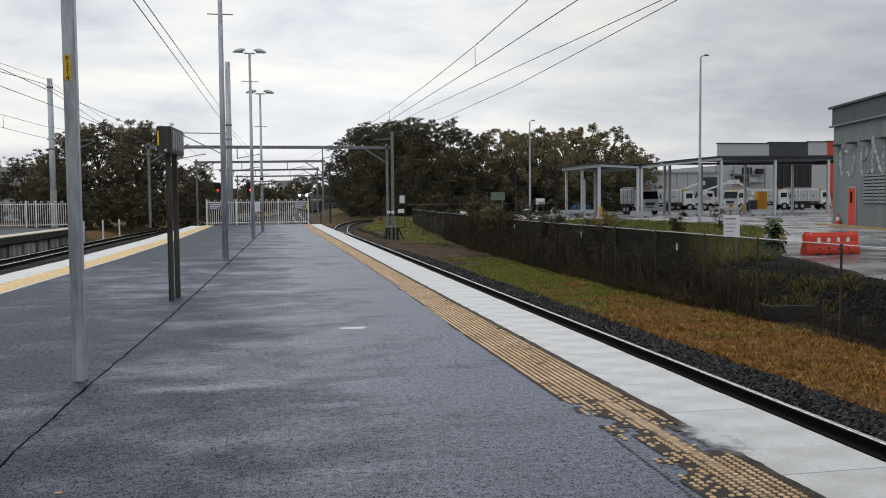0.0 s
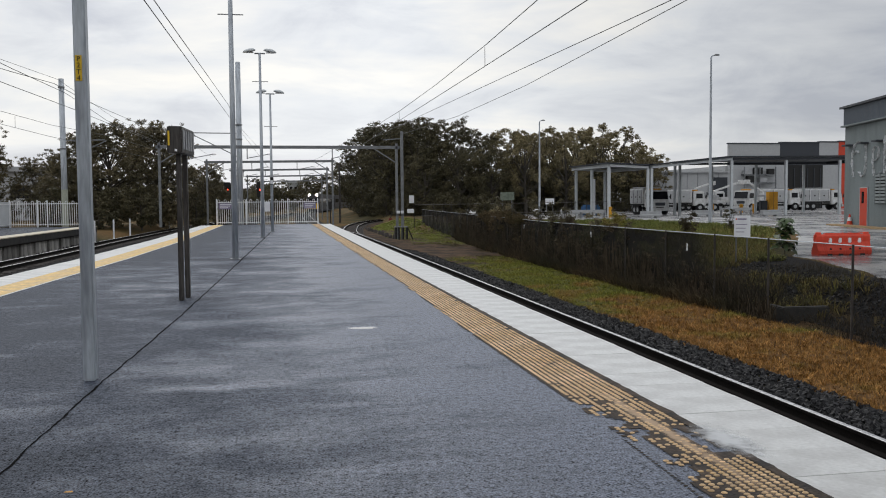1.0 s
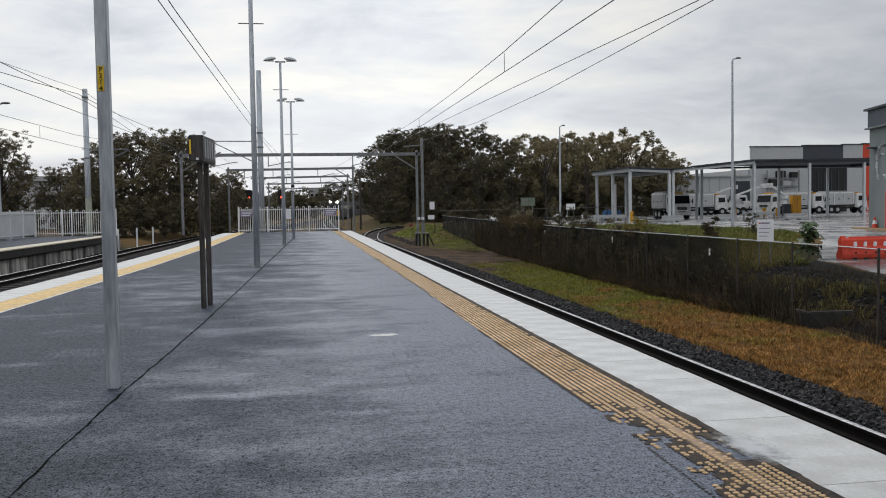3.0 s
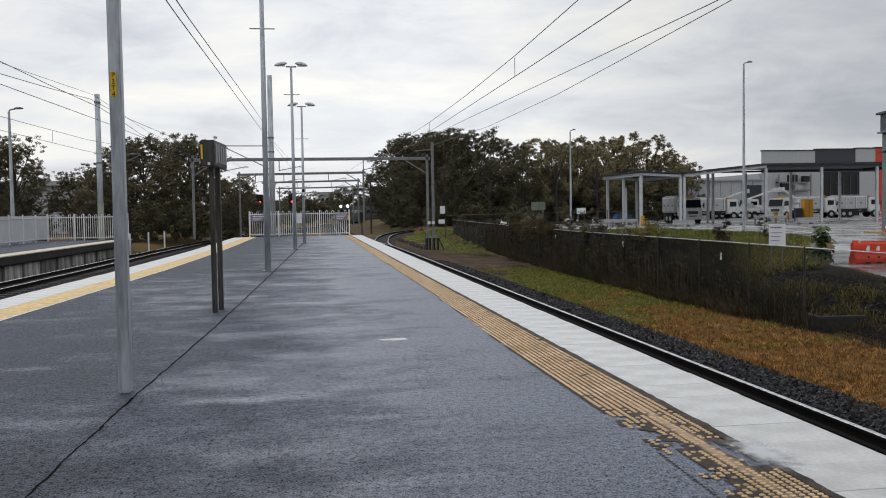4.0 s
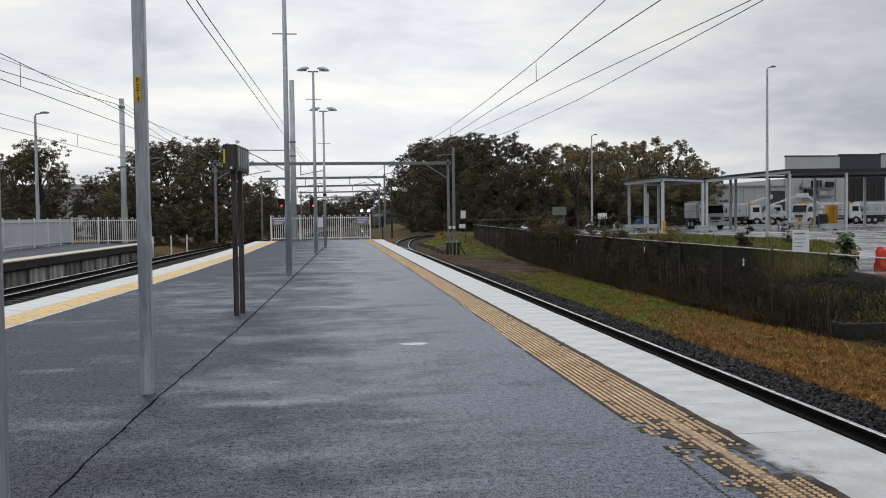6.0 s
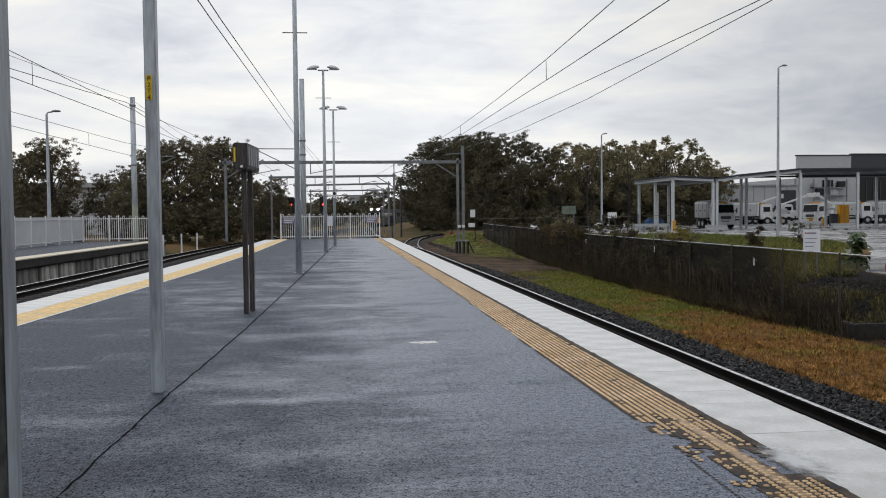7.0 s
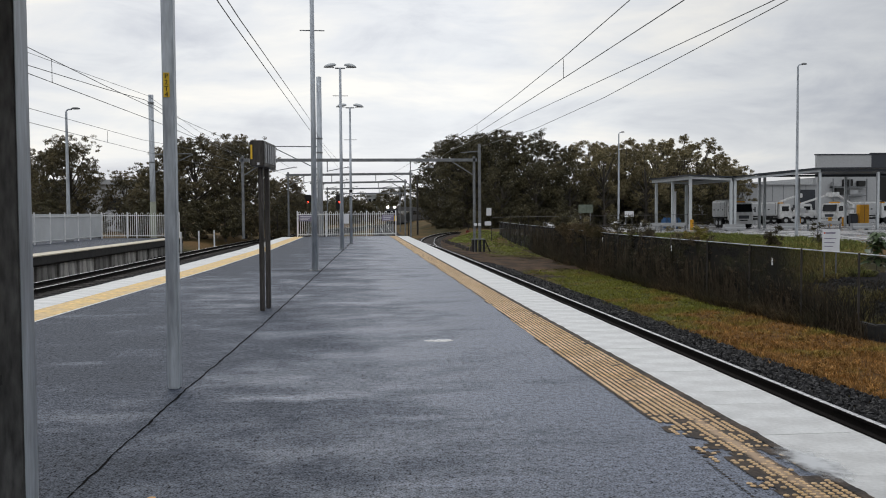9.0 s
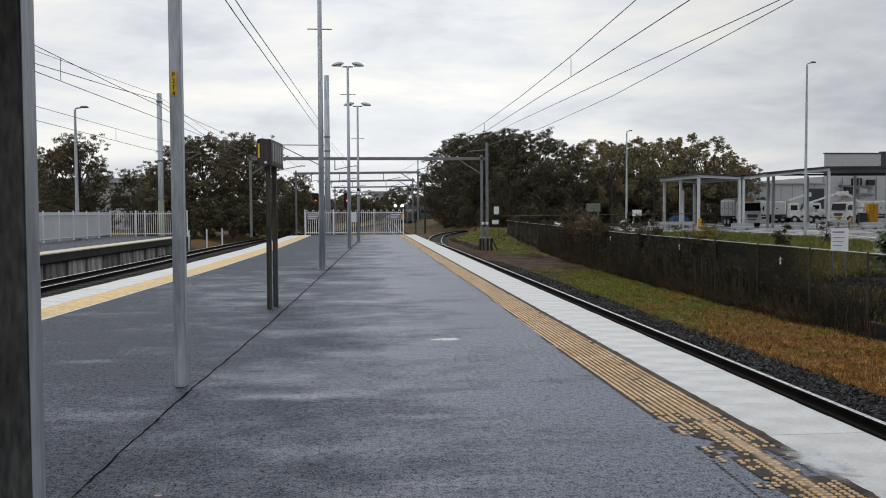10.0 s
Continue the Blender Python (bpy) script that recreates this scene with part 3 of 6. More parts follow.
solid("dead_leaf", bm, M_YBOX, "small dry yellow leaf lying on the asphalt", "leaf", at=(-1.13, 4.98, 0.0)).scale = (0.4, 0.5, 0.5)

# ---------------------------------------------------------------- tracks
RAIL_Z = -0.75
rng = np.random.default_rng(4)


def track(name, line, label, gauge=1.067, sleepers=(0, 0), bed=None):
    """Two rails on sleepers in a ballast bed along a line of (x, y)."""
    t = thing(name, (0, 0, 0), label, "railway track", kind="structure")
    pts = spline([(x, y, RAIL_Z) for x, y in line], 1.5)
    prof_foot = [(-0.065, -0.15), (0.065, -0.15), (0.065, -0.135), (0.012, -0.12), (0.012, -0.045), (0.034, -0.034), (0.034, -0.004), (-0.034, -0.004), (-0.034, -0.034), (-0.012, -0.045), (-0.012, -0.12), (-0.065, -0.135)]
    head = [(-0.031, -0.003), (0.031, -0.003), (0.027, 0.003), (-0.027, 0.003)]
    for s in (-1, 1):
        off = []
        for i, p in enumerate(pts):
            d = Vector(pts[min(i + 1, len(pts) - 1)]) - Vector(pts[max(i - 1, 0)])
            side = Vector((d.y, -d.x, 0)).normalized()
            off.append(Vector(p) + side * s * gauge / 2)
        bm = B(); sweep(bm, off, prof_foot); r = part("rail", bm, M_RAIL, t)
        bm = B(); sweep(bm, off, head); part("rail_head", bm, M_RAILTOP, r, "polished running surface")
    bm = B(); sweep(bm, pts, [(-1.75, -0.42), (-1.2, -0.19), (1.2, -0.19), (1.75, -0.42), (1.75, -0.5), (-1.75, -0.5)])
    part("ballast_bed", bm, bed or M_BALLAST, t, "dark crushed-stone ballast")
    # sleepers
    bm0 = B(); box(bm0, (-1.05, -0.11, -0.29), (1.05, 0.11, -0.148), 0.02)
    me = finish("sleeper", bm0, M_SLEEPER)
    L = 0.0
    last = Vector(pts[0])
    for i in range(1, len(pts)):
        p = Vector(pts[i]); seg = (p - last).length; d = (p - last).normalized()
        while L <= seg:
            q = last + d * L
            if sleepers[0] <= q.y <= sleepers[1]:
                ob = new("sleeper", me); ob.parent = t
                ob.matrix_local = Matrix.Translation(q) @ pose(0, 0, 0, 0, 0, math.degrees(math.atan2(-d.x, d.y)))
            L += 0.68
        L -= seg
        last = p
    return t


track("track_1", [(5.07, -8), (5.07, 12), (5.07, 30), (5.05, 48), (4.95, 60), (4.4, 71), (3.75, 85), (3.8, 104), (4.6, 140), (5.6, 165), (7.6, 192), (14, 225), (30, 270)],
      "curving single line with polished rails on dark ballast", sleepers=(40, 110))
track("track_2", [(lerp_line(LEFT, -8) - 1.55, -8), (-7.35, 17.6), (-6.9, 25.7), (-6.5, 38), (-6.2, 60), (-5.4, 80), (-3.6, 105), (0, 140), (4, 175)],
      "railway line beside the island platform", sleepers=(40, 100))
track("track_3", [(-11.4, -8), (-10.85, 20), (-10.35, 31), (-9.9, 44), (-9.5, 58), (-8.2, 80), (-5.5, 108), (-1, 145)],
      "railway line beside the opposite platform with dark ballast", sleepers=(24, 100))
track("track_4", [(4.96, 57), (5.15, 63), (5.7, 70), (7.3, 84), (10.2, 98), (14.5, 109), (22, 118), (34, 124)], "siding curving away from the turnout", sleepers=(62, 115), bed=M_EARTH)

# loose ballast stones on the shoulder that faces the platform
def stones(n, x0, x1, y0, y1, zf, lo, hi):
    V, F = [], []
    base = np.array([(1, 0, -.2), (.3, .9, -.1), (-.8, .5, 0), (-.7, -.6, -.1), (.4, -.9, 0), (.1, .1, .8), (0, 0, -.7)])
    tri = [(0, 1, 5), (1, 2, 5), (2, 3, 5), (3, 4, 5), (4, 0, 5), (1, 0, 6), (2, 1, 6), (3, 2, 6), (4, 3, 6), (0, 4, 6)]
    for i in range(n):
        y = y0 + (y1 - y0) * rng.random() ** 1.6
        x = rng.uniform(x0, x1) + 0.12 * noise.noise((y, 1, 0))
        s = rng.uniform(lo, hi)
        e = Euler(rng.uniform(0, 6.28, 3)).to_matrix()
        k = len(V)
        V += [tuple(np.array((x, y, zf(x, y))) + s * np.array(e @ Vector(b * rng.uniform(.7, 1.2, 3)))) for b in base]
        F += [tuple(k + a for a in t) for t in tri]
    return V, F


V, F = stones(9500, 5.72, 7.2, 6.0, 44, lambda x, y: -0.93 - 0.14 * max(0, (x - 6.2)), 0.028, 0.062)
tagged(new("ballast_stones", raw("ballast_stones", V, F, M_STONE)), "dark crushed-stone ballast heaped beside the rail", "ballast", kind="stuff")
V, F = stones(3200, 3.75, 4.4, 5.0, 16, lambda x, y: -0.95, 0.03, 0.06)
tagged(new("ballast_stones", raw("ballast_stones", V, F, M_STONE)), "black ballast in the shade under the platform edge", "ballast", kind="stuff")

V, F = stones(5200, -8.4, -5.9, 17, 60, lambda x, y: -0.955, 0.03, 0.07)
tagged(new("ballast_stones", raw("ballast_stones", V, F, M_STONE)), "dark loose ballast between the rails beside the platform", "ballast", kind="stuff")
V, F = stones(4200, -11.6, -8.8, 22, 62, lambda x, y: -0.965, 0.03, 0.07)
tagged(new("ballast_stones", raw("ballast_stones", V, F, M_STONE)), "dark loose ballast below the opposite platform", "ballast", kind="stuff")

V, F = stones(6500, 10.9, 13.6, 13.0, 25.0, lambda x, y: ground_height(x, y) + 0.04, 0.025, 0.075)
tagged(new("gravel_heap", raw("gravel_heap", V, F, M_STONE)), "dark gravel spread on the bank below the yard", "gravel", kind="stuff")

# ---------------------------------------------------------------- opposite platform
OPP = [(-8, -13.3), (20, -12.5), (36.6, -12.0), (55.4, -11.47), (60.5, -11.35)]
opp = thing("opposite_platform", (0, 0, 0), "opposite platform with stained concrete wall and pale edge", "platform", kind="structure")
oys = list(np.arange(-8, 60.5, 2.0)) + [60.5]
bm = B()
rows = [[bm.verts.new((x, y, -0.02)) for x in (lerp_line(OPP, y) - 7.5, lerp_line(OPP, y) - 0.9)] for y in oys]
for a, b in zip(rows, rows[1:]):
    bm.faces.new((a[0], a[1], b[1], b[0]))
part("paving", bm, M_ASPHALT, opp, "grey asphalt paving")
bm = B(); sweep(bm, [(lerp_line(OPP, y), y, 0) for y in oys], [(-0.9, 0.0), (0.0, 0.0), (0.0, -0.045), (-0.9, -0.045)])
part("coping", bm, mat("cream_coping", (0.52, 0.47, 0.36), 0.6, var=0.2, scale=2.5, rgb2=(0.38, 0.34, 0.26)), opp, "cream painted coping")
# stained face blackened for the shade under the overhanging coping
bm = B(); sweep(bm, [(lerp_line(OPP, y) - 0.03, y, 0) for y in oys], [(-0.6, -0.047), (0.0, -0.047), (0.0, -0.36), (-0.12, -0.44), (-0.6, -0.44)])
part("edge_beam", bm, mat("shaded_stained_concrete", (0.045, 0.044, 0.043), 0.9, var=0.4, scale=3, stretch=(1, 1, 0.3)), opp, "stained concrete edge beam, blackened as the coping's shade")
bm = B(); sweep(bm, [(lerp_line(OPP, y) - 0.45, y, 0) for y in oys], [(-0.3, -0.13), (0.0, -0.13), (0.0, -1.3), (-0.3, -1.3)])
part("wall", bm, M_WALL, opp, "stained grey concrete panels with seepage streaks")
for y in np.arange(24, 60, 2.4):
    bm = B(); x = lerp_line(OPP, y) - 0.42
    box(bm, (x - 0.05, y - 0.09, -1.3), (x + 0.12, y + 0.09, -0.445), 0.01)
    part("buttress", bm, M_WALL, opp)
M_PANELWALL = mat("seeping_concrete_panel", (0.46, 0.45, 0.43), 0.9, var=0.35, scale=2.4, fine=12, rgb2=(0.16, 0.155, 0.15), stretch=(1, 1, 0.22))
pn, pl = M_PANELWALL.node_tree.nodes, M_PANELWALL.node_tree.links
oi = pn.new("ShaderNodeObjectInfo")
om = pn.new("ShaderNodeMapRange"); om.inputs[3].default_value = 0.35; om.inputs[4].default_value = 1.5
pl.new(oi.outputs["Random"], om.inputs[0])
osc = pn.new("ShaderNodeVectorMath"); osc.operation = 'SCALE'
base_in = pn["Principled BSDF"].inputs["Base Color"]
pl.new(base_in.links[0].from_socket, osc.inputs[0]); pl.new(om.outputs[0], osc.inputs[3]); pl.new(osc.outputs[0], base_in)
bm = B(); box(bm, (-0.04, -1.08, -0.40), (0.04, 1.08, 0.40), 0.012)
wall_panel = finish("wall_panel", bm, M_PANELWALL)
for y in np.arange(22.8, 60, 2.4):
    ob = new("wall_panel", wall_panel); ob.parent = opp
    ob.matrix_local = pose(lerp_line(OPP, y) - 0.42, y, -0.72, 0, 0, -1.6)
bm = B(); box(bm, (-18.9, 60.4, -1.3), (-11.4, 60.6, -0.03)); part("end_wall", bm, M_WALL, opp)

# ---------------------------------------------------------------- the yard behind the boundary fence
yard = thing("yard_paving", (0, 0, 0), "wide wet concrete depot yard with standing water", "paving", kind="structure")
bm = B()
fr = [0, 0.01, 0.03, 0.07, 0.15, 0.3, 0.6, 1.0]
grid = [[bm.verts.new((yard_x(y) + (0.35 * noise.noise((y * 0.8, 2, 0)) if f == 0 else 0) + (130 - yard_x(y)) * f, y, -0.35 - (0.12 if f == 0 else 0))) for f in fr] for y in list(np.arange(2, 30, 1.0)) + list(np.arange(30, 165, 5.0))]
for a, b in zip(grid, grid[1:]):
    for k in range(len(fr) - 1):
        bm.faces.new((a[k], a[k + 1], b[k + 1], b[k]))
part("slab", bm, M_YARD, yard, "wet grey concrete")

# ---------------------------------------------------------------- poles on the platform
post = thing("light_pole", (-1.63, 8.13, 0), "blue-grey galvanised square steel pole on the platform", "pole", group="platform light poles")
bm = B(); box(bm, (-0.037, -0.050, 0), (0.067, 0.066, 6.6), 0.010); part("shaft", bm, M_GALV, post)
bm = B(); box(bm, (-0.022, -0.056, 2.585), (0.030, -0.0505, 2.80)); plate = part("number_plate", bm, M_YPLATE, post, "yellow plate with black characters")


def letters(text, size, material, parent, at, rx=90, rz=0.0):
    """Built-in-font characters turned into a thin mesh."""
    cu = bpy.data.curves.new("characters", 'FONT')
    cu.body, cu.size, cu.align_x, cu.align_y, cu.extrude = text, size, 'CENTER', 'CENTER', 0.001
    tmp = new("characters", cu)
    dg = bpy.context.evaluated_depsgraph_get()
    me = bpy.data.meshes.new_from_object(tmp.evaluated_get(dg))
    bpy.data.objects.remove(tmp)
    me.materials.clear(); me.materials.append(material)
    ob = new("characters", me)
    ob.parent = parent
    ob.matrix_local = pose(at[0], at[1], at[2], rx, 0, rz)
    return ob


for i, c in enumerate("P2T4"):
    letters(c, 0.058, M_BLACK, plate, (0.004, -0.0585, 2.768 - i * 0.054))


def tall_lamp(at, h, r, label, arms, ring):
    """A round lamp standard with two flat lantern heads."""
    t = thing("platform_lamp", at, label, "street lamp", group="platform light poles")
    bm = B(); rod(bm, (0, 0, 0), (0, 0, h), r, r * 0.62, 12); part("shaft", bm, M_GALV, t, smooth=True)
    bm = B(); box(bm, (-r * 1.7, -r * 1.7, 0), (r * 1.7, r * 1.7, 0.02)); part("base_plate", bm, M_GALV_DARK, t)
    if ring:
        bm = B(); bar(bm, (-0.33, 0, ring), (0.33, 0, ring), 0.025, 0.025); part("cross_bar", bm, M_GALV_DARK, t)
    if arms:
        bm = B(); bar(bm, (-0.22, 0, h - 0.02), (0.22, 0, h - 0.02), 0.06, 0.05); part("bracket", bm, M_GALV_DARK, t)
        for s in (-1, 1):
            bm = B()
            r_ = bmesh.ops.create_uvsphere(bm, u_segments=16, v_segments=8, radius=1.0)
            for v in bm.verts:
                v.co = Vector((s * (0.43 + v.co.x * 0.27), v.co.y * 0.16, h + 0.06 + (v.co.z * 0.13 if v.co.z > 0 else v.co.z * 0.03) - 0.05 * (v.co.x * s * s)))
            hd = part("lantern", bm, M_CANOPY, t, "flat pale grey lantern head", smooth=True)
            bm = B(); box(bm, (s * 0.25, -0.10, h + 0.005), (s * 0.62, 0.10, h + 0.03), 0.01); part("diffuser", bm, M_DIFFUSER, hd)
    return t


tall_lamp((-1.08, 24.3, 0), 9.4, 0.082, "tall galvanised round lamp pole on the platform", False, 6.45)
tall_lamp((-0.55, 38.5, 0), 7.75, 0.082, "grey lamp pole with two lantern heads", True, 6.56)
lamp3 = tall_lamp((-0.18, 45.4, 0), 6.88, 0.075, "smaller grey lamp pole with two lantern heads", True, 5.25)

bm = B(); box(bm, (-0.08, -0.10, 2.36), (0.08, -0.085, 2.72), 0.004); sgn = part("number_sign", bm, M_BLACK, lamp3, "small black and white plate")
part("sign_face", box(B(), (-0.06, -0.106, 2.40), (0.06, -0.1005, 2.58)), M_SIGNW, sgn)

# dark box sign on twin posts
mon = thing("indicator_box", (-1.45, 14.6, 0), "dark steel box sign on two dark brown posts", "sign", rz=-4.5)
for dx, dy in ((-0.010, -0.18), (0.016, 0.22)):
    bm = B(); box(bm, (dx - 0.036, dy - 0.05, 0), (dx + 0.036, dy + 0.05, 2.32), 0.008); part("post", bm, M_DARKSTEEL, mon)
bm = B(); box(bm, (-0.103, -0.58, 2.29), (0.117, 0.52, 2.69), 0.012); body = part("housing", bm, M_DARKSTEEL, mon)
bm = B(); box(bm, (-0.090, -0.588, 2.40), (-0.062, -0.582, 2.62)); part("yellow_plate", bm, M_YPLATE, body, "narrow yellow plate")
bm = B(); box(bm, (0.01, -0.588, 2.31), (0.045, -0.582, 2.345)); part("sticker", bm, M_SIGNW, body)
for k in range(5):
    bm = B(); y0 = -0.52 + k * 0.205
    box(bm, (0.119, y0 + 0.03, 2.35), (0.125, y0 + 0.16, 2.64), 0.002); part("side_panel", bm, M_PANELG, body, "pale grey side panel")

# the thick column close to the lens
col = thing("canopy_column", (-1.71, 4.60, 0), "thick bronze steel canopy column, front dark as in canopy shade", "column")
# shaft colour holds the canopy's shade, the side strip the open sky's light
bm = B(); box(bm, (-0.10, -0.095, 0), (0.096, 0.085, 3.4), 0.006); part("shaft", bm, M_SHADEDCOL, col)
bm = B(); box(bm, (0.0965, -0.09, 0.0), (0.10, 0.080, 3.4)); part("edge_strip", bm, M_GALV, col, "grey side face made paler as lit by the sky")
bm = B(); box(bm, (-0.17, -0.17, 0.0), (0.17, 0.17, 0.02), 0.004); part("base_plate", bm, M_SHADEDCOL, col)

# the canopy that the column carries, over and behind the start of the walk
# this roof is unseen and added to darken the near paving
roof = thing("platform_canopy", (0, 0, 3.4), "plain flat unseen canopy roof over the platform", "canopy", kind="structure")
part("soffit", box(B(), (-6.6, -8, 0), (2.6, 4.75, 0.18), 0.01), M_PANELG, roof)
part("fascia", box(B(), (-6.65, 4.75, -0.1), (2.65, 4.83, 0.28), 0.01), M_GALV_DARK, roof)
# ---------------------------------------------------------------- white picket fences
def picket_fence(name, a, b, h, label, pitch=0.135, posts=(), solid_sheet=False):
    a, b = Vector(a), Vector(b)
    d = (b - a); n = int(d.length / pitch); L = d.length
    t = thing(name, a, label, "fence", rz=math.degrees(math.atan2(d.y, d.x)))
    for z in (0.14, h - 0.17):
        bm = B(); box(bm, (0, -0.018, z), (L, 0.018, z + 0.045), 0.004); part("rail", bm, M_WHITE, t)
    for s in posts:
        bm = B(); box(bm, (s * L - 0.035, -0.035, -0.02), (s * L + 0.035, 0.035, h + 0.08), 0.006); part("post", bm, M_WHITE, t)
    if solid_sheet:
        bm = B()
        k = int(L / 0.05)
        vs = [[bm.verts.new((L * i / k, 0.02 + (0.012 if i % 2 else 0), z)) for i in range(k + 1)] for z in (0.08, h)]
        for i in range(k):
            bm.faces.new((vs[0][i], vs[0][i + 1], vs[1][i + 1], vs[1][i]))
        part("sheet", bm, M_SHEET, t, "pale ribbed sheet")
        return t
    bm = B(); rod(bm, (0, 0, 0.06), (0, 0, h - 0.07), 0.017, n=8)
    straight = finish("picket", bm, M_WHITE)
    # hooped tops join pickets in pairs
    bm = B()
    for dx in (0, pitch):
        rod(bm, (dx, 0, 0.06), (dx, 0, h - 0.05), 0.017, n=6)
    for k in range(6):
        p = lambda q: (pitch / 2 - math.cos(q) * pitch / 2, 0, h - 0.05 + math.sin(q) * pitch * 0.55)
        rod(bm, p(math.pi * k / 6), p(math.pi * (k + 1) / 6), 0.017, n=6)
    hoop = finish("picket", bm, M_WHITE)
    i = 0
    while i < n:
        ob = new("picket", hoop if i % 3 == 0 else straight)
        ob.parent = t
        ob.matrix_local = pose((i + 0.5) * pitch, 0, 0)
        i += 2 if i % 3 == 0 else 1
    return t


endf = picket_fence("picket_fence", (-3.75, 59.15, 0), (2.72, 59.15, 0), 1.62, "white hooped-top steel picket fence across the platform end", posts=(0, 0.29, 0.70, 1.0))
for x0, x1 in ((0.12, 1.0), (5.55, 6.35)):
    bm = B(); box(bm, (x0, -0.045, 1.02), (x1, -0.03, 1.42), 0.004); sg = part("notice", bm, M_PURPLE, endf, "faded purple and white notice")
    for k in range(3):
        bm = B(); box(bm, (x0 + 0.08, -0.049, 1.32 - k * 0.11), (x1 - 0.08 - 0.1 * k, -0.046, 1.36 - k * 0.11)); part("text_bar", bm, M_SIGNW, sg)
bm = B(); box(bm, (3.05, -0.045, 0.85), (3.38, -0.03, 1.45), 0.004); part("notice", bm, M_SIGNW, endf, "white notice")
picket_fence("picket_fence", (-16.5, 60.2, 0), (-11.55, 60.2, 0), 1.62, "white hooped-top picket fence at the opposite platform's end", posts=(0, 0.33, 0.45, 1.0))
sheet = picket_fence("platform_screen", (-16.9, 22.0, 0), (-16.5, 60.15, 0), 1.60, "white ribbed screen along the opposite platform", posts=[i / 16 for i in range(17)], solid_sheet=True)
# posts stand on the platform side
# ---------------------------------------------------------------- masts, gantries and wires
def mast(at, h, r, label, bands=(), material=None):
    t = thing("catenary_mast", at, label, "mast", group="overhead line masts")
    bm = B(); rod(bm, (0, 0, 0), (0, 0, h), r, r * 0.85, 12); part("shaft", bm, material or M_GALV, t, smooth=True)
    for z in bands:
        bm = B(); rod(bm, (0, 0, z), (0, 0, z + 0.10), r * 1.06, n=12); part("band", bm, M_GALV_DARK, t)
    return t


mast((-2.32, 61.0, -0.9), 11.65, 0.20, "thick pale steel overhead line mast with bands", (6.5, 7.45), M_GALV)
cm = [o for o in bpy.data.objects if o.name.startswith("catenary_mast")][0]
bm = B(); bar(bm, (0, 0, 6.95), (-3.3, 0, 6.97), 0.06, 0.06); bar(bm, (0, 0, 5.35), (-3.1, 0, 6.9), 0.06, 0.06); part("cantilever_arm", bm, M_GALV_DARK, cm)
lm = mast((-13.6, 62.0, -0.9), 10.5, 0.20, "tall grey overhead line mast behind the far fence", (5.9, 9.9))
bm = B(); bar(bm, (0, 0, 6.5), (2.6, 0, 6.55), 0.07, 0.07); bar(bm, (0, 0, 5.2), (2.7, 0, 6.5), 0.06, 0.06); part("cantilever_arm", bm, M_GALV_DARK, lm)
part("base_coat", rod(B(), (0, 0, 0.6), (0, 0, 3.3), 0.206, 0.204, 12), mat("pale_green_paint", (0.36, 0.38, 0.31), 0.6, var=0.15), lm, "faded pale green paint round the foot")


def gantry(y0, x0, x1, zb, zl, zr, label, tall=0.0, w=0.155):
    """A portal of two posts and a beam over the tracks."""
    (xa, ya), (xb, yb) = (x0, y0[0]), (x1, y0[1])
    t = thing("overhead_gantry", (xa, ya, 0), label, "gantry", group="overhead line gantries")
    dx, dy = xb - xa, yb - ya
    bm = B(); bar(bm, (-0.2, 0, zb), (dx + 0.2, dy, zb), w, w * 1.25); part("beam", bm, M_GALV_DARK, t)
    for (px, py, zz, ex) in ((0, 0, zl, 0.25), (dx, dy, zr, 0.25)):
        bm = B(); box(bm, (px - w * 0.5, py - w * 0.5, zz), (px + w * 0.5, py + w * 0.5, zb + ex), 0.012); part("post", bm, M_GALV_DARK, t)
        s = 1 if px == 0 else -1
        bm = B(); bar(bm, (px, py, zb - 1.0), (px + s * 1.5, py + s * dy / dx * 1.5, zb - 0.05), 0.07, 0.07); part("brace", bm, M_GALV_DARK, t)
    for fx in (0.13, 0.36, 0.72):
        bm = B(); qx, qy = dx * fx, dy * fx
        bar(bm, (qx, qy, zb), (qx, qy, zb - 0.75), 0.06, 0.06); bar(bm, (qx, qy, zb - 0.7), (qx + 1.3, qy, zb - 0.45), 0.045, 0.045)
        hang = part("drop_arm", bm, M_GALV_DARK, t)
        bm = B()
        for k in range(5):
            rod(bm, (qx + 1.25 + k * 0.05, qy, zb - 0.455), (qx + 1.28 + k * 0.05, qy, zb - 0.45), 0.06, n=8)
        part("insulator", bm, M_INSUL, hang)
    return t


g1 = gantry((57.2, 57.2), -7.0, 7.72, 4.92, -0.02, -1.1, "grey steel portal over the running lines")
gantry((79.5, 77.3), -5.8, 4.85, 4.92, -1.1, -1.1, "second grey steel portal farther along the lines")
gantry((101, 97), -4.75, 5.5, 4.92, -1.1, -1.1, "third steel portal far along the lines")
gantry((126, 122), -3.8, 6.2, 4.92, -1.1, -1.1, "distant steel portal over the lines")
gantry((158, 153), -2.0, 8.6, 4.92, -1.1, -1.1, "distant steel portal over the lines")

rm = thing("catenary_mast", (8.08, 57.25, -1.1), "grey steel mast with white equipment boxes on a footing frame", "mast", group="overhead line masts")
bm = B(); box(bm, (-0.085, -0.085, 0), (0.085, 0.085, 7.05), 0.01); part("shaft", bm, M_GALV_DARK, rm)
bm = B(); box(bm, (-0.52, -0.3, 0.86), (0.32, 0.3, 0.92), 0.01); part("platform_plate", bm, M_GALV_DARK, rm)
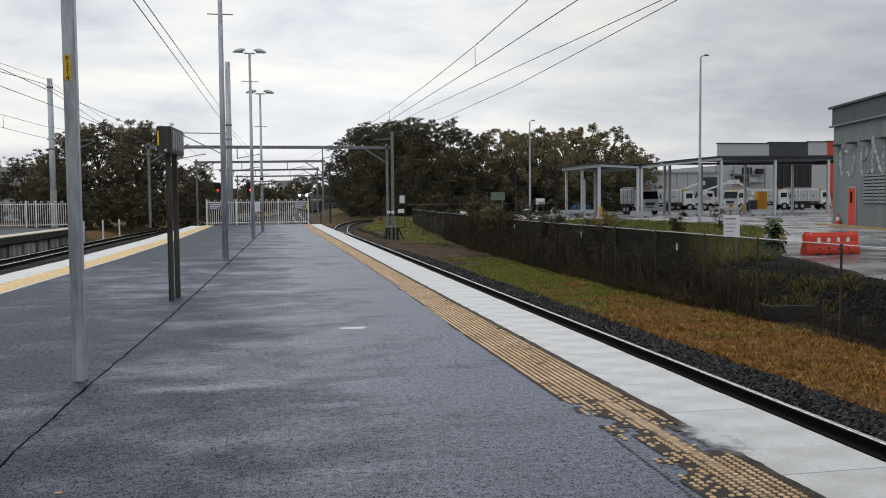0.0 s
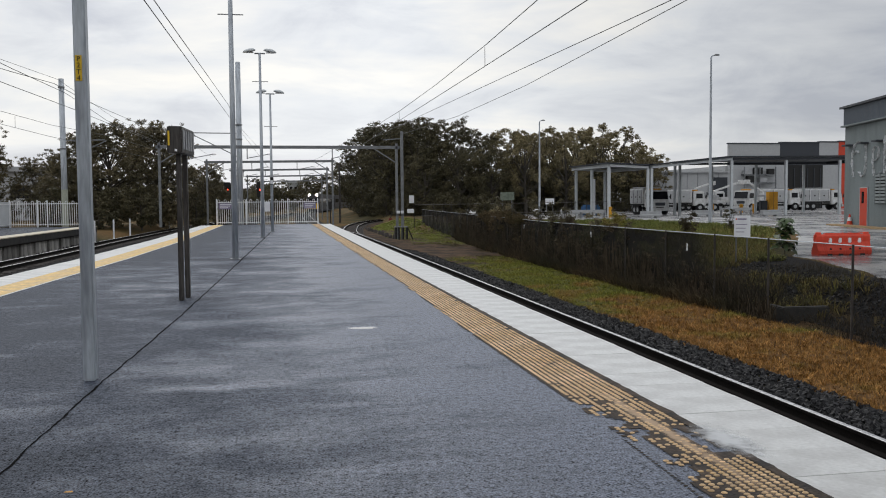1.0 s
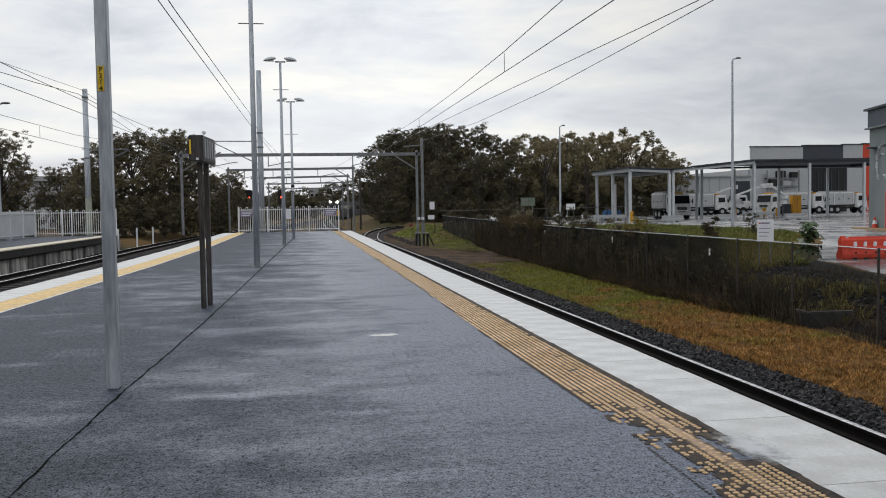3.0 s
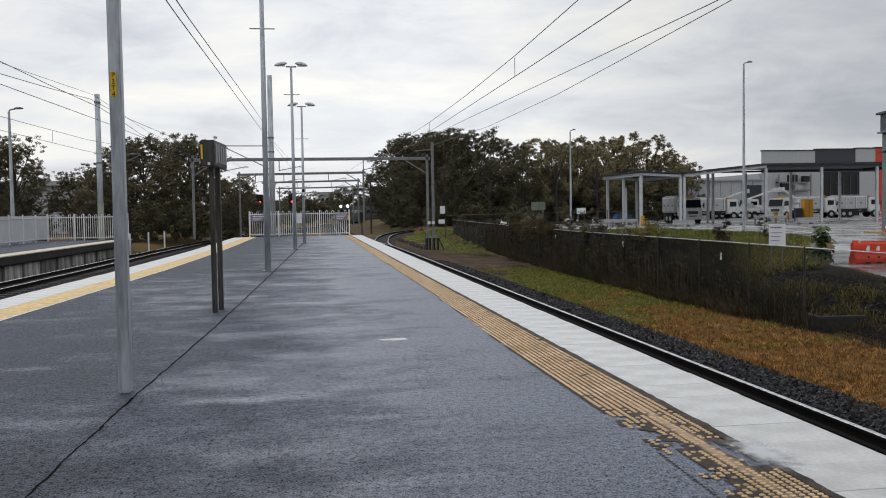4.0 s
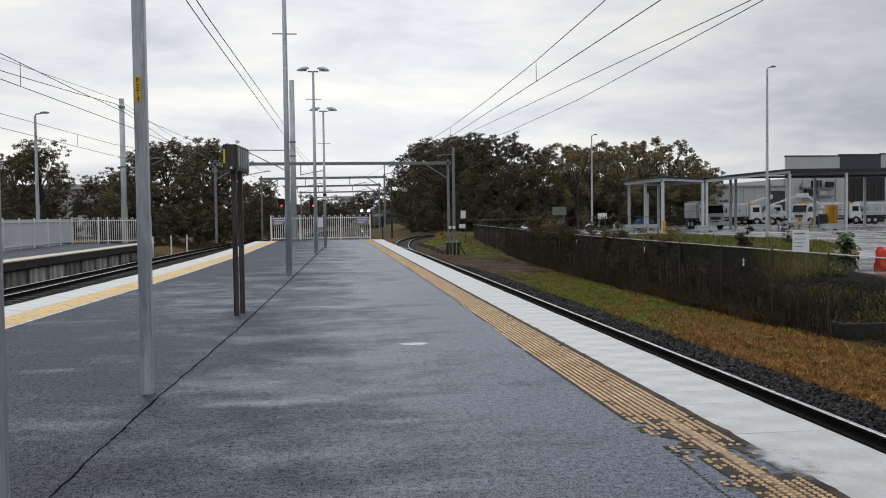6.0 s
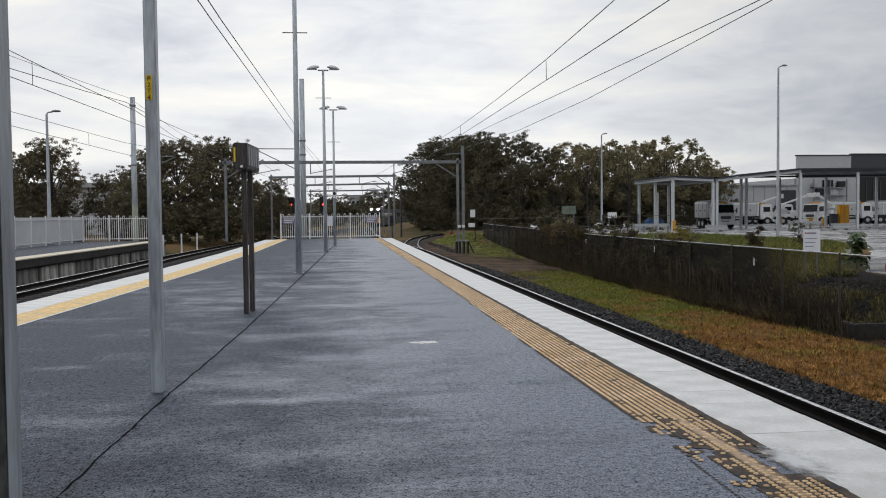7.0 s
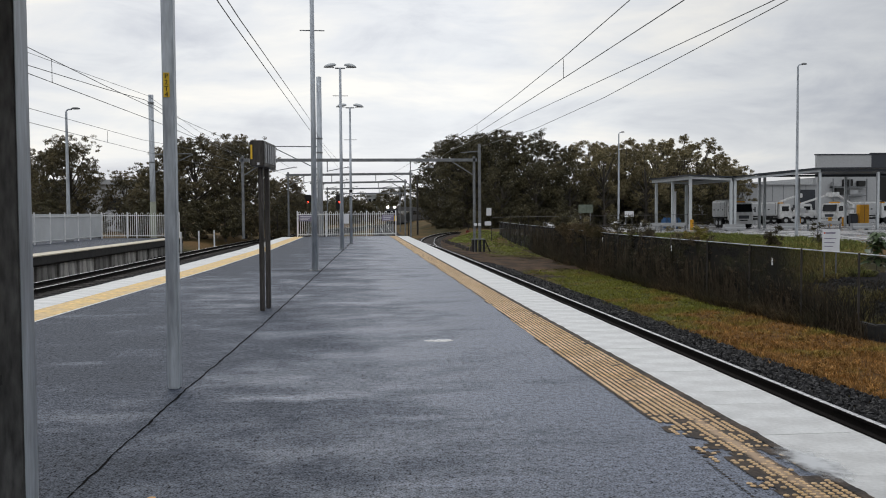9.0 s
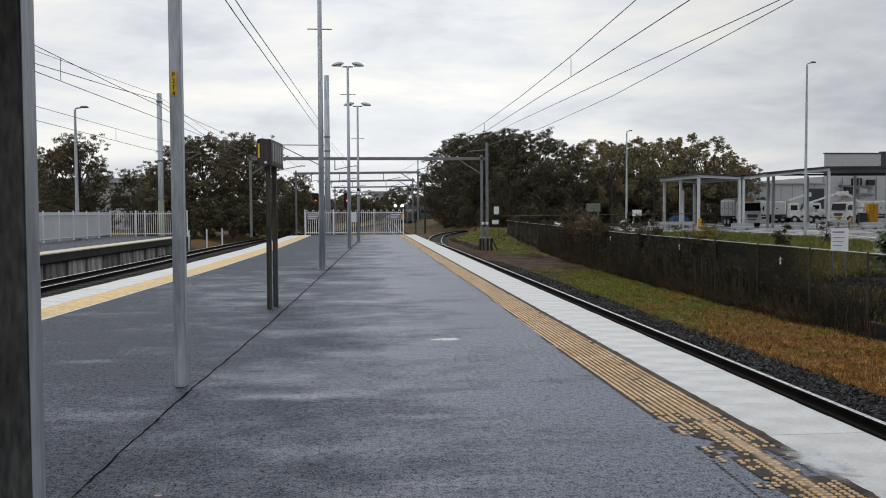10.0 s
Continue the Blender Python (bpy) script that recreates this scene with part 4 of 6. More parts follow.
for x in (-0.46, -0.26, 0.02, 0.27):
    bm = B(); box(bm, (x - 0.055, -0.2, -0.1), (x + 0.055, 0.2, 0.86), 0.01); part("footing", bm, M_BLACK, rm)
bm = B(); bar(bm, (0.3, 0, 0.9), (0.7, 0, 0.0), 0.07, 0.07); part("strut", bm, M_BLACK, rm)
for x0, z0, x1, z1 in ((0.42, 2.42, 0.72, 2.92), (0.30, 1.78, 0.70, 2.05), (-0.40, 1.76, -0.22, 1.94), (-0.14, 1.76, 0.04, 1.94)):
    bm = B(); box(bm, (x0, -0.34, z0), (x1, -0.13, z1), 0.015); part("equipment_box", bm, M_SIGNW, rm, "white equipment box")
bm = B(); bar(bm, (0, 0, 6.6), (-1.2, 0, 6.5), 0.06, 0.06); part("top_arm", bm, M_GALV_DARK, rm)

wires = thing("overhead_wires", (0, 0, 0), "thin dark overhead contact and catenary wires", "wires", kind="structure")


def wire(pts, r=0.0095, name="wire"):
    bm = B(); P = [Vector(p) for p in pts]
    for a, b in zip(P, P[1:]):
        rod(bm, a, b, r, n=5)
    part(name, bm, M_WIRE, wires)


def span(a, b, sag, n=14):
    a, b = Vector(a), Vector(b)
    return [a.lerp(b, i / n) - Vector((0, 0, sag * 4 * (i / n) * (1 - i / n))) for i in range(n + 1)]
wire([(5.07, -6, 6.2), (5.07, 6, 5.75), (5.07, 16.7, 5.41), (5.07, 21.3, 5.28), (5.07, 28, 5.19), (5.07, 36.4, 5.19), (5.05, 47, 5.32), (4.98, 57.2, 5.55), (3.9, 78, 5.3), (3.8, 98, 5.8)])
wire([(5.07, -6, 4.82), (5.07, 20, 4.78), (5.05, 40, 4.8), (4.98, 57.2, 4.75), (3.9, 78, 4.7), (3.8, 98, 4.7)])
wire([(8.1, -6, 5.3), (7.31, 15.5, 5.22), (6.76, 30.1, 5.26), (6.1, 57.2, 5.48)])
wire([(8.0, -6, 6.0), (8.0, 16.4, 5.42), (8.0, 28, 5.2), (8.0, 39, 5.23), (8.02, 57.2, 5.75)])
wire([(-2.3, -6, 4.9), (-2.14, 16, 4.98), (-2.11, 44, 5.58), (-1.37, 80, 5.56), (-0.8, 100, 5.3)])
wire([(-2.2, -6, 4.9), (-1.975, 16, 4.98), (-2.15, 44, 6.17), (-2.3, 61, 6.5), (-1.4, 80, 6.2)])
wire([(-8.2, -6, 4.4), (-7.1, 20.6, 4.85), (-6.87, 25.7, 5.05), (-6.69, 29.6, 5.24), (-6.56, 34, 5.16), (-6.42, 43.4, 5.28), (-6.3, 57.2, 5.9), (-5.4, 79, 5.4)])
wire([(-8.2, -6, 5.7), (-7.1, 20.6, 5.24), (-6.87, 25.7, 5.14), (-6.65, 30.8, 5.10), (-6.56, 34.3, 4.93), (-6.5, 37.2, 4.77), (-6.2, 57.2, 4.85)])
wire([(-8.2, -6, 4.8), (-7.1, 20.6, 5.13), (-6.97, 23.5, 5.21), (-6.67, 30.0, 5.42), (-6.5, 38.4, 5.03), (-6.2, 57.2, 4.95)], 0.006)
wire([(-8.2, -6, 4.67), (-7.1, 20.6, 4.67), (-6.6, 31.7, 4.67), (-6.2, 57.2, 4.75), (-5.4, 79, 4.7)])
wire([(-11.6, -6, 5.6), (-10.6, 20, 5.05), (-10.35, 30, 4.98), (-9.9, 43, 5.05), (-9.5, 57.2, 5.5), (-8.2, 79, 5.3)])
wire([(-11.6, -6, 4.55), (-10.4, 30, 4.54), (-9.95, 43, 4.53), (-9.5, 57.2, 4.7), (-8.2, 79, 4.7)])
for x, y, za, zb in ((5.07, 21.3, 4.78, 5.24), (5.06, 36.5, 4.8, 5.18), (-7.05, 21.9, 4.67, 5.22), (-10.4, 29, 4.54, 4.98), (-10.1, 38, 4.53, 5.0), (5.07, 11, 4.8, 5.57)):
    wire([(x, y, za), (x, y, zb)], 0.008, "dropper")


# ---------------------------------------------------------------- boundary fence with shade cloth
FENCE_X = [(4, 10.25), (13, 10.25), (33, 10.27), (45, 10.82), (54, 11.45), (62, 11.85), (70, 12.3), (80, 13.1)]
fence = thing("boundary_fence", (0, 0, 0), "chain-link boundary fence hung with dark shade cloth", "fence")
FZ0, FZ1 = -1.13, 0.66
bm = B()
fy = list(np.arange(4, 80.01, 0.5))
rows = [[bm.verts.new((lerp_line(FENCE_X, y) + 0.02 * noise.noise((y * 0.6, z, 1)), y, z + (0.0 if z < 0.5 else -0.03 * abs(math.sin(y * 1.05))))) for z in np.linspace(FZ0, FZ1, 5)] for y in fy]
for a, b in zip(rows, rows[1:]):
    for k in range(4):
        bm.faces.new((a[k], a[k + 1], b[k + 1], b[k]))
part("shade_cloth", bm, M_CLOTH, fence, "dark see-through shade cloth")
bm = B(); sweep(bm, [(lerp_line(FENCE_X, y) - 0.03, y, FZ1) for y in fy[::2]], [(0.012 * math.cos(q), 0.012 * math.sin(q)) for q in np.arange(0, 6.2, 1.0472)])
part("top_rail", bm, M_GALV, fence, "galvanised top rail")
bm = B(); rod(bm, (0, 0, FZ0 - 0.1), (0, 0, FZ1 + 0.02), 0.024, n=8)
pm = finish("post", bm, M_DARKSTEEL)
for y in (11.45, 14.35, 17.15, 19.5, 22.2, 25, 28, 31, 34, 37, 40, 43, 46, 49, 52, 55, 58, 61, 64, 67, 70, 73, 76, 79):
    ob = new("post", pm); ob.parent = fence; ob.matrix_local = pose(lerp_line(FENCE_X, y) - 0.045, y, 0)
for y, z in ((20.9, 0.30), (27.9, 0.35), (36.5, 0.36)):
    bm = B(); box(bm, (-0.012, -0.035, -0.09), (0, 0.035, 0.09), 0.003)
    o = part("tag", bm, M_SIGNW, fence, "small white tag"); o.matrix_local = pose(lerp_line(FENCE_X, y) - 0.06, y, z)


def leaf_cloud(rg, centres, radii, n, size, squash=0.8, aspect=0.5, twig=38):
    """Small pointed leaves on twigs; the twigs sit towards the outside of each clump."""
    C = np.array(centres); Rr = np.array(radii)
    m = max(1, n // twig)
    w = Rr ** 2; idx = rg.choice(len(C), m, p=w / w.sum())
    d = rg.normal(size=(m, 3)); d /= np.linalg.norm(d, axis=1)[:, None]
    r = Rr[idx] * (rg.random(m) ** 0.34) * np.where(rg.random(m) < 0.12, rg.uniform(1.0, 1.45, m), 1.0)
    d[:, 2] *= squash
    T = np.repeat(C[idx] + d * r[:, None], twig, axis=0)
    D = np.repeat(d, twig, axis=0)
    n = len(T)
    grow = np.repeat(rg.uniform(0.6, 1.5, m), twig)
    q = rg.normal(size=(n, 3)); q /= np.linalg.norm(q, axis=1)[:, None]
    P = T + q * (size * 2.7 * grow * rg.random(n) ** 0.45)[:, None] * (1, 1, 0.62)
    u = rg.normal(size=(n, 3)) + D * 0.6; u[:, 2] -= 0.35; u /= np.linalg.norm(u, axis=1)[:, None]
    v = np.cross(u, rg.normal(size=(n, 3))); v /= np.linalg.norm(v, axis=1)[:, None] + 1e-9
    s = size * rg.uniform(0.6, 1.4, n)
    a = u * s[:, None]; b = v * (s * aspect)[:, None]
    V = np.stack([P - a + b * 0.6, P - a * 0.2 - b, P + a], 1).reshape(-1, 3)
    F = [(3 * i, 3 * i + 1, 3 * i + 2) for i in range(n)]
    return V, F


def tree(name, seed, h, spread, leaves, size, leaf, label, low=0.28, clumps=34, open_=1.0, category="tree"):
    """Tapered trunk, forking limbs, crown of leaf clumps at the limb ends."""
    rg = np.random.default_rng(seed)
    t = thing(name, (0, 0, 0), label, category)
    bm = B()
    lean = rg.normal(0, 0.03, 2)
    top = Vector((lean[0] * h, lean[1] * h, h * 0.78))
    rod(bm, (0, 0, -0.3), top * 0.5, h * 0.022, h * 0.014, 8)
    rod(bm, top * 0.5, top, h * 0.014, h * 0.005, 7)
    C, R = [], []
    for i in range(clumps):
        f = low + (1 - low) * ((i + rg.random()) / clumps)
        az = rg.uniform(0, 6.283)
        prof = math.sin(math.pi * min(1, max(0.05, (f - low * 0.6) / (1.12 - low * 0.6)))) ** 0.7
        rad = spread * prof * rg.uniform(0.35, 1.05)
        c = Vector((math.cos(az) * rad + lean[0] * h * f, math.sin(az) * rad + lean[1] * h * f, h * f * (0.96 if low < 0.06 else 1.0)))
        C.append(tuple(c)); R.append(spread * rg.uniform(0.20, 0.36) * open_ * (1.0 if f < 0.68 or low < 0.06 else 0.78))
        if i % 2 == 0:
            s = top * min(0.95, max(0.25, f * 0.75))
            mid = s.lerp(c, 0.55) + Vector((0, 0, -0.03 * h))
            rod(bm, s, mid, h * 0.008, h * 0.005, 5); rod(bm, mid, c, h * 0.005, h * 0.002, 5)
    part("trunk", bm, M_BARK, t)
    V, F = leaf_cloud(rg, C, R, leaves, size, 0.8 if low < 0.06 else 0.9)
    cr = new("crown", raw("crown", V, F, leaf)); cr.parent = t
    return t


def plant_row(templates, spots, rg):
    for k, (x, y, z, s) in enumerate(spots):
        t = templates[k % len(templates)]
        m = Matrix.Translation((x, y, z)) @ Matrix.Rotation(rg.uniform(0, 6.28), 4, 'Z') @ Matrix.Diagonal((s * rg.uniform(0.9, 1.12), s * rg.uniform(0.9, 1.12), s, 1))
        if not t.get("placed"):
            t.matrix_basis = m; t["placed"] = True
        else:
            s0 = t.scale.copy()
            copy_thing(t, m @ Matrix.Diagonal((1 / s0[0], 1 / s0[1], 1 / s0[2], 1)))


rgt = np.random.default_rng(11)
# big dark gums at the bend of the line
gums = [tree("gum_tree", 20 + i, 10.5, 3.8, 40000, 0.090, M_LEAF, "tall dark gum tree with a dense uneven crown", low=0.05, clumps=76, open_=0.84) for i in range(3)]
plant_row(gums, [(14.6, 114, -1.1, 1.18), (17.6, 110, -1.1, 1.12), (21.4, 111, -1.0, 1.20), (15.4, 124, -1.1, 1.27), (14.8, 134, -1.1, 1.25), (14.4, 144, -1.1, 1.22), (14.0, 155, -1.1, 1.10), (19.6, 121, -1.1, 1.30),
                 (24.0, 118, -1.0, 1.16), (25.4, 109, -0.9, 1.02), (19.5, 132, -1.1, 1.32), (21.5, 103, -1.0, 0.80), (17.2, 104, -1.0, 0.72), (25.5, 103, -0.9, 0.78)], rgt)
olives = [tree("gum_tree", 40 + i, 10.5, 3.5, 28000, 0.086, M_LEAF2, "tall olive-brown gum tree with an open crown", low=0.26, clumps=54, open_=0.62) for i in range(3)]
plant_row(olives, [(x, y, z, s * 1.09) for x, y, z, s in [(28, 108, -0.8, 0.96), (31.5, 112, -0.8, 0.93), (35, 114, -0.8, 1.0), (38.5, 118, -0.7, 1.0), (42.5, 121, -0.7, 1.02), (46, 124, -0.7, 1.12), (50, 126, -0.6, 1.10), (53.0, 128, -0.6, 0.86), (33, 120, -0.8, 1.0), (40.5, 128, -0.7, 1.05), (56.5, 134, -0.5, 0.82), (60, 138, -0.5, 0.80), (64, 150, -0.5, 0.82), (70, 158, -0.5, 0.95), (47.5, 134, -0.6, 1.1), (30, 105, -0.8, 0.88), (36.5, 109, -0.8, 0.82), (44.5, 117, -0.7, 0.92), (51.5, 121, -0.6, 0.86), (54.5, 126, -0.6, 0.72), (58, 129, -0.6, 0.7)]], rgt)
figs = [tree("fig_tree", 60 + i, 9.4, 3.6, 48000, 0.092, M_LEAF3, "broad dark evergreen tree beside the line", low=0.05, clumps=84, open_=1.0) for i in range(2)]
plant_row(figs, [(-13.2, 77, -0.4, 0.90), (-9.6, 80, -0.4, 0.92), (-16.2, 80, -0.4, 0.82), (-6.9, 92, -0.6, 0.62), (-11.5, 86, -0.4, 0.94), (-20.2, 82, -0.4, 0.6), (-17.0, 76, -0.4, 0.55), (-24.0, 78, -0.4, 0.88), (-27.5, 82, -0.4, 0.82), (-30.5, 82, -0.4, 0.78), (-8.5, 99, -0.6, 0.62)], rgt)
shrubs = [tree("shrub", 80 + i, 2.6, 1.5, 7000, 0.075, M_LEAF, "dense dark shrub at the foot of the trees", low=0.02, clumps=26, category="shrub") for i in range(2)]
plant_row(shrubs, [(26.5, 105, -0.9, 2.0), (30.5, 109, -0.8, 2.3), (34.5, 112, -0.8, 2.2), (38.5, 115, -0.7, 2.5), (42.5, 118, -0.7, 2.3), (46.5, 121, -0.7, 2.4), (50.5, 123, -0.6, 2.2), (28.5, 113, -0.8, 2.4), (33.0, 116, -0.8, 2.3), (13.0, 118, -1.1, 1.2), (12.6, 128, -1.1, 1.2), (13.4, 109, -1.1, 1.3), (18.5, 98, -1.0, 1.2), (22.0, 97, -1.0, 1.2), (15.0, 104, -1.1, 1.3), (38, 111, -0.7, 1.3), (43, 115, -0.7, 1.3), (48, 119, -0.7, 1.2),
                   (-10.5, 74, -0.4, 1.2), (-13.5, 72.5, -0.4, 1.2), (-16.8, 73, -0.4, 1.2), (-7.0, 82, -0.6, 1.2), (-5.6, 92, -0.7, 1.3), (-20.5, 73, -0.4, 0.8), (-24.5, 74, -0.4, 1.2), (-28.5, 76, -0.4, 1.3), (-4.5, 101, -0.8, 1.2)], rgt)
# woods far beyond
V, F = [], []
for k in range(74):
    if k < 46:
        x, y, hh = -75 + k * 4.2 + rgt.uniform(-1.5, 1.5), rgt.uniform(240, 330), rgt.uniform(5, 10.5)
    elif k < 60:
        x, y, hh = -16 + (k - 46) * 1.5, rgt.uniform(200, 236), rgt.uniform(3.5, 6.5)
    else:
        # behind the curve of the line
        x, y, hh = 10 + (k - 60) * 2.0, rgt.uniform(258, 285), rgt.uniform(7, 11)
    cs = [(x + rgt.uniform(-3, 3), y + rgt.uniform(-2, 2), rgt.uniform(0.5, hh) - 1) for _ in range(14)]
    v, f = leaf_cloud(rgt, cs, [rgt.uniform(1.0, 2.0) for _ in cs], 2200, 0.30)
    n0 = len(V); V += [tuple(a) for a in v]; F += [tuple(n0 + i for i in q) for q in f]
tagged(new("far_woods", raw("far_woods", V, F, M_LEAF)), "low line of distant trees", "woods", kind="stuff")

# ---------------------------------------------------------------- depot buildings
hall = thing("depot_building", (0, 128, -0.4), "white and charcoal depot building with a red end panel", "building")
for name, x0, x1, z0, z1, m in (("parapet", 69.3, 78.0, 8.3, 10.2, M_PANELW), ("parapet", 78.0, 84.8, 8.3, 10.38, M_PANELD), ("parapet", 84.8, 88.2, 8.3, 10.5, M_PANELW), ("red_panel", 88.2, 91.5, 0, 10.6, M_REDPAINT),
                                ("wall", 53.0, 69.3, 0, 5.7, M_PANELW), ("wall", 69.3, 79.0, 0, 6.9, M_PANELW), ("wall", 85.5, 88.2, 0, 6.9, M_PANELW), ("fascia", 69.3, 88.2, 6.9, 8.3, M_PANELD)):
    bm = B(); box(bm, (x0, 0, z0), (x1, 0.5, z1), 0.02); part(name, bm, m, hall)
for x0, x1, z1 in ((69.2, 78.0, 10.2), (78.0, 84.8, 10.38), (84.8, 88.2, 10.5), (88.2, 91.6, 10.6)):
    part("cap_flashing", box(B(), (x0, -0.12, z1), (x1, 0.6, z1 + 0.16)), M_PANELD, hall)
# black slab set in the wall for the shade inside the open bay
bm = B(); box(bm, (79.0, 0.05, 0), (85.5, 0.48, 6.9)); part("doorway_back", bm, M_BLACK, hall, "open bay with its inner shade as a black slab")
bm = B(); box(bm, (69.0, 0.5, 0), (95, 40, 6.8)); box(bm, (53.0, 0.5, 0), (68.9, 30, 5.6)); part("body", bm, M_PANELG, hall)
part("eave", box(B(), (52.7, -0.35, 5.7), (69.2, 0.7, 5.9), 0.02), M_PANELG, hall)
for k in range(9):
    bm = B(); box(bm, (53.6 + k * 1.75, -0.06, 0.2), (53.64 + k * 1.75, 0.0, 5.65)); part("panel_joint", bm, M_GALV_DARK, hall)
for x0, x1, z0, z1 in ((66.0, 69.0, 0.1, 5.0), (71.4, 76.8, 4.0, 4.2), (71.4, 76.8, 5.3, 5.45)):
    bm = B(); box(bm, (x0, -0.2, z0), (x1, 0.0, z1)); part("roller_door" if z0 < 1 else "shelf", bm, M_ROOF, hall)
for x in (71.4, 74.0, 76.7):
    part("rack_upright", box(B(), (x, -0.95, 2.6), (x + 0.14, -0.8, 6.6)), M_GALV_DARK, hall)
for z in (2.9, 4.0, 5.25):
    part("rack_beam", box(B(), (71.4, -0.97, z), (76.84, -0.82, z + 0.16)), M_GALV_DARK, hall)
for k in range(6):
    part("bay_post", box(B(), (79.3 + k * 1.15, -0.05, 0.0), (79.42 + k * 1.15, 0.04, 6.4)), M_PANELD, hall)
for x0, x1, z0, z1, m in ((72.0, 73.6, 4.2, 5.2, M_BLACK), (74.0, 75.4, 4.2, 4.9, M_PANELG), (75.5, 76.6, 5.45, 6.3, M_BLACK), (73.2, 74.6, 5.45, 6.5, M_BLACK), (71.5, 72.8, 5.45, 6.1, M_PANELG)):
    bm = B(); box(bm, (x0, -0.9, z0), (x1, -0.2, z1), 0.05); part("crate", bm, m, hall)


def canopy(x0, x1, y0, y1, zl, zr, posts, label, t=0.34):
    """A steel vehicle canopy: deep edge beams, dark roof sheet and square posts."""
    c = thing("vehicle_canopy", (x0, y0, -0.35), label, "canopy", group="depot canopies")
    w, d = x1 - x0, y1 - y0
    zl, zr = zl + 0.35, zr + 0.35
    bm = B()
    vs = [bm.verts.new(v) for v in ((-0.4, -0.4, zl), (w + 0.4, -0.4, zr), (w + 0.4, d, zr), (-0.4, d, zl), (-0.4, -0.4, zl + 0.12), (w + 0.4, -0.4, zr + 0.12), (w + 0.4, d, zr + 0.12), (-0.4, d, zl + 0.12))]
    for f in ((0, 1, 2, 3), (4, 5, 6, 7), (0, 1, 5, 4), (1, 2, 6, 5), (2, 3, 7, 6), (3, 0, 4, 7)):
        bm.faces.new([vs[i] for i in f])
    part("roof", bm, M_ROOF, c, "dark grey roof sheet")
    for a, b in (((0, 0, zl - t / 2), (w, 0, zr - t / 2)), ((0, d, zl - t / 2), (w, d, zr - t / 2)), ((0, 0, zl - t / 2), (0, d, zl - t / 2)), ((w, 0, zr - t / 2), (w, d, zr - t / 2))):
        bm = B(); bar(bm, a, b, t, 0.22) if abs(a[0] - b[0]) > 0.1 else bar(bm, a, b, 0.22, t); part("edge_beam", bm, M_ROOF if w > 15 else M_CANOPY, c)
    for x, y in posts:
        z = zl + (zr - zl) * (x - x0) / w
        bm = B(); box(bm, (x - x0 - 0.13, y - y0 - 0.13, 0), (x - x0 + 0.13, y - y0 + 0.13, z - t), 0.02); part("post", bm, M_CANOPY, c)
    return c


canopy(32.6, 36.7, 84, 95, 4.95, 4.75, ((32.6, 84), (36.7, 84), (32.8, 89.4), (33.0, 95), (36.4, 95)), "grey steel vehicle canopy with a dark roof")
canopy(37.1, 45.8, 84, 95, 4.75, 5.6, ((37.1, 84), (45.8, 84), (45.4, 95), (44.8, 95)), "grey steel vehicle canopy sloping up over parked trucks")
canopy(46.0, 66.0, 84.5, 98, 5.62, 5.75, ((52.2, 84.5), (58.4, 84.5), (56.6, 98), (62.9, 98), (50.9, 98), (64.8, 84.5)), "wide dark-roofed vehicle canopy joined to the depot")

# corrugated shed
shed = thing("corrugated_shed", (36.53, 52.34, -0.35), "grey-green corrugated shed with white graffiti and a red door", "shed", rz=math.degrees(math.atan2(-7.97, -2.13)))
# local x runs along the visible wall towards the camera, local -y... faces the yard
WALL_L = 26.0
bm = B()
n = int(WALL_L / 0.09)
for z0, z1, o in ((0, 6.35, 0.0),):
    v = [[bm.verts.new((i * 0.09, o + (0.03 if (i // 1) % 2 else 0.0), z)) for i in range(n + 1)] for z in (z0, z1)]
    for i in range(n):
        bm.faces.new((v[0][i], v[0][i + 1], v[1][i + 1], v[1][i]))
part("wall", bm, M_CLAD, shed, "ribbed grey-green steel sheet")
bm = B()
v = [[bm.verts.new((i * 0.09, -0.12 + (0.03 if i % 2 else 0.0), z)) for i in range(n + 1)] for z in (6.45, 7.55)]
for i in range(n):
    bm.faces.new((v[0][i], v[0][i + 1], v[1][i + 1], v[1][i]))
part("upper_band", bm, M_BAND, shed, "dark grey fascia band")
bm = B(); box(bm, (-0.15, -0.28, 6.35), (WALL_L, 0.02, 6.45), 0.02); part("gutter", bm, M_CLAD, shed, "grey gutter")
bm = B(); box(bm, (-0.3, -0.3, 7.55), (WALL_L, 6, 7.68)); part("roof", bm, M_ROOF, shed)
bm = B(); box(bm, (0, 0.04, 0), (WALL_L, 12, 7.5)); part("body", bm, M_CLAD, shed)
bm = B(); box(bm, (2.75, -0.06, 0.05), (3.85, -0.005, 2.38), 0.01); dr = part("door", bm, M_REDPAINT, shed, "red door")
bm = B(); box(bm, (2.68, -0.05, 0.02), (2.75, 0.0, 2.45)); box(bm, (3.85, -0.05, 0.02), (3.92, 0.0, 2.45)); box(bm, (2.68, -0.05, 2.38), (3.92, 0.0, 2.45)); part("frame", bm, M_PANELG, dr)
bm = B(); box(bm, (3.05, -0.07, 1.45), (3.40, -0.055, 2.15)); part("pane", bm, M_GLASSD, dr)
win = part("window", box(B(), (5.1, -0.05, 1.45), (10.6, 0.0, 3.20)), M_GLASSD, shed)
for k in range(9):
    part("louvre", box(B(), (5.1, -0.11, 1.47 + k * 0.195), (10.6, -0.05, 1.47 + k * 0.195 + 0.13)), M_LOUVRE, win)
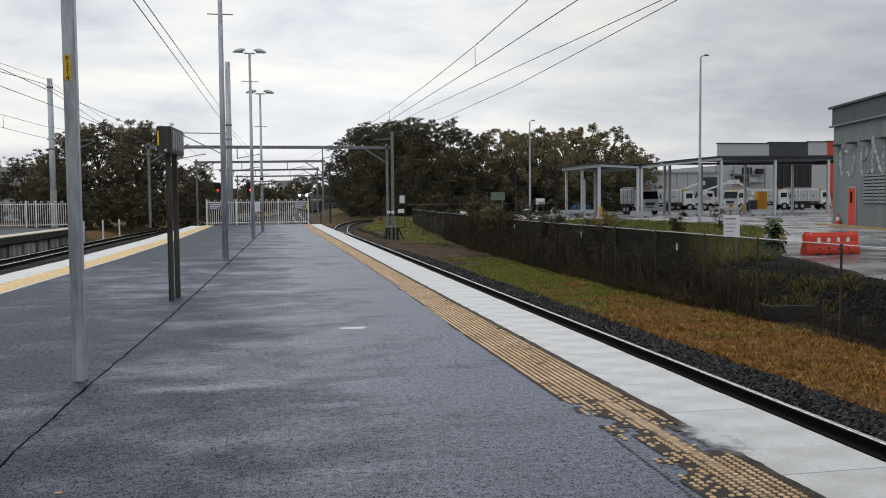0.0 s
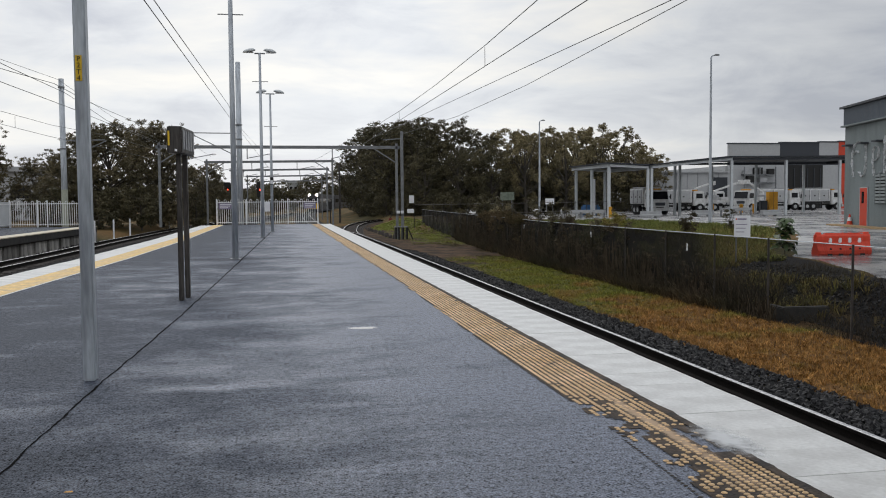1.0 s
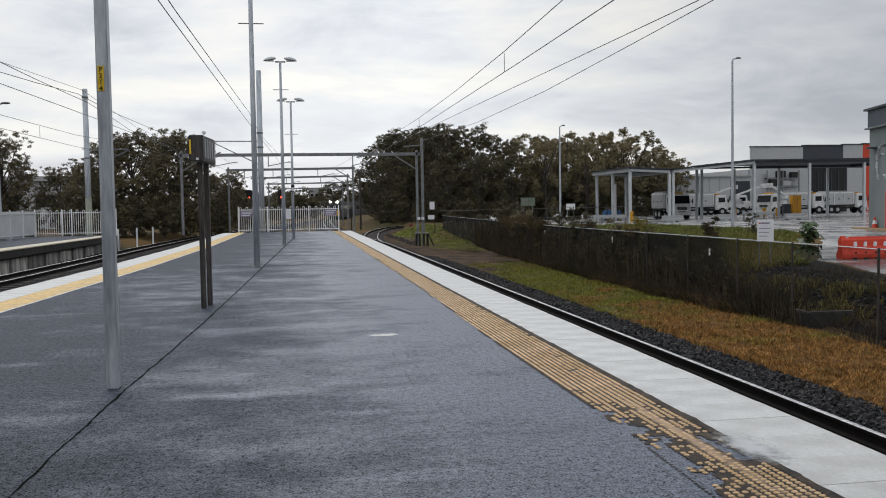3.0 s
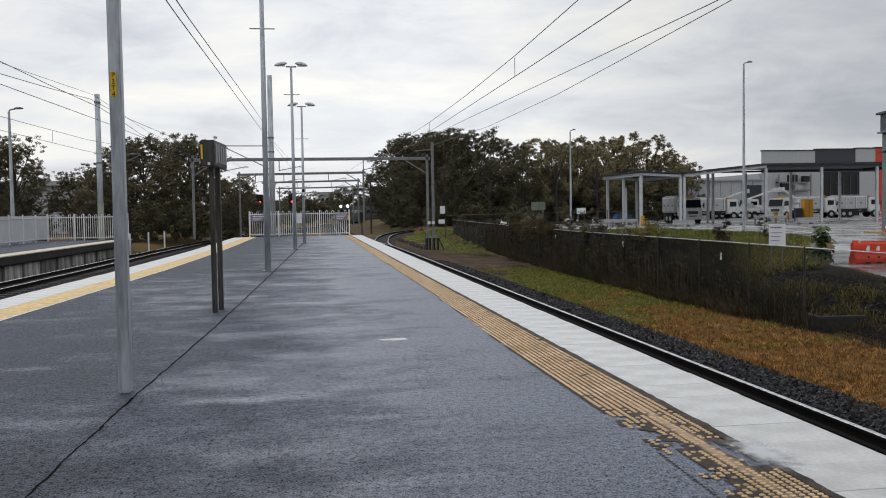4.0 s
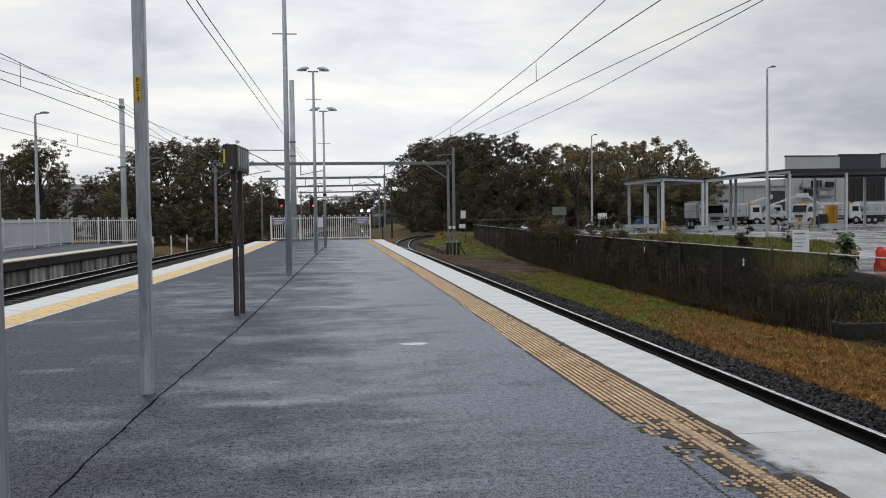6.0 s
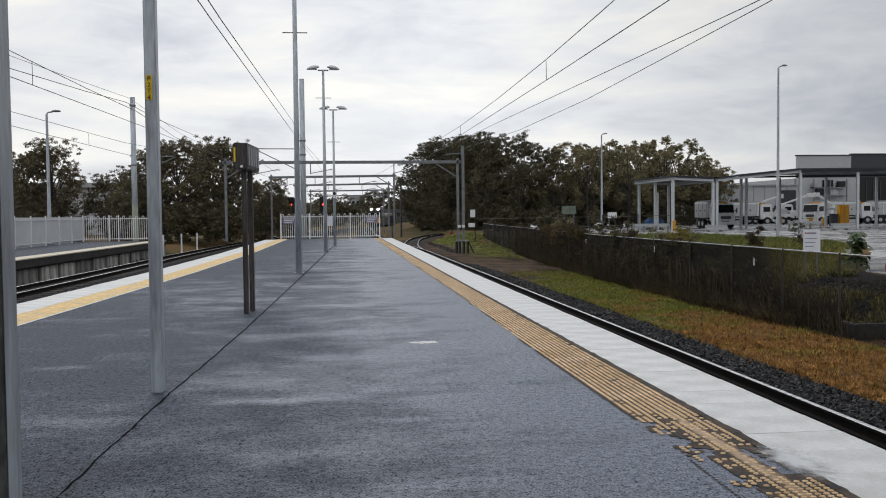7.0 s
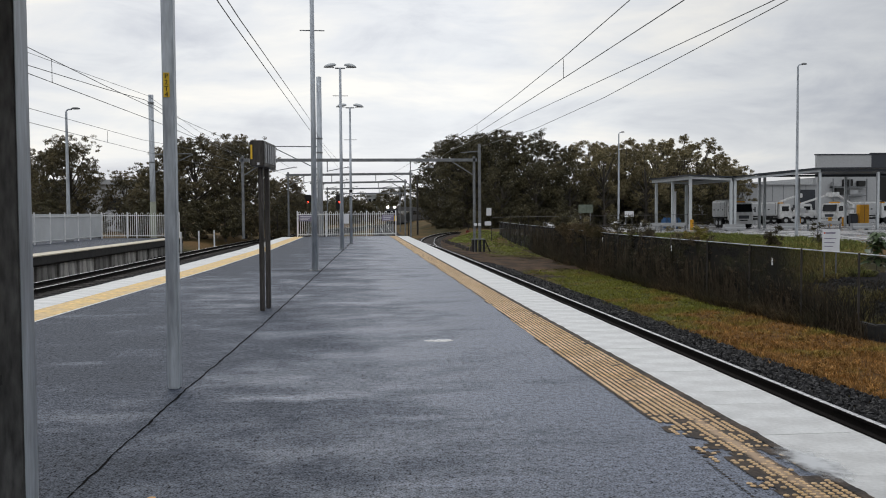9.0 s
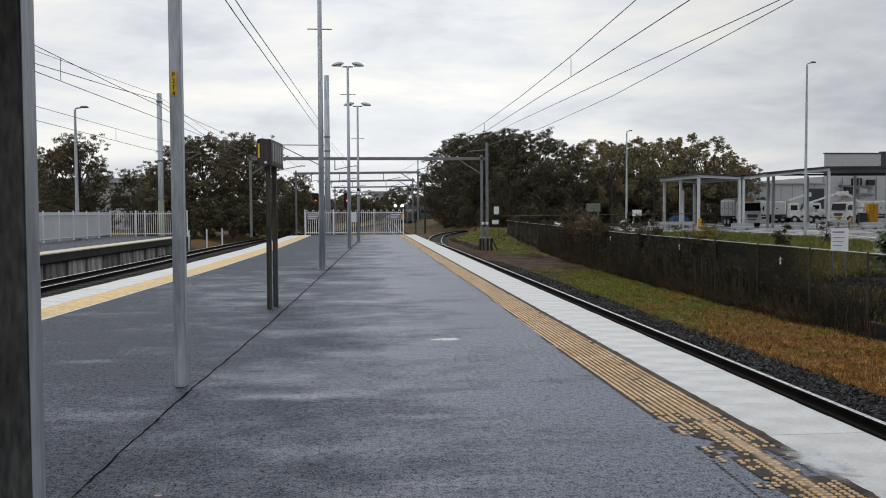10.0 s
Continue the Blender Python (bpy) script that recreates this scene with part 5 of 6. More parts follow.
for k in range(8):
    part("mullion", box(B(), (5.08 + k * 0.78, -0.14, 1.42), (5.16 + k * 0.78, -0.11, 3.24)), M_CLAD, win)
for x in (0.6, 3.1, 5.3, 7.6):
    part("bracket", box(B(), (x, -0.45, 5.08), (x + 0.75, 0.0, 5.18), 0.01), M_PANELD, shed)
gn, gl_ = M_GRAFFITI.node_tree.nodes, M_GRAFFITI.node_tree.links
gt = gn.new("ShaderNodeTexCoord"); gno = gn.new("ShaderNodeTexNoise"); gno.inputs["Scale"].default_value = 5.0; gno.inputs["Detail"].default_value = 5
gr_ = gn.new("ShaderNodeMapRange"); gr_.inputs[1].default_value = 0.30; gr_.inputs[2].default_value = 0.50; gr_.inputs[4].default_value = 0.95
gtr = gn.new("ShaderNodeBsdfTransparent"); gmx = gn.new("ShaderNodeMixShader")
gl_.new(gt.outputs["Object"], gno.inputs["Vector"]); gl_.new(gno.outputs[0], gr_.inputs[0]); gl_.new(gr_.outputs[0], gmx.inputs[0])
gl_.new(gtr.outputs[0], gmx.inputs[1]); gl_.new(gn["Principled BSDF"].outputs[0], gmx.inputs[2]); gl_.new(gmx.outputs[0], gn["Material Output"].inputs[0])
for pts in ([(1.55, 3.1), (1.3, 4.0), (1.35, 4.7), (1.9, 5.2), (2.5, 5.3)], [(1.5, 4.5), (2.0, 4.75), (2.4, 4.6)], [(3.45, 5.1), (3.5, 4.2), (3.3, 3.3), (2.8, 3.1), (2.45, 3.4)], [(4.75, 3.1), (4.55, 4.0), (4.7, 4.8), (5.3, 4.75), (5.35, 4.2), (4.8, 4.0)], [(4.8, 3.15), (5.3, 3.05), (5.7, 3.3)], [(6.3, 3.1), (6.2, 4.3), (6.25, 5.4)], [(6.2, 5.1), (6.8, 4.2), (7.5, 3.15)], [(7.75, 3.1), (7.65, 4.2), (7.75, 5.3)]):
    bm = B()
    line = spline([(a, 0, b) for a, b in pts], 0.12)
    for off, wd in ((0.0, 0.17), (0.10, 0.08), (-0.09, 0.06)):
        for k, (a, b) in enumerate(zip(line, line[1:])):
            bar(bm, (a[0] + off, -0.012 - 0.004 * abs(off) * 20, a[2]), (b[0] + off, -0.012 - 0.004 * abs(off) * 20, b[2] + 0.01), wd * (0.8 + 0.4 * math.sin(k * 1.3)), 0.010)
    part("graffiti_stroke", bm, M_GRAFFITI, shed, "white spray-painted stroke")
part("kerb", box(B(), (-0.4, -1.0, -0.02), (WALL_L, -0.25, 0.09), 0.02), mat("ochre_kerb", (0.36, 0.25, 0.13), 0.8), shed, "ochre concrete kerb")


# ---------------------------------------------------------------- trucks
def truck(at, rz, length, label, boxy=True, crane=False):
    """A white cab-over service truck; local x runs forward."""
    t = thing("service_truck", at, label, "truck", group="parked service trucks", rz=rz)
    L = length
    bm = B(); box(bm, (-L + 0.3, -0.45, 0.62), (0.0, 0.45, 0.86), 0.02); part("chassis", bm, M_BLACK, t)
    bm = B()
    box(bm, (-1.75, -1.1, 0.75), (0.05, 1.1, 2.75), 0.10)
    for v in bm.verts:
        if v.co.x > -0.6 and v.co.z > 1.7:
            v.co.x -= (v.co.z - 1.7) * 0.28
    cab = part("cab", bm, M_TRUCK, t, "white cab")
    bm = B(); bmesh.ops.create_grid(bm, x_segments=1, y_segments=1, size=0.5)
    for v in bm.verts:
        a, b = v.co.x, v.co.y
        z = 2.15 + b * 0.85
        v.co = Vector((0.075 - (max(0, z - 1.7)) * 0.28, a * 1.9, z))
    part("windscreen", bm, M_GLASSD, cab, "dark windscreen")
    for s in (-1, 1):
        part("side_window", box(B(), (-1.35, s * 1.085, 1.75), (-0.45, s * 1.115, 2.4), 0.01), M_GLASSD, cab)
        part("mirror", box(B(), (-0.1, s * 1.25, 1.7), (0.0, s * 1.38, 2.25), 0.02), M_BLACK, cab)
        part("headlamp", box(B(), (0.03, s * 0.75 - 0.2, 0.95), (0.075, s * 0.75 + 0.2, 1.15), 0.02), M_DIFFUSER, cab)
    part("bumper", box(B(), (-0.1, -1.1, 0.42), (0.14, 1.1, 0.75), 0.03), M_TRUCK, cab)
    part("grille", box(B(), (0.045, -0.6, 1.0), (0.07, 0.6, 1.35), 0.01), M_PANELD, cab)
    part("beacon_bar", box(B(), (-1.3, -0.7, 2.76), (-1.0, 0.7, 2.92), 0.04), M_YBOX, cab, "amber beacon bar")
    if boxy:
        bd = part("tool_body", box(B(), (-L, -1.15, 1.20), (-1.95, 1.15, 2.95), 0.05), M_TRUCK, t, "white tool body")
        # full-width black strip put below the body as underbody shading
        part("side_rail", box(B(), (-L + 0.05, -1.12, 1.02), (-1.95, 1.12, 1.19), 0.01), M_BLACK, t)
        for k in range(3):
            x = -L + 0.15 + k * (L - 2.2) / 3
            for s in (-1, 1):
                part("locker_door", box(B(), (x, s * 1.15 - 0.03, 1.28), (x + (L - 2.9) / 3, s * 1.15 + 0.03, 2.75), 0.012), M_PANELW, bd)
                part("door_seam", box(B(), (x + (L - 2.9) / 3 + 0.03, s * 1.15 - 0.008, 1.28), (x + (L - 2.9) / 3 + 0.09, s * 1.15 + 0.008, 2.8)), M_PANELD, bd)
                part("latch", box(B(), (x + (L - 2.9) / 6 - 0.12, s * 1.15 - 0.05, 1.9), (x + (L - 2.9) / 6 + 0.12, s * 1.15 + 0.05, 2.05), 0.01), M_BLACK, bd)
        part("ladder_rack", box(B(), (-L + 0.2, -0.9, 3.0), (-1.6, 0.9, 3.1), 0.02), M_PANELG, t)
    else:
        part("tray", box(B(), (-L, -1.15, 1.15), (-1.95, 1.15, 1.45), 0.03), M_TRUCK, t)
        part("headboard", box(B(), (-2.0, -1.1, 1.45), (-1.9, 1.1, 2.6), 0.02), M_PANELD, t)
        for k in range(3):
            part("toolbox", box(B(), (-L + 0.3 + k * 1.3, -1.0, 1.46), (-L + 1.3 + k * 1.3, 1.0, 1.9 + 0.25 * (k % 2)), 0.04), M_PANELG if k % 2 else M_TRUCK, t)
    if crane:
        bm = B(); bar(bm, (-L * 0.75, 0, 1.4), (-L * 0.75, 0, 2.6), 0.5, 0.5); bar(bm, (-L * 0.75, 0, 2.6), (-L * 0.2, 0, 4.0), 0.26, 0.22); part("boom", bm, M_TRUCK, t, "white folded boom")
        bm = B(); box(bm, (-L * 0.26, -0.3, 3.6), (-L * 0.16, 0.3, 4.2), 0.05); part("bucket", bm, M_TRUCK, t)
    for x in (-0.8, -L + 1.1, -L + 2.0):
        for s in (-1, 1):
            bm = B(); rod(bm, (x, s * 0.78, 0.52), (x, s * 1.12, 0.52), 0.52, n=18); w = part("wheel", bm, M_TYRE, t)
            bm = B(); rod(bm, (x, s * 1.11, 0.52), (x, s * 1.135, 0.52), 0.25, n=12); part("rim", bm, M_PANELG, w)
    return t


YZ = -0.35
truck((42.1, 93.0, YZ), -88, 5.4, "white cab-over truck with a grey canvas body", True)
truck((57.4, 113, YZ), -6, 8.0, "white service truck with tool lockers", True)
truck((60.8, 109, YZ), -150, 7.0, "white bucket truck with a folded boom", False, True)
truck((64.2, 112, YZ), -10, 7.5, "white truck with an elevated work platform", False, True)
truck((63.0, 118, YZ), -4, 7.5, "white utility truck with an open tray", False, True)
truck((71.8, 113.5, YZ), -3, 7.8, "white utility truck with tool body", True)
truck((78.3, 113.5, YZ), -3, 6.4, "white service truck with closed body", True)

# yard furniture
def yard_lamp(at, h, reach, label):
    t = thing("yard_lamp", at, label, "street lamp", group="depot lamps")
    part("shaft", rod(B(), (0, 0, 0), (0, 0, h), 0.12, 0.065, 10), M_GALV, t)
    bm = B()
    arm = [(0, 0, h - 0.04), (0.03, 0, h + 0.07), (0.10, 0, h + 0.12), (reach * 0.45, 0, h + 0.15)]
    for p, q in zip(arm, arm[1:]):
        rod(bm, p, q, 0.045, n=8)
    part("arm", bm, M_GALV, t)
    bm = B(); bmesh.ops.create_uvsphere(bm, u_segments=14, v_segments=8, radius=1.0)
    for v in bm.verts:
        v.co = Vector((reach * 0.72 + v.co.x * reach * 0.36, v.co.y * 0.14 * (1 - 0.25 * v.co.x), h + 0.17 + (v.co.z * 0.10 if v.co.z > 0 else v.co.z * 0.04)))
    part("lantern", bm, M_GALV_DARK, t, smooth=True)
    part("base_plate", box(B(), (-0.2, -0.2, -0.4), (0.2, 0.2, 0.05), 0.01), M_GALV_DARK, t)
    return t


yard_lamp((31.03, 60, -0.4), 12.0, 0.62, "tall slender galvanised yard lamp")
yard_lamp((26.64, 88, -0.4), 9.75, 0.55, "slender galvanised lamp by the yard entrance")
ll = yard_lamp((-16.79, 54.4, 0.0), 7.6, 0.75, "grey lamp pole with one lantern on the opposite platform")

barrier = thing("water_barrier", (17.12, 26.0, -0.36), "bright red plastic water-filled road barrier on wet concrete", "barrier", rz=-2.0)
bm = B()
prof = [(-0.25, 0.05), (-0.22, 0.0), (0.22, 0.0), (0.25, 0.05), (0.25, 0.16), (0.21, 0.22), (0.15, 0.30), (0.115, 0.44), (0.125, 0.50), (0.125, 0.62), (0.09, 0.68), (-0.09, 0.68), (-0.125, 0.62), (-0.125, 0.50), (-0.115, 0.44), (-0.15, 0.30), (-0.21, 0.22), (-0.25, 0.16)]
rows = []
for x, k in ((0.0, 0.80), (0.05, 0.96), (0.16, 1.0), (0.20, 0.90), (0.26, 0.90), (0.30, 1.0), (0.90, 1.0), (0.94, 0.93), (1.0, 0.93), (1.04, 1.0), (1.58, 1.0), (1.62, 0.90), (1.68, 0.90), (1.72, 1.0), (1.83, 0.96), (1.88, 0.80)):
    rows.append([bm.verts.new((x, u * k, v * (0.94 + 0.06 * k))) for u, v in prof])
for p, q in zip(rows, rows[1:]):
    for k in range(len(prof)):
        bm.faces.new((p[k], p[(k + 1) % len(prof)], q[(k + 1) % len(prof)], q[k]))
bm.faces.new(rows[0]); bm.faces.new(rows[-1][::-1])
part("body", bm, M_RED, barrier)
for k in range(4):
    part("slot", box(B(), (0.40 + k * 0.34, -0.145, 0.40), (0.52 + k * 0.34, 0.145, 0.57), 0.02), M_SIGNW, barrier, "pale slot through the barrier")
    part("drain_hole", rod(B(), (0.42 + k * 0.34, -0.235, 0.20), (0.42 + k * 0.34, -0.20, 0.21), 0.035, n=10), M_BLACK, barrier)
    part("foot_notch", box(B(), (0.30 + k * 0.38, -0.256, 0.0), (0.46 + k * 0.38, 0.256, 0.06)), M_BLACK, barrier)
for x in (0.10, 1.78):
    part("lug", rod(B(), (x, 0, 0.62), (x, 0, 0.745), 0.105, 0.085, n=14), M_RED, barrier)
part("top_rib", box(B(), (0.30, -0.05, 0.67), (1.58, 0.05, 0.715), 0.015), M_RED, barrier)

sg = thing("site_sign", (13.18, 24.0, -0.60), "small white notice board on two thin posts", "sign", rz=-28)
for x in (0.06, 0.36):
    part("post", rod(B(), (x, 0, -0.2), (x, 0, 1.2), 0.02, n=8), M_GALV_DARK, sg)
bd = part("board", box(B(), (0, -0.02, 0.97), (0.45, 0.0, 1.61), 0.004), M_SIGNW, sg, "white printed board")
part("text_bar", box(B(), (0.09, -0.026, 1.485), (0.34, -0.021, 1.525)), M_PURPLE, bd)
part("emblem", rod(B(), (0.06, -0.026, 1.505), (0.06, -0.021, 1.505), 0.025, n=10), M_REDPAINT, bd)
for k in range(3):
    part("text_bar", box(B(), (0.05, -0.026, 1.34 - k * 0.11), (0.36 - 0.04 * k, -0.021, 1.36 - k * 0.11)), M_PURPLE, bd)

cone = thing("traffic_cone", (37.9 - 1.9, 52.0 - 1.0, YZ), "orange traffic cone with a white band", "cone")
part("body", rod(B(), (0, 0, 0.03), (0, 0, 0.75), 0.2, 0.04, 14), M_RED, cone)
part("band", rod(B(), (0, 0, 0.32), (0, 0, 0.55), 0.145, 0.095, 14), M_SIGNW, cone)
part("base", box(B(), (-0.27, -0.27, 0), (0.27, 0.27, 0.05), 0.01), M_BLACK, cone)

bin_ = thing("wheelie_bin", (59.3, 101, YZ), "dark grey wheelie bin beside the cabinet", "bin")
part("body", box(B(), (-0.4, -0.35, 0), (0.45, 0.35, 1.35), 0.06), M_PANELD, bin_)
part("lid", box(B(), (-0.45, -0.4, 1.35), (0.5, 0.4, 1.43), 0.03), M_BLACK, bin_)
cab_ = thing("yellow_cabinet", (60.5, 101, YZ), "yellow-orange steel cabinet in the yard", "cabinet")
part("body", box(B(), (-0.55, -0.4, 0.05), (0.6, 0.4, 2.5), 0.03), M_YBOX, cab_)
part("door_edge", box(B(), (0.01, -0.42, 0.1), (0.04, -0.395, 2.4)), M_PANELD, cab_)
for x, y in ((32.7, 84.0), (51.5, 99), (55.3, 99), (57.0, 99), (65.6, 84.6)):
    bl = thing("bollard", (x, y, YZ), "yellow steel bollard in the yard", "bollard", group="yard bollards")
    part("tube", rod(B(), (0, 0, 0), (0, 0, 1.0), 0.22, n=12), M_YBOX, bl)
    part("cap", rod(B(), (0, 0, 1.0), (0, 0, 1.06), 0.22, 0.1, 12), M_YBOX, bl)
for x, y, L_ in ((26.9, 80, 3.8), (44.5, 84, 3.6)):
    gr = thing("guard_rail", (x, y, YZ), "low galvanised guard rail", "guard rail")
    part("beam", box(B(), (0, -0.06, 0.45), (L_, 0.06, 0.8), 0.03), M_PANELG, gr)
    for k in range(4):
        part("post", box(B(), (0.1 + k * (L_ - 0.3) / 3, -0.06, 0), (0.24 + k * (L_ - 0.3) / 3, 0.06, 0.6)), M_GALV_DARK, gr)
tp = thing("covered_stack", (34.3, 95, YZ), "materials stacked under a blue tarpaulin", "stack")
part("cover", box(B(), (-0.5, -0.8, 0), (1.3, 0.8, 1.15), 0.2), M_BLUE, tp)
part("marker_pole", rod(B(), (0.4, -1.1, 0), (0.4, -1.1, 4.0), 0.16, n=8), M_SIGNW, tp, "white marker pole")

for x, y in ((34.1, 79.6), (46.6, 79.6), (41.0, 82.5)):
    cb = thing("concrete_block", (x, y, YZ), "low grey concrete block barrier in the yard", "barrier", group="yard blocks")
    bm = B(); sweep(bm, [(0, 0, 0), (2.0, 0, 0)], [(-0.34, 0.12), (0.34, 0.12), (0.34, 0.30), (0.22, 0.34), (0.22, 0.62), (-0.22, 0.62), (-0.22, 0.34), (-0.34, 0.30)]); part("block", bm, M_PANELG, cb)
    for dx in (0.25, 1.45):
        part("foot", box(B(), (dx, -0.32, 0), (dx + 0.3, 0.32, 0.12), 0.01), M_PANELG, cb)

# entrance fittings by the first lamp
es = thing("entry_sign", (27.7, 88, -0.4), "white entry notice on two posts", "sign")
part("board", box(B(), (-0.45, -0.03, 1.35), (0.5, 0.0, 1.95), 0.01), M_SIGNW, es)
for x in (-0.3, 0.35):
    part("post", rod(B(), (x, 0.02, 0), (x, 0.02, 1.9), 0.04, n=8), M_GALV_DARK, es)
gs = thing("green_sign", (23.74, 90, -0.5), "grey-green sign board among the shrubs", "sign")
part("board", box(B(), (-0.75, -0.03, 1.9), (0.75, 0.0, 2.75), 0.01), mat("sage_board", (0.16, 0.19, 0.15), 0.6), gs)
for x in (-0.5, 0.5):
    part("post", rod(B(), (x, 0.02, 0), (x, 0.02, 1.95), 0.05, n=8), M_GALV_DARK, gs)

# far chain-link fence behind the verge
cf = thing("chain_link_fence", (10.2, 66, -0.6), "weathered chain-link fence with posts and a top rail", "fence", rz=math.degrees(math.atan2(28, 28)))
LC = 40
for z in (1.75, 0.9):
    part("rail", rod(B(), (0, 0, z), (LC, 0, z), 0.022, n=6), M_DARKSTEEL, cf)
for k in range(17):
    part("post", rod(B(), (k * 2.5, 0, 0), (k * 2.5, 0, 1.9), 0.03, n=6), M_DARKSTEEL, cf)

# ---------------------------------------------------------------- buildings beyond the trees on the other side
lb = thing("warehouse", (-26, 110, -0.5), "pale warehouse half hidden by trees", "building")
part("wall", box(B(), (-30, 0, 0), (0.5, 12, 5.6), 0.05), M_PANELW, lb)
part("roof", box(B(), (-30.4, -0.6, 5.6), (0.9, 12.5, 6.2), 0.05), M_PANELG, lb)
for k in range(7):
    part("window", box(B(), (-28 + k * 4, -0.05, 2.6), (-25.8 + k * 4, 0.02, 4.0)), M_GLASSD, lb)
fb = thing("far_building", (-6, 330, -0.8), "low pale building far down the line", "building")
part("wall", box(B(), (10.6, 0, 0), (16, 10, 8.7), 0.05), M_PANELW, fb)
part("roof", box(B(), (10.3, -0.5, 8.7), (16.4, 10.5, 9.3), 0.05), M_PANELW, fb)
for k in range(3):
    part("window", box(B(), (11.1 + k * 1.7, -0.05, 5.6), (12.1 + k * 1.7, 0.02, 7.4)), M_GLASSD, fb)

# ---------------------------------------------------------------- train, signals, lineside
def rail_car(at, rz, front, label):
    t = thing("rail_car", at, label, "train", group="approaching train", rz=rz)
    bm = B(); box(bm, (-1.35, 0, 0.35), (1.35, 20, 3.55), 0.22); part("body", bm, M_TRAIN, t)
    part("skirt", box(B(), (-1.25, 0.3, 0.0), (1.25, 19.7, 0.4), 0.03), M_PANELD, t)
    for s in (-1, 1):
        part("window_band", box(B(), (s * 1.34 - 0.02, 1.2, 1.75), (s * 1.34 + 0.02, 18.8, 2.6), 0.005), M_GLASSD, t)
    for y in (3, 17):
        part("bogie", box(B(), (-1.0, y - 1.3, -0.45), (1.0, y + 1.3, 0.1), 0.05), M_BLACK, t)
    if front:
        part("cab_window", box(B(), (-1.1, -0.04, 1.75), (1.1, 0.02, 2.65), 0.01), M_GLASSD, t)
        part("nose_panel", box(B(), (-1.2, -0.06, 0.45), (1.2, 0.0, 1.6), 0.03), M_YPLATE, t, "yellow nose panel")
        for s in (-1, 1):
            bm = B(); rod(bm, (s * 0.75, -0.10, 3.4), (s * 0.75, 0.0, 3.4), 0.22, n=16); part("headlight", bm, M_HEADLIGHT, t, "bright white headlight")
            bm = B(); rod(bm, (s * 0.9, -0.09, 0.9), (s * 0.9, -0.05, 0.9), 0.09, n=12); part("marker_light", bm, M_DIFFUSER, t)
    return t


rail_car((7.75, 190, -0.7), -12, True, "grey electric train with two bright headlights")
rail_car((12.2, 210, -0.7), -16, False, "grey trailing carriage of the train")
rail_car((18.2, 229.5, -0.7), -20, False, "grey trailing carriage of the train")

for x, y in ((-4.9, 95), (-1.58, 95)):
    s = thing("rail_signal", (x, y, -1.1), "black railway signal showing a red light", "signal", group="railway signals")
    part("post", rod(B(), (0, 0, 0), (0, 0, 3.2), 0.06, n=8), M_GALV_DARK, s)
    hd = part("head", box(B(), (-0.36, -0.12, 3.0), (0.36, 0.12, 4.6), 0.08), M_BLACK, s)
    part("lamp", rod(B(), (0, -0.2, 3.8), (0, -0.12, 3.8), 0.10, n=14), M_REDLAMP, hd, "red signal lamp")
    part("hood", box(B(), (-0.26, -0.34, 4.06), (0.26, -0.12, 4.10)), M_BLACK, hd)
for x, y in ((-11.15, 58.6), (-10.58, 61.9), (-9.92, 64.3), (-9.2, 80.9)):
    mk = thing("marker_post", (x, y, -0.95), "small white lineside marker post", "marker post", group="lineside markers")
    part("stake", box(B(), (-0.05, -0.03, 0), (0.05, 0.03, 1.35), 0.01), M_SIGNW, mk)
ps = thing("round_signal", (6.0, 100, -1.1), "black round lineside disc on a post", "signal")
part("post", rod(B(), (0, 0, 0), (0, 0, 1.8), 0.06, n=8), M_BLACK, ps)
part("disc", rod(B(), (0, -0.05, 2.1), (0, 0.05, 2.1), 0.45, n=20), M_BLACK, ps)
tg = thing("telegraph_post", (7.4, 105, -1.1), "dark wooden lineside post", "pole")
part("shaft", rod(B(), (0, 0, 0), (0, 0, 6.8), 0.12, 0.1, 8), M_DARKSTEEL, tg)
lv = thing("point_lever", (12.6, 99, -1.1), "red lineside point lever stand", "lever")
part("stand", box(B(), (-0.2, -0.15, 0), (0.2, 0.15, 0.6), 0.05), mat("dull_red_paint", (0.20, 0.035, 0.025), 0.6), lv)
part("arm", rod(B(), (0, 0, 0.6), (0.3, 0, 1.3), 0.05, n=8), M_BLACK, lv)

# row of short dark stakes along the siding's edge
stake_bm = B(); box(stake_bm, (-0.09, -0.09, -0.12), (0.09, 0.09, 0.30), 0.02)
stake_me = finish("stake", stake_bm, M_SLEEPER)
row = thing("stake_row", (7.65, 57, -1.1), "row of short dark stakes beside the siding", "stakes")
for k in range(19):
    ob = new("stake", stake_me); ob.parent = row
    ob.matrix_local = pose(-0.05 * math.sin(k * 0.5) + 0.10 * math.sin(k * 2.7), 0.4 + k * 1.02, 0.05 * math.sin(k * 1.9), 4 * math.sin(k * 3.3), 5 * math.sin(k * 2.1), k * 23)

# concrete drain headwall behind the fence
hw = thing("drain_headwall", (10.52, 17.05, -1.12), "dark concrete drain headwall behind the fence", "headwall", rz=-3)
part("wall", box(B(), (0.0, -0.08, -0.3), (1.0, 0.10, 0.34), 0.02), M_HEADWALL, hw)
part("wing", box(B(), (-0.06, -0.09, -0.3), (0.10, 0.7, 0.33), 0.02), M_HEADWALL, hw)

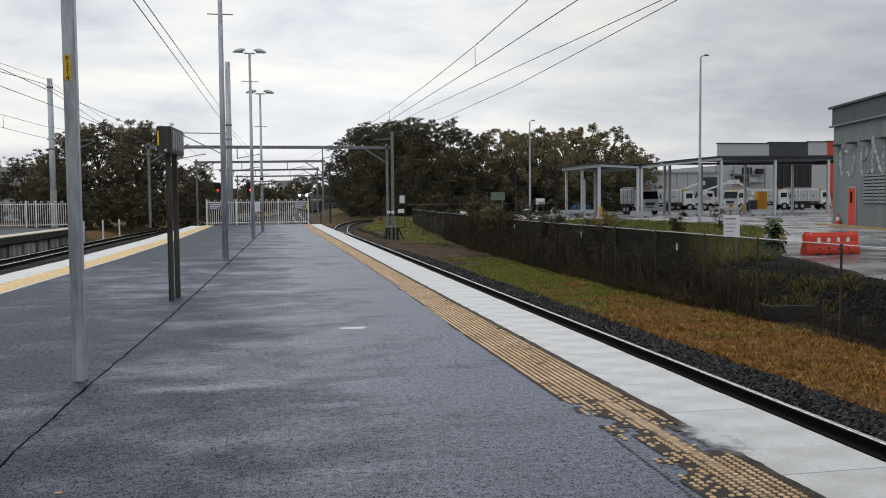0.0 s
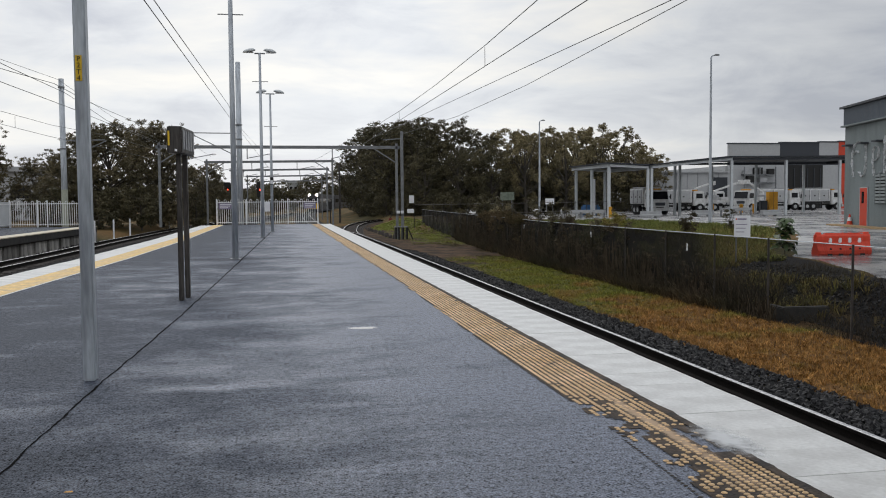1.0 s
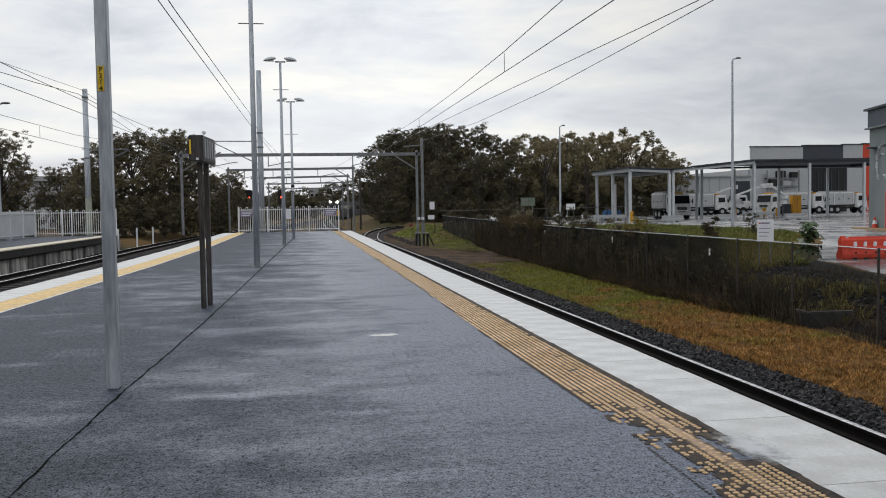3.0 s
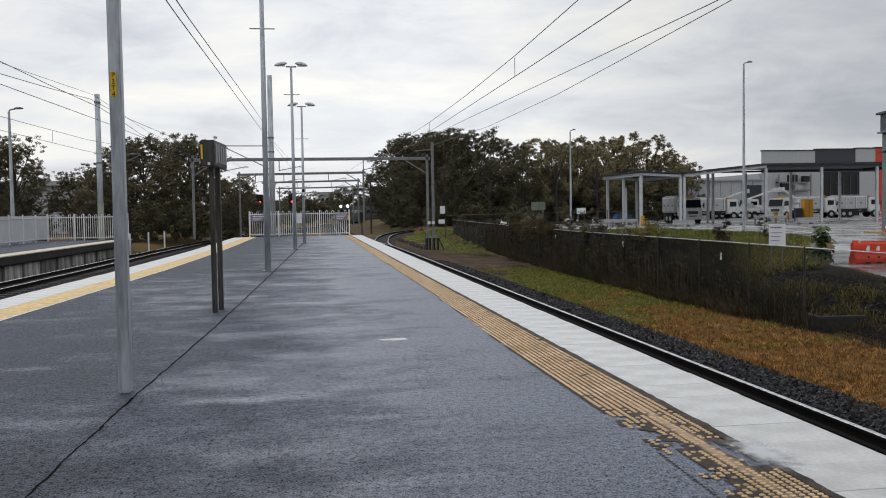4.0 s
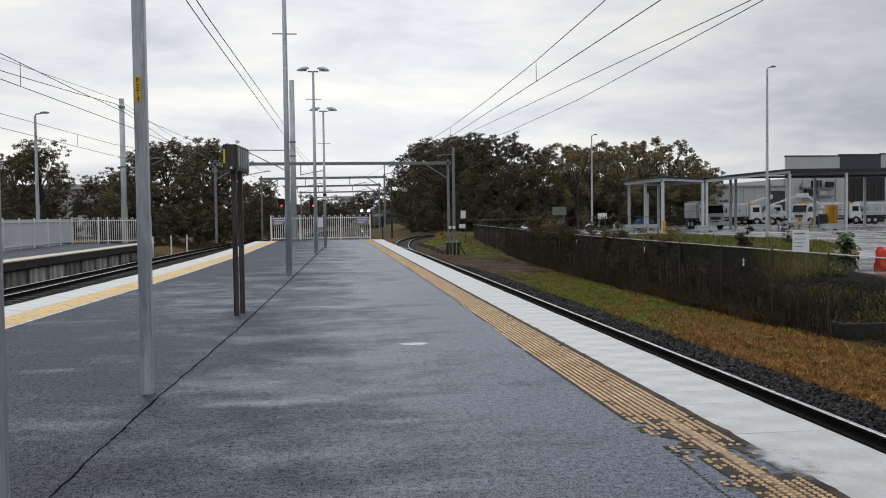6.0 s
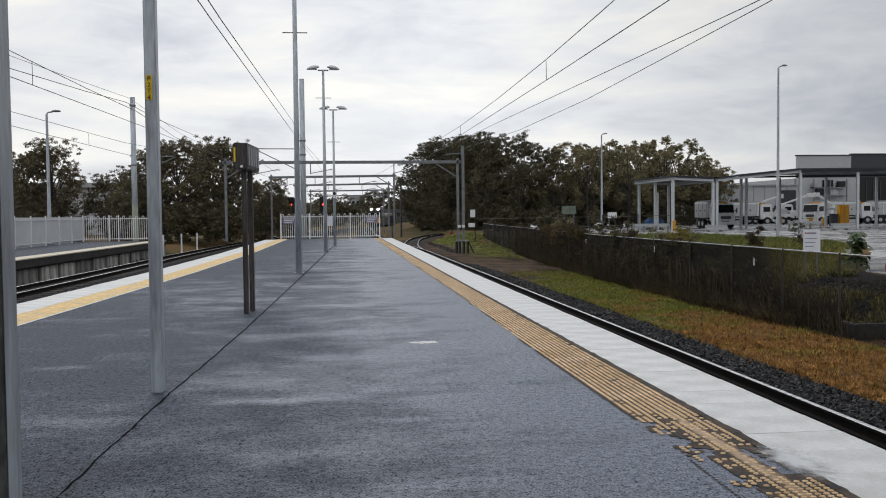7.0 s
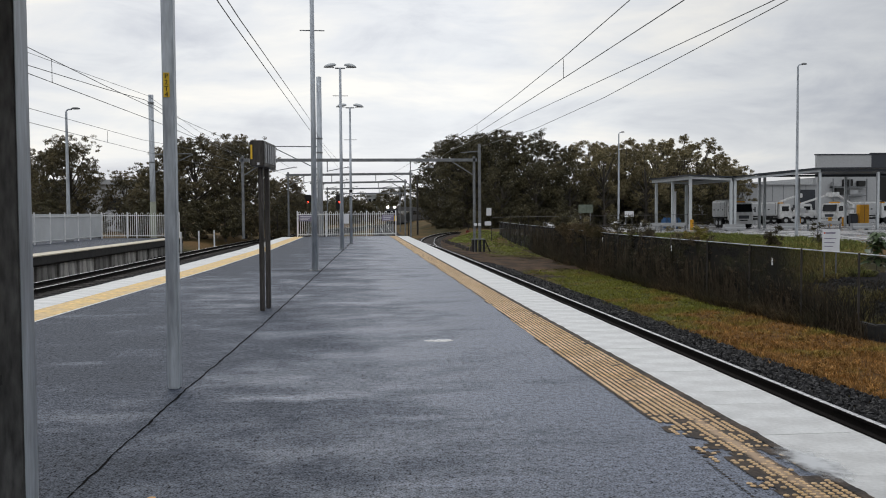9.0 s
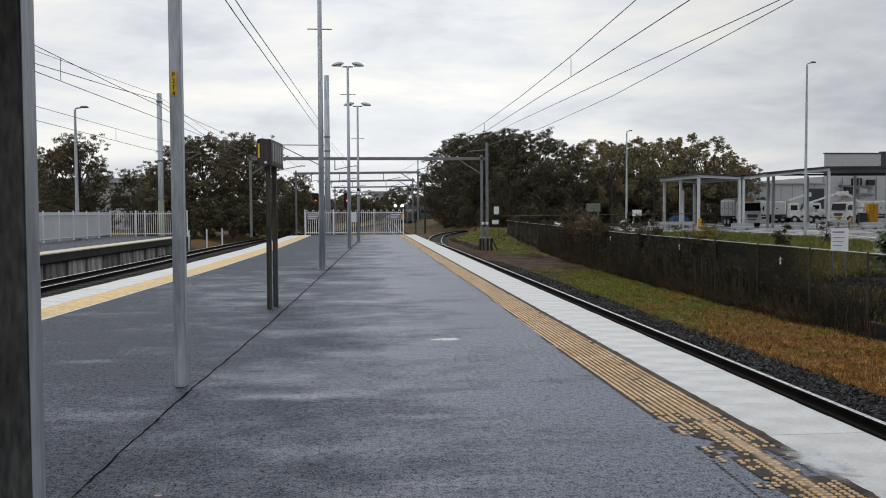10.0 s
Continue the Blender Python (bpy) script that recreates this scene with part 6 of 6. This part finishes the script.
# ---------------------------------------------------------------- plants
def blades(n, xr, yr, zf, h, w, rg, ypow=1.0):
    V, F = [], []
    for i in range(n):
        y = yr[0] + (yr[1] - yr[0]) * rg.random() ** ypow
        a, b = xr(y) if callable(xr) else xr
        x = rg.uniform(a, b)
        z = zf(x, y)
        hh = h * rg.uniform(0.5, 1.4); ang = rg.uniform(0, 6.28); c, s = math.cos(ang) * w, math.sin(ang) * w
        lx, ly = rg.normal(0, 0.45 * hh, 2)
        k = len(V)
        V += [(x - c, y - s, z), (x + c, y + s, z), (x + lx, y + ly, z + hh)]
        F.append((k, k + 1, k + 2))
    return V, F


def tufts(n, spots, zf, h, w, per, spread, rg):
    """Clumps of arching blades that fan out from one foot."""
    V, F = [], []
    for i in range(n):
        x, y = spots(rg)
        z = zf(x, y); s = rg.uniform(0.5, 1.35)
        for k in range(per):
            a = rg.uniform(0, 6.28); r = spread * s * rg.random() ** 0.6; hh = h * s * rg.uniform(0.6, 1.15)
            c, d = math.cos(a), math.sin(a); bx, by = x + c * r * 0.25, y + d * r * 0.25
            m = (bx + c * r * 0.45, by + d * r * 0.45, z + hh * 0.75); e = (bx + c * r, by + d * r, z + hh * rg.uniform(0.7, 1.0))
            q = len(V)
            V += [(bx - d * w, by + c * w, z), (bx + d * w, by - c * w, z), (m[0] + d * w, m[1] - c * w, m[2]), (m[0] - d * w, m[1] + c * w, m[2]), e]
            F += [(q, q + 1, q + 2, q + 3), (q + 3, q + 2, q + 4)]
    return V, F


rgb_ = np.random.default_rng(5)
gz = lambda x, y: ground_height(x, y) + 0.02
V, F = blades(78000, lambda y: (7.05 + 0.2 * noise.noise((y * 0.7, 3, 0)), 10.3), (7, 39.5), gz, 0.080, 0.007, rgb_, 1.7)
tagged(new("grass", raw("grass", V, F, M_BLADE)), "short dry and green grass along the fence", "grass", kind="stuff")
V, F = blades(5000, lambda y: (7.6, 10.6 + (y - 40) * 0.03), (51, 66), gz, 0.08, 0.014, rgb_)
tagged(new("grass", raw("grass", V, F, M_LAWN)), "greener grass by the mast", "grass", kind="stuff")
# dead weeds along the fence foot, and tall weeds on the bank behind
V, F = blades(14000, lambda y: (lerp_line(FENCE_X, y) + 0.05, lerp_line(FENCE_X, y) + 1.1), (18, 56), gz, 0.85, 0.011, rgb_, 0.9)
tagged(new("dead_weeds", raw("dead_weeds", V, F, M_VINE)), "dead brown weeds standing against the fence", "weeds", kind="stuff")
V, F = blades(12000, lambda y: (11.6, max(12.0, yard_x(y) - 0.4)), (24, 62), gz, 0.32, 0.014, rgb_, 1.2)
tagged(new("bank_weeds", raw("bank_weeds", V, F, M_WEED)), "yellow-green weeds on the bank below the yard", "weeds", kind="stuff")
V, F = blades(36000, lambda y: (max(11.6, yard_x(y) - 10), yard_x(y) - 0.1), (24.0, 72), lambda x, y: gz(x, y) - 0.22 * abs(noise.noise((x * 1.3, y * 1.3, 8))), 0.15, 0.010, rgb_, 1.1)
tagged(new("bank_weeds", raw("bank_weeds", V, F, M_WEED)), "tall yellow-green grass along the yard's edge", "weeds", kind="stuff")
V, F = blades(9000, lambda y: (lerp_line(FENCE_X, y) - 0.28, lerp_line(FENCE_X, y) - 0.03), (18.5, 56), gz, 0.42, 0.010, rgb_, 0.9)
tagged(new("dead_weeds", raw("dead_weeds", V, F, M_VINE)), "dead brown weeds at the foot of the fence", "weeds", kind="stuff")
def verge_spot(rg):
    y = 23.5 + 49 * rg.random() ** 1.1
    return yard_x(y) - 0.2 - min(11.0, yard_x(y) - 11.6) * rg.random() ** 1.3, y


V, F = tufts(2300, verge_spot, gz, 0.18, 0.009, 20, 0.28, rgb_)
tagged(new("verge_tufts", raw("verge_tufts", V, F, M_WEED)), "tufted yellow-green grass along the yard's edge", "grass", kind="stuff")
V, F = tufts(230, lambda rg: (rg.uniform(10.8, 12.6), rg.uniform(16.8, 25)), gz, 0.26, 0.008, 22, 0.30, rgb_)
tagged(new("bank_tufts", raw("bank_tufts", V, F, M_WEED)), "green weeds on the bank behind the fence", "weeds", kind="stuff")
V, F = tufts(1500, lambda rg: (rg.uniform(7.2, 10.2), 9 + 30 * rg.random() ** 1.4), gz, 0.085, 0.006, 16, 0.13, rgb_)
tagged(new("grass", raw("grass", V, F, M_BLADE)), "tussocks of dry and green grass along the fence", "grass", kind="stuff")


def lawn(rg):
    y = rg.uniform(59, 96)
    sx = float(np.interp(y, [57, 63, 70, 84, 98], [4.96, 5.15, 5.7, 7.3, 10.2]))
    return sx + 1.5 + rg.random() * max(1.0, 12.2 - sx), y


V, F = tufts(2600, lawn, gz, 0.07, 0.010, 16, 0.24, rgb_)
tagged(new("grass", raw("grass", V, F, M_LAWN)), "green grass between the siding and the fence", "grass", kind="stuff")
V, F = blades(5200, lambda y: (10.35, yard_x(y)), (9, 22), gz, 0.24, 0.007, rgb_, 0.9)
tagged(new("dead_weeds", raw("dead_weeds", V, F, M_VINE)), "thin dead weeds on the dark soil bank", "weeds", kind="stuff")
# dead stems that climb the fence and hang on its wires
V, F = [], []
for k in range(4200):
    y = 17.0 + 40 * rgb_.random() ** 1.15
    if noise.noise((y * 1.3, 2.0, 0)) < rgb_.uniform(-0.45, 0.35):
        continue
    x = lerp_line(FENCE_X, y) - rgb_.uniform(0.03, 0.11)
    top = FZ0 + rgb_.uniform(0.35, 1.0) * min(1.75, 0.55 + max(0, y - 17) * 0.10 + 0.35 * noise.noise((y * 0.9, 5.0, 0))) * (1 if rgb_.random() < 0.6 else 0.5)
    w = rgb_.uniform(0.006, 0.017); n0 = len(V); yy = y
    for i in range(6):
        z = FZ0 - 0.1 + (top - FZ0 + 0.1) * i / 5
        yy += rgb_.normal(0, 0.055); ww = w * (1 - 0.14 * i)
        V += [(x, yy - ww, z), (x - 0.01, yy + ww, z)]
    F += [(n0 + 2 * i, n0 + 2 * i + 1, n0 + 2 * i + 3, n0 + 2 * i + 2) for i in range(5)]
tagged(new("dead_vines", raw("dead_vines", V, F, M_STEM)), "dead brown vine stems climbing the shade cloth", "vines", kind="stuff")
V, F = tufts(520, lambda rg: ((lambda y: (lerp_line(FENCE_X, y) - rg.uniform(0.02, 0.30), y))(19.0 + 33 * rg.random() ** 1.2)), gz, 0.26, 0.009, 18, 0.26, rgb_)
tagged(new("dead_weeds", raw("dead_weeds", V, F, M_STALK)), "dry straw-coloured tufts at the foot of the fence", "weeds", kind="stuff")
V, F = tufts(2400, lambda rg: (rg.uniform(7.4, 10.4), rg.uniform(36, 53)), gz, 0.06, 0.008, 12, 0.18, rgb_)
tagged(new("dead_grass", raw("dead_grass", V, F, M_STALK)), "sparse dead grass on the bare earth", "grass", kind="stuff")
# withered leaves caught all over the cloth
cs, rs = [], []
for k in range(520):
    y = 18 + 42 * rgb_.random() ** 1.1
    cs.append((lerp_line(FENCE_X, y) - rgb_.uniform(0.02, 0.10), y, FZ0 + 1.75 * rgb_.random() ** (1.8 if y < 24 else 0.9))); rs.append(rgb_.uniform(0.08, 0.30))
V, F = leaf_cloud(rgb_, cs, rs, 30000, 0.026, 1.2, 0.4, 20)
V[:, 0] = np.minimum(V[:, 0], np.interp(V[:, 1], [p[0] for p in FENCE_X], [p[1] for p in FENCE_X]) - 0.015 - 0.1 * (V[:, 2] % 0.7))
tagged(new("withered_leaves", raw("withered_leaves", V, F, M_VINE)), "withered brown leaves and stems caught on the shade cloth", "creeper", kind="stuff")
# thick mound of creeper that spills over the top rail
cs, rs = [], []
for k in range(150):
    y = 36.5 + 10.5 * rgb_.random(); hill = math.sin(math.pi * (y - 35.8) / 12)
    z = 0.62 + 0.34 * hill * rgb_.uniform(-0.6, 1) - (0.9 * rgb_.random() ** 2 if k % 3 == 0 else 0)
    cs.append((lerp_line(FENCE_X, y) + rgb_.uniform(-0.20, 0.18), y, z)); rs.append(rgb_.uniform(0.07, 0.18))
V, F = leaf_cloud(rgb_, cs, rs, 30000, 0.034, 0.9, 0.35)
tagged(new("creeper", raw("creeper", V, F, M_STALK)), "mound of dry brown creeper over the fence's top rail", "creeper", kind="stuff")
# creeper over the fence top
cs, rs = [], []
for k in range(150):
    y = rgb_.uniform(23, 52) if k % 3 else rgb_.uniform(38, 46); z = rgb_.uniform(0.25, 0.72) if k % 2 else rgb_.uniform(-0.9, 0.4)
    cs.append((lerp_line(FENCE_X, y) + rgb_.uniform(0.03, 0.25), y, z)); rs.append(rgb_.uniform(0.10, 0.24))
V, F = leaf_cloud(rgb_, cs, rs, 32000, 0.040)
tagged(new("creeper", raw("creeper", V, F, M_VINE)), "half-dead creeper growing through the fence", "creeper", kind="stuff")


def bush(at, h, spread, n, size, leaf, label, seed, clumps=16):
    t = tree("bush", seed, h, spread, n, size, leaf, label, low=0.12, clumps=clumps, category="bush")
    t.matrix_basis = pose(*at)
    return t


sap = thing("sapling", (16.35, 26.5, -0.5), "small sapling with broad drooping green leaves", "sapling")
rgl = np.random.default_rng(17)
bm = B(); rod(bm, (0, 0, -0.2), (0.03, 0, 0.8), 0.02, 0.014, 7); rod(bm, (0.03, 0, 0.8), (0.0, 0.02, 1.35), 0.014, 0.006, 7)
part("stem", bm, M_BARK, sap)


def broad_leaf(length):
    """One folded oval leaf along x, drooping at the tip."""
    bm = B(); prev = None
    for i in range(7):
        u = i / 6; w = length * 0.30 * math.sin(math.pi * min(1, 0.08 + u * 0.92)) ** 0.8; z = -0.55 * length * u * u + 0.12 * length * u
        cur = [bm.verts.new((length * u, -w, z + 0.25 * w)), bm.verts.new((length * u, 0, z)), bm.verts.new((length * u, w, z + 0.25 * w))]
        if prev:
            for k in range(2):
                bm.faces.new((prev[k], prev[k + 1], cur[k + 1], cur[k]))
        prev = cur
    return finish("leaf", bm, M_LEAFBIG, True)


leaf_meshes = [broad_leaf(l) for l in (0.22, 0.28, 0.35)]
for k in range(120):
    f = rgl.random() ** 0.7
    ob = new("leaf", leaf_meshes[k % 3]); ob.parent = sap
    ob.matrix_local = pose(rgl.normal(0, 0.15) * (1.2 - f), rgl.normal(0, 0.13), 0.30 + 1.05 * f, rgl.uniform(-25, 25), rgl.uniform(-30, 25), k * 137.5 + rgl.uniform(-20, 20))
bush((20.6, 42, -0.42), 1.2, 0.62, 3200, 0.04, M_VINE, "low brown shrub on the verge", 202)
bush((25.0, 46, -0.42), 1.35, 0.5, 2200, 0.04, M_LEAF, "dark spiky shrub at the yard edge", 203)
bush((15.2, 41, -0.5), 1.3, 0.6, 900, 0.06, M_LEAF2, "upright olive shrub by the fence", 204)
bush((15.0, 46, -0.5), 1.9, 0.9, 1500, 0.06, M_LEAF, "dark upright shrub by the yard entrance", 205)
bush((14.2, 52, -0.6), 2.2, 1.2, 2200, 0.06, M_VINE, "brownish shrub by the fence", 206)
bush((12.6, 50, -0.8), 1.9, 1.1, 2200, 0.06, M_LEAF2, "olive shrub by the fence", 207)
bush((17.5, 58, -0.5), 2.0, 1.0, 1800, 0.06, M_LEAF, "dark shrub by the lamp", 208)
bush((15.4, 62, -0.6), 2.3, 1.4, 2400, 0.07, M_LEAF, "dark shrub by the far fence", 209)
bush((20.6, 52, -0.42), 1.0, 0.5, 2200, 0.045, M_LAWN, "bright green clump on the verge", 210)
bush((22.4, 56, -0.42), 1.1, 0.6, 2400, 0.045, M_LEAF2, "low olive shrub on the verge", 211)
bush((17.2, 44, -0.42), 1.0, 0.6, 2400, 0.045, M_WEED, "low green shrub on the verge", 212)

# ---------------------------------------------------------------- pieces of the platform edge
# white coping slabs with open joints
me_slabs = []
for k in range(4):
    bm = B(); w = 0.70 + 0.006 * k
    box(bm, (-0.365, -0.2443, -0.15), (0.365, 0.2443, 0.0), 0.0012)
    for v in bm.verts:
        if v.co.x < -0.3:
            v.co.x += 0.010 * math.sin(v.co.y * (5 + k) + k)
    me_slabs.append(finish("coping_slab", bm, M_COPING))
bm = B(); box(bm, (RIGHT_X - 0.70, -7.8, -0.14), (RIGHT_X - 0.03, END_Y - 0.2, -0.0035))
part("joint_mortar", bm, mat("joint_mortar", (0.33, 0.33, 0.32), 0.9), platform, "grey mortar in the slab joints")
i = 0
y = -7.6
while y < END_Y - 0.4:
    ob = new("coping_slab", me_slabs[i % 4]); ob.parent = platform
    ob.matrix_local = pose(RIGHT_X - 0.365 + 0.004 * math.sin(i * 1.7), y, 0.002 + 0.0012 * math.sin(i * 2.3), 0, 0, 0.1 * math.sin(i * 3.1))
    xl = lerp_line(LEFT, y); sl = math.degrees(math.atan2(lerp_line(LEFT, y) - lerp_line(LEFT, y + 0.9), 0.9))
    ob = new("coping_slab", me_slabs[(i + 2) % 4]); ob.parent = platform
    ob.matrix_local = pose(xl + 0.365, y, 0.002 + 0.003 * math.sin(i * 1.3), 0, 0, 180 + sl)
    y += 0.49; i += 1
# yellow safety strip on the far side, with a thin pale line
bm = B(); rows = []
for y in ys:
    xl = lerp_line(LEFT, y) + 0.75
    rows.append([bm.verts.new((xl + dx, y, 0.006)) for dx in (0.0, 0.60)])
for a, b in zip(rows, rows[1:]):
    bm.faces.new((a[0], a[1], b[1], b[0]))
part("yellow_strip", bm, M_YELLOW, platform, "yellow safety strip")
bm = B(); rows = []
for y in ys:
    xl = lerp_line(LEFT, y) + 1.352
    rows.append([bm.verts.new((xl + dx, y, 0.006)) for dx in (0.0, 0.05)])
for a, b in zip(rows, rows[1:]):
    bm.faces.new((a[0], a[1], b[1], b[0]))
part("pale_line", bm, M_COPING, platform, "thin pale line")


def smear_on(name, cx, cy, rx, ry, rgb, z, strength, label):
    """Thin rubbed-out coat of colour on the paving, patchy and fading at its rim."""
    m = bpy.data.materials.new(name)
    m.use_nodes = True
    N, L = m.node_tree.nodes, m.node_tree.links
    p = N["Principled BSDF"]; p.inputs["Base Color"].default_value = (*rgb, 1); p.inputs["Roughness"].default_value = 0.75
    t = N.new("ShaderNodeTexCoord")
    n = N.new("ShaderNodeTexNoise"); n.inputs["Scale"].default_value = 11; n.inputs["Detail"].default_value = 6
    L.new(t.outputs["Object"], n.inputs["Vector"])
    mp = N.new("ShaderNodeMapping"); mp.inputs["Scale"].default_value = (1 / rx, 1 / ry, 0); L.new(t.outputs["Object"], mp.inputs[0])
    ln = N.new("ShaderNodeVectorMath"); ln.operation = 'LENGTH'; L.new(mp.outputs[0], ln.inputs[0])
    f = N.new("ShaderNodeMath"); f.operation = 'SUBTRACT'; L.new(n.outputs[0], f.inputs[0]); L.new(ln.outputs["Value"], f.inputs[1])
    r = N.new("ShaderNodeMapRange"); r.interpolation_type = 'SMOOTHSTEP'; r.inputs[1].default_value = -0.42; r.inputs[2].default_value = 0.35; r.inputs[4].default_value = strength
    L.new(f.outputs[0], r.inputs[0])
    tr = N.new("ShaderNodeBsdfTransparent"); mix = N.new("ShaderNodeMixShader")
    L.new(r.outputs[0], mix.inputs[0]); L.new(tr.outputs[0], mix.inputs[1]); L.new(p.outputs[0], mix.inputs[2])
    L.new(mix.outputs[0], N["Material Output"].inputs[0])
    bm = B()
    bm.faces.new([bm.verts.new((a * rx, b * ry, 0)) for a, b in ((-1, -1), (1, -1), (1, 1), (-1, 1))])
    ob = part(name, bm, m, platform, label); ob.matrix_local = pose(cx, cy, z)


# worn tactile studs in rows on the near side
TAC0, ROWS, PITCH = 2.185, 11, 0.0515


def worn(x, y):
    """How far the studs are worn off or lifted here, from 0 to 1."""
    w = 0.14
    if x < 2.40:
        w = float(np.interp(y, [3.6, 4.3, 4.7, 5.4, 6.3, 6.8, 7.6], [0.30, 0.42, 0.62, 0.66, 0.50, 0.28, 0.10])) - 0.9 * max(0, x - 2.30)
    elif x > 2.57:
        w = float(np.interp(y, [4.5, 4.75, 5.0, 5.45, 5.7, 6.4, 6.9], [0.10, 0.32, 0.74, 0.70, 0.40, 0.36, 0.10]))
    else:
        w = float(np.interp(y, [4.6, 5.0, 5.5, 6.3, 6.9], [0.14, 0.36, 0.46, 0.40, 0.14]))
    if y > 7.0:
        edge = min(1.0, (y - 7.0) / 4.0)
        w += edge * (0.42 * math.exp(-((x - 2.19) / 0.05) ** 2) + 0.22 * math.exp(-((x - 2.72) / 0.05) ** 2) + 0.30 * max(0, noise.noise((x * 2.5, y * 0.55, 11)) - 0.05))
    if y > 9.0 and x < 2.185 + min(1, (y - 9) / 9) * (0.13 + 0.12 * noise.noise((y * 0.45, 6, 2)) + 0.05 * noise.noise((y * 2.2, 1, 5))):
        w += 0.55
    return w + 0.30 * noise.noise((x * 6.1, y * 5.1, 0)) + 0.16 * noise.noise((x * 13, y * 13, 3))


bm = B()
for y0, y1, st_, nx in ((-7.5, 3.0, 0.5, 4), (3.0, 8.4, 0.045, 15), (8.4, END_Y - 0.3, 0.10, 12)):
    yy = list(np.arange(y0, y1 + 1e-6, st_))
    rows = [[bm.verts.new((TAC0 + dx + 0.012 * noise.noise((y * 7, dx * 9, 2)), y, 0.004)) for dx in np.linspace(0, 0.6, nx + 1)] for y in yy]
    for a, b in zip(rows, rows[1:]):
        for k in range(nx):
            cx, cy = (a[k].co.x + a[k + 1].co.x) / 2, (a[k].co.y + b[k].co.y) / 2
            if nx == 4 or worn(cx, cy) + 0.12 * noise.noise((cx * 25, cy * 25, 6)) < (0.66 if cx > 2.3 else 0.5):
                bm.faces.new((a[k], a[k + 1], b[k + 1], b[k]))
part("tactile_base", bm, M_TACBASE, platform, "worn adhesive bed under the studs")
# a dark gap between the studs and the coping
bm = B(); rows = []
for y in np.arange(-7.5, END_Y - 0.2, 0.05):
    rows.append([bm.verts.new((x, y, 0.009)) for x in (2.715 - 0.02 * abs(noise.noise((y * 3, 1, 1))), 2.780 + 0.016 * noise.noise((y * 2.6, 5, 1)) + 0.016 * noise.noise((y * 9, 5, 4)))])
for a, b in zip(rows, rows[1:]):
    bm.faces.new((a[0], a[1], b[1], b[0]))
part("gap", bm, M_TACBASE, platform, "dirty dark gap beside the coping")
# a rubbed tan streak down the middle of the studs, where feet have worn the colour into the bed
smear_on("tan_streak", 2.515, 5.6, 0.085, 2.3, (0.46, 0.33, 0.22), 0.0065, 0.85, "tan colour rubbed into the bed of the studs")
smear_on("paint_smear", 2.79, 5.16, 0.20, 0.50, (0.55, 0.57, 0.59), 0.0125, 0.95, "smear of white paint beside the coping")
# dark glue dots left where a row of studs has gone
V, F = [], []
for k in range(26):
    gx, gy = 2.172 - 0.0016 * k, 5.30 - 0.0455 * k
    n0 = len(V)
    V += [(gx + 0.013 * math.cos(q), gy + 0.012 * math.sin(q), 0.0035) for q in np.arange(0, 6.2, 1.0472)]
    F.append(tuple(range(n0, n0 + 6)))
ob = new("glue_dots", raw("glue_dots", V, F, M_TACBASE)); ob.parent = platform
sr, st, hgt, NS = 0.0188, 0.0145, 0.0048, 8
ring = [(math.cos(2 * math.pi * k / NS), math.sin(2 * math.pi * k / NS)) for k in range(NS)]
sv = [(a * sr, b * sr, 0.0) for a, b in ring] + [(a * st, b * st, hgt) for a, b in ring]
sf = [(k, (k + 1) % NS, NS + (k + 1) % NS, NS + k) for k in range(NS)] + [tuple(range(NS, 2 * NS))]
stud_mesh = raw("stud", sv, sf, M_STUD)
V, F = [], []
count = 0
rgs = np.random.default_rng(9)
j = 0
y = 2.6
while y < END_Y - 0.4:
    for r in range(ROWS - 1):
        x = TAC0 + 0.02 + (r + 0.5) * PITCH
        if worn(x, y) + rgs.uniform(-0.22, 0.22) > 0.5:
            continue
        dx, dy = rgs.normal(0, 0.0012, 2)
        if count < 300 and y > 4.75:
            ob = new("stud", stud_mesh); ob.parent = platform
            ob.matrix_local = pose(x + dx, y + dy, 0.004, 0, 0, rgs.uniform(0, 360)); count += 1
        else:
            k = len(V)
            V += [(x + dx + a, y + dy + b, 0.004 + c) for a, b, c in sv]
            F += [tuple(k + q for q in f) for f in sf]
    y += 0.0455
ob = new("studs", raw("studs", V, F, M_STUD)); ob.parent = platform
tagged(ob, "faded yellow tactile studs in rows", kind="stuff")
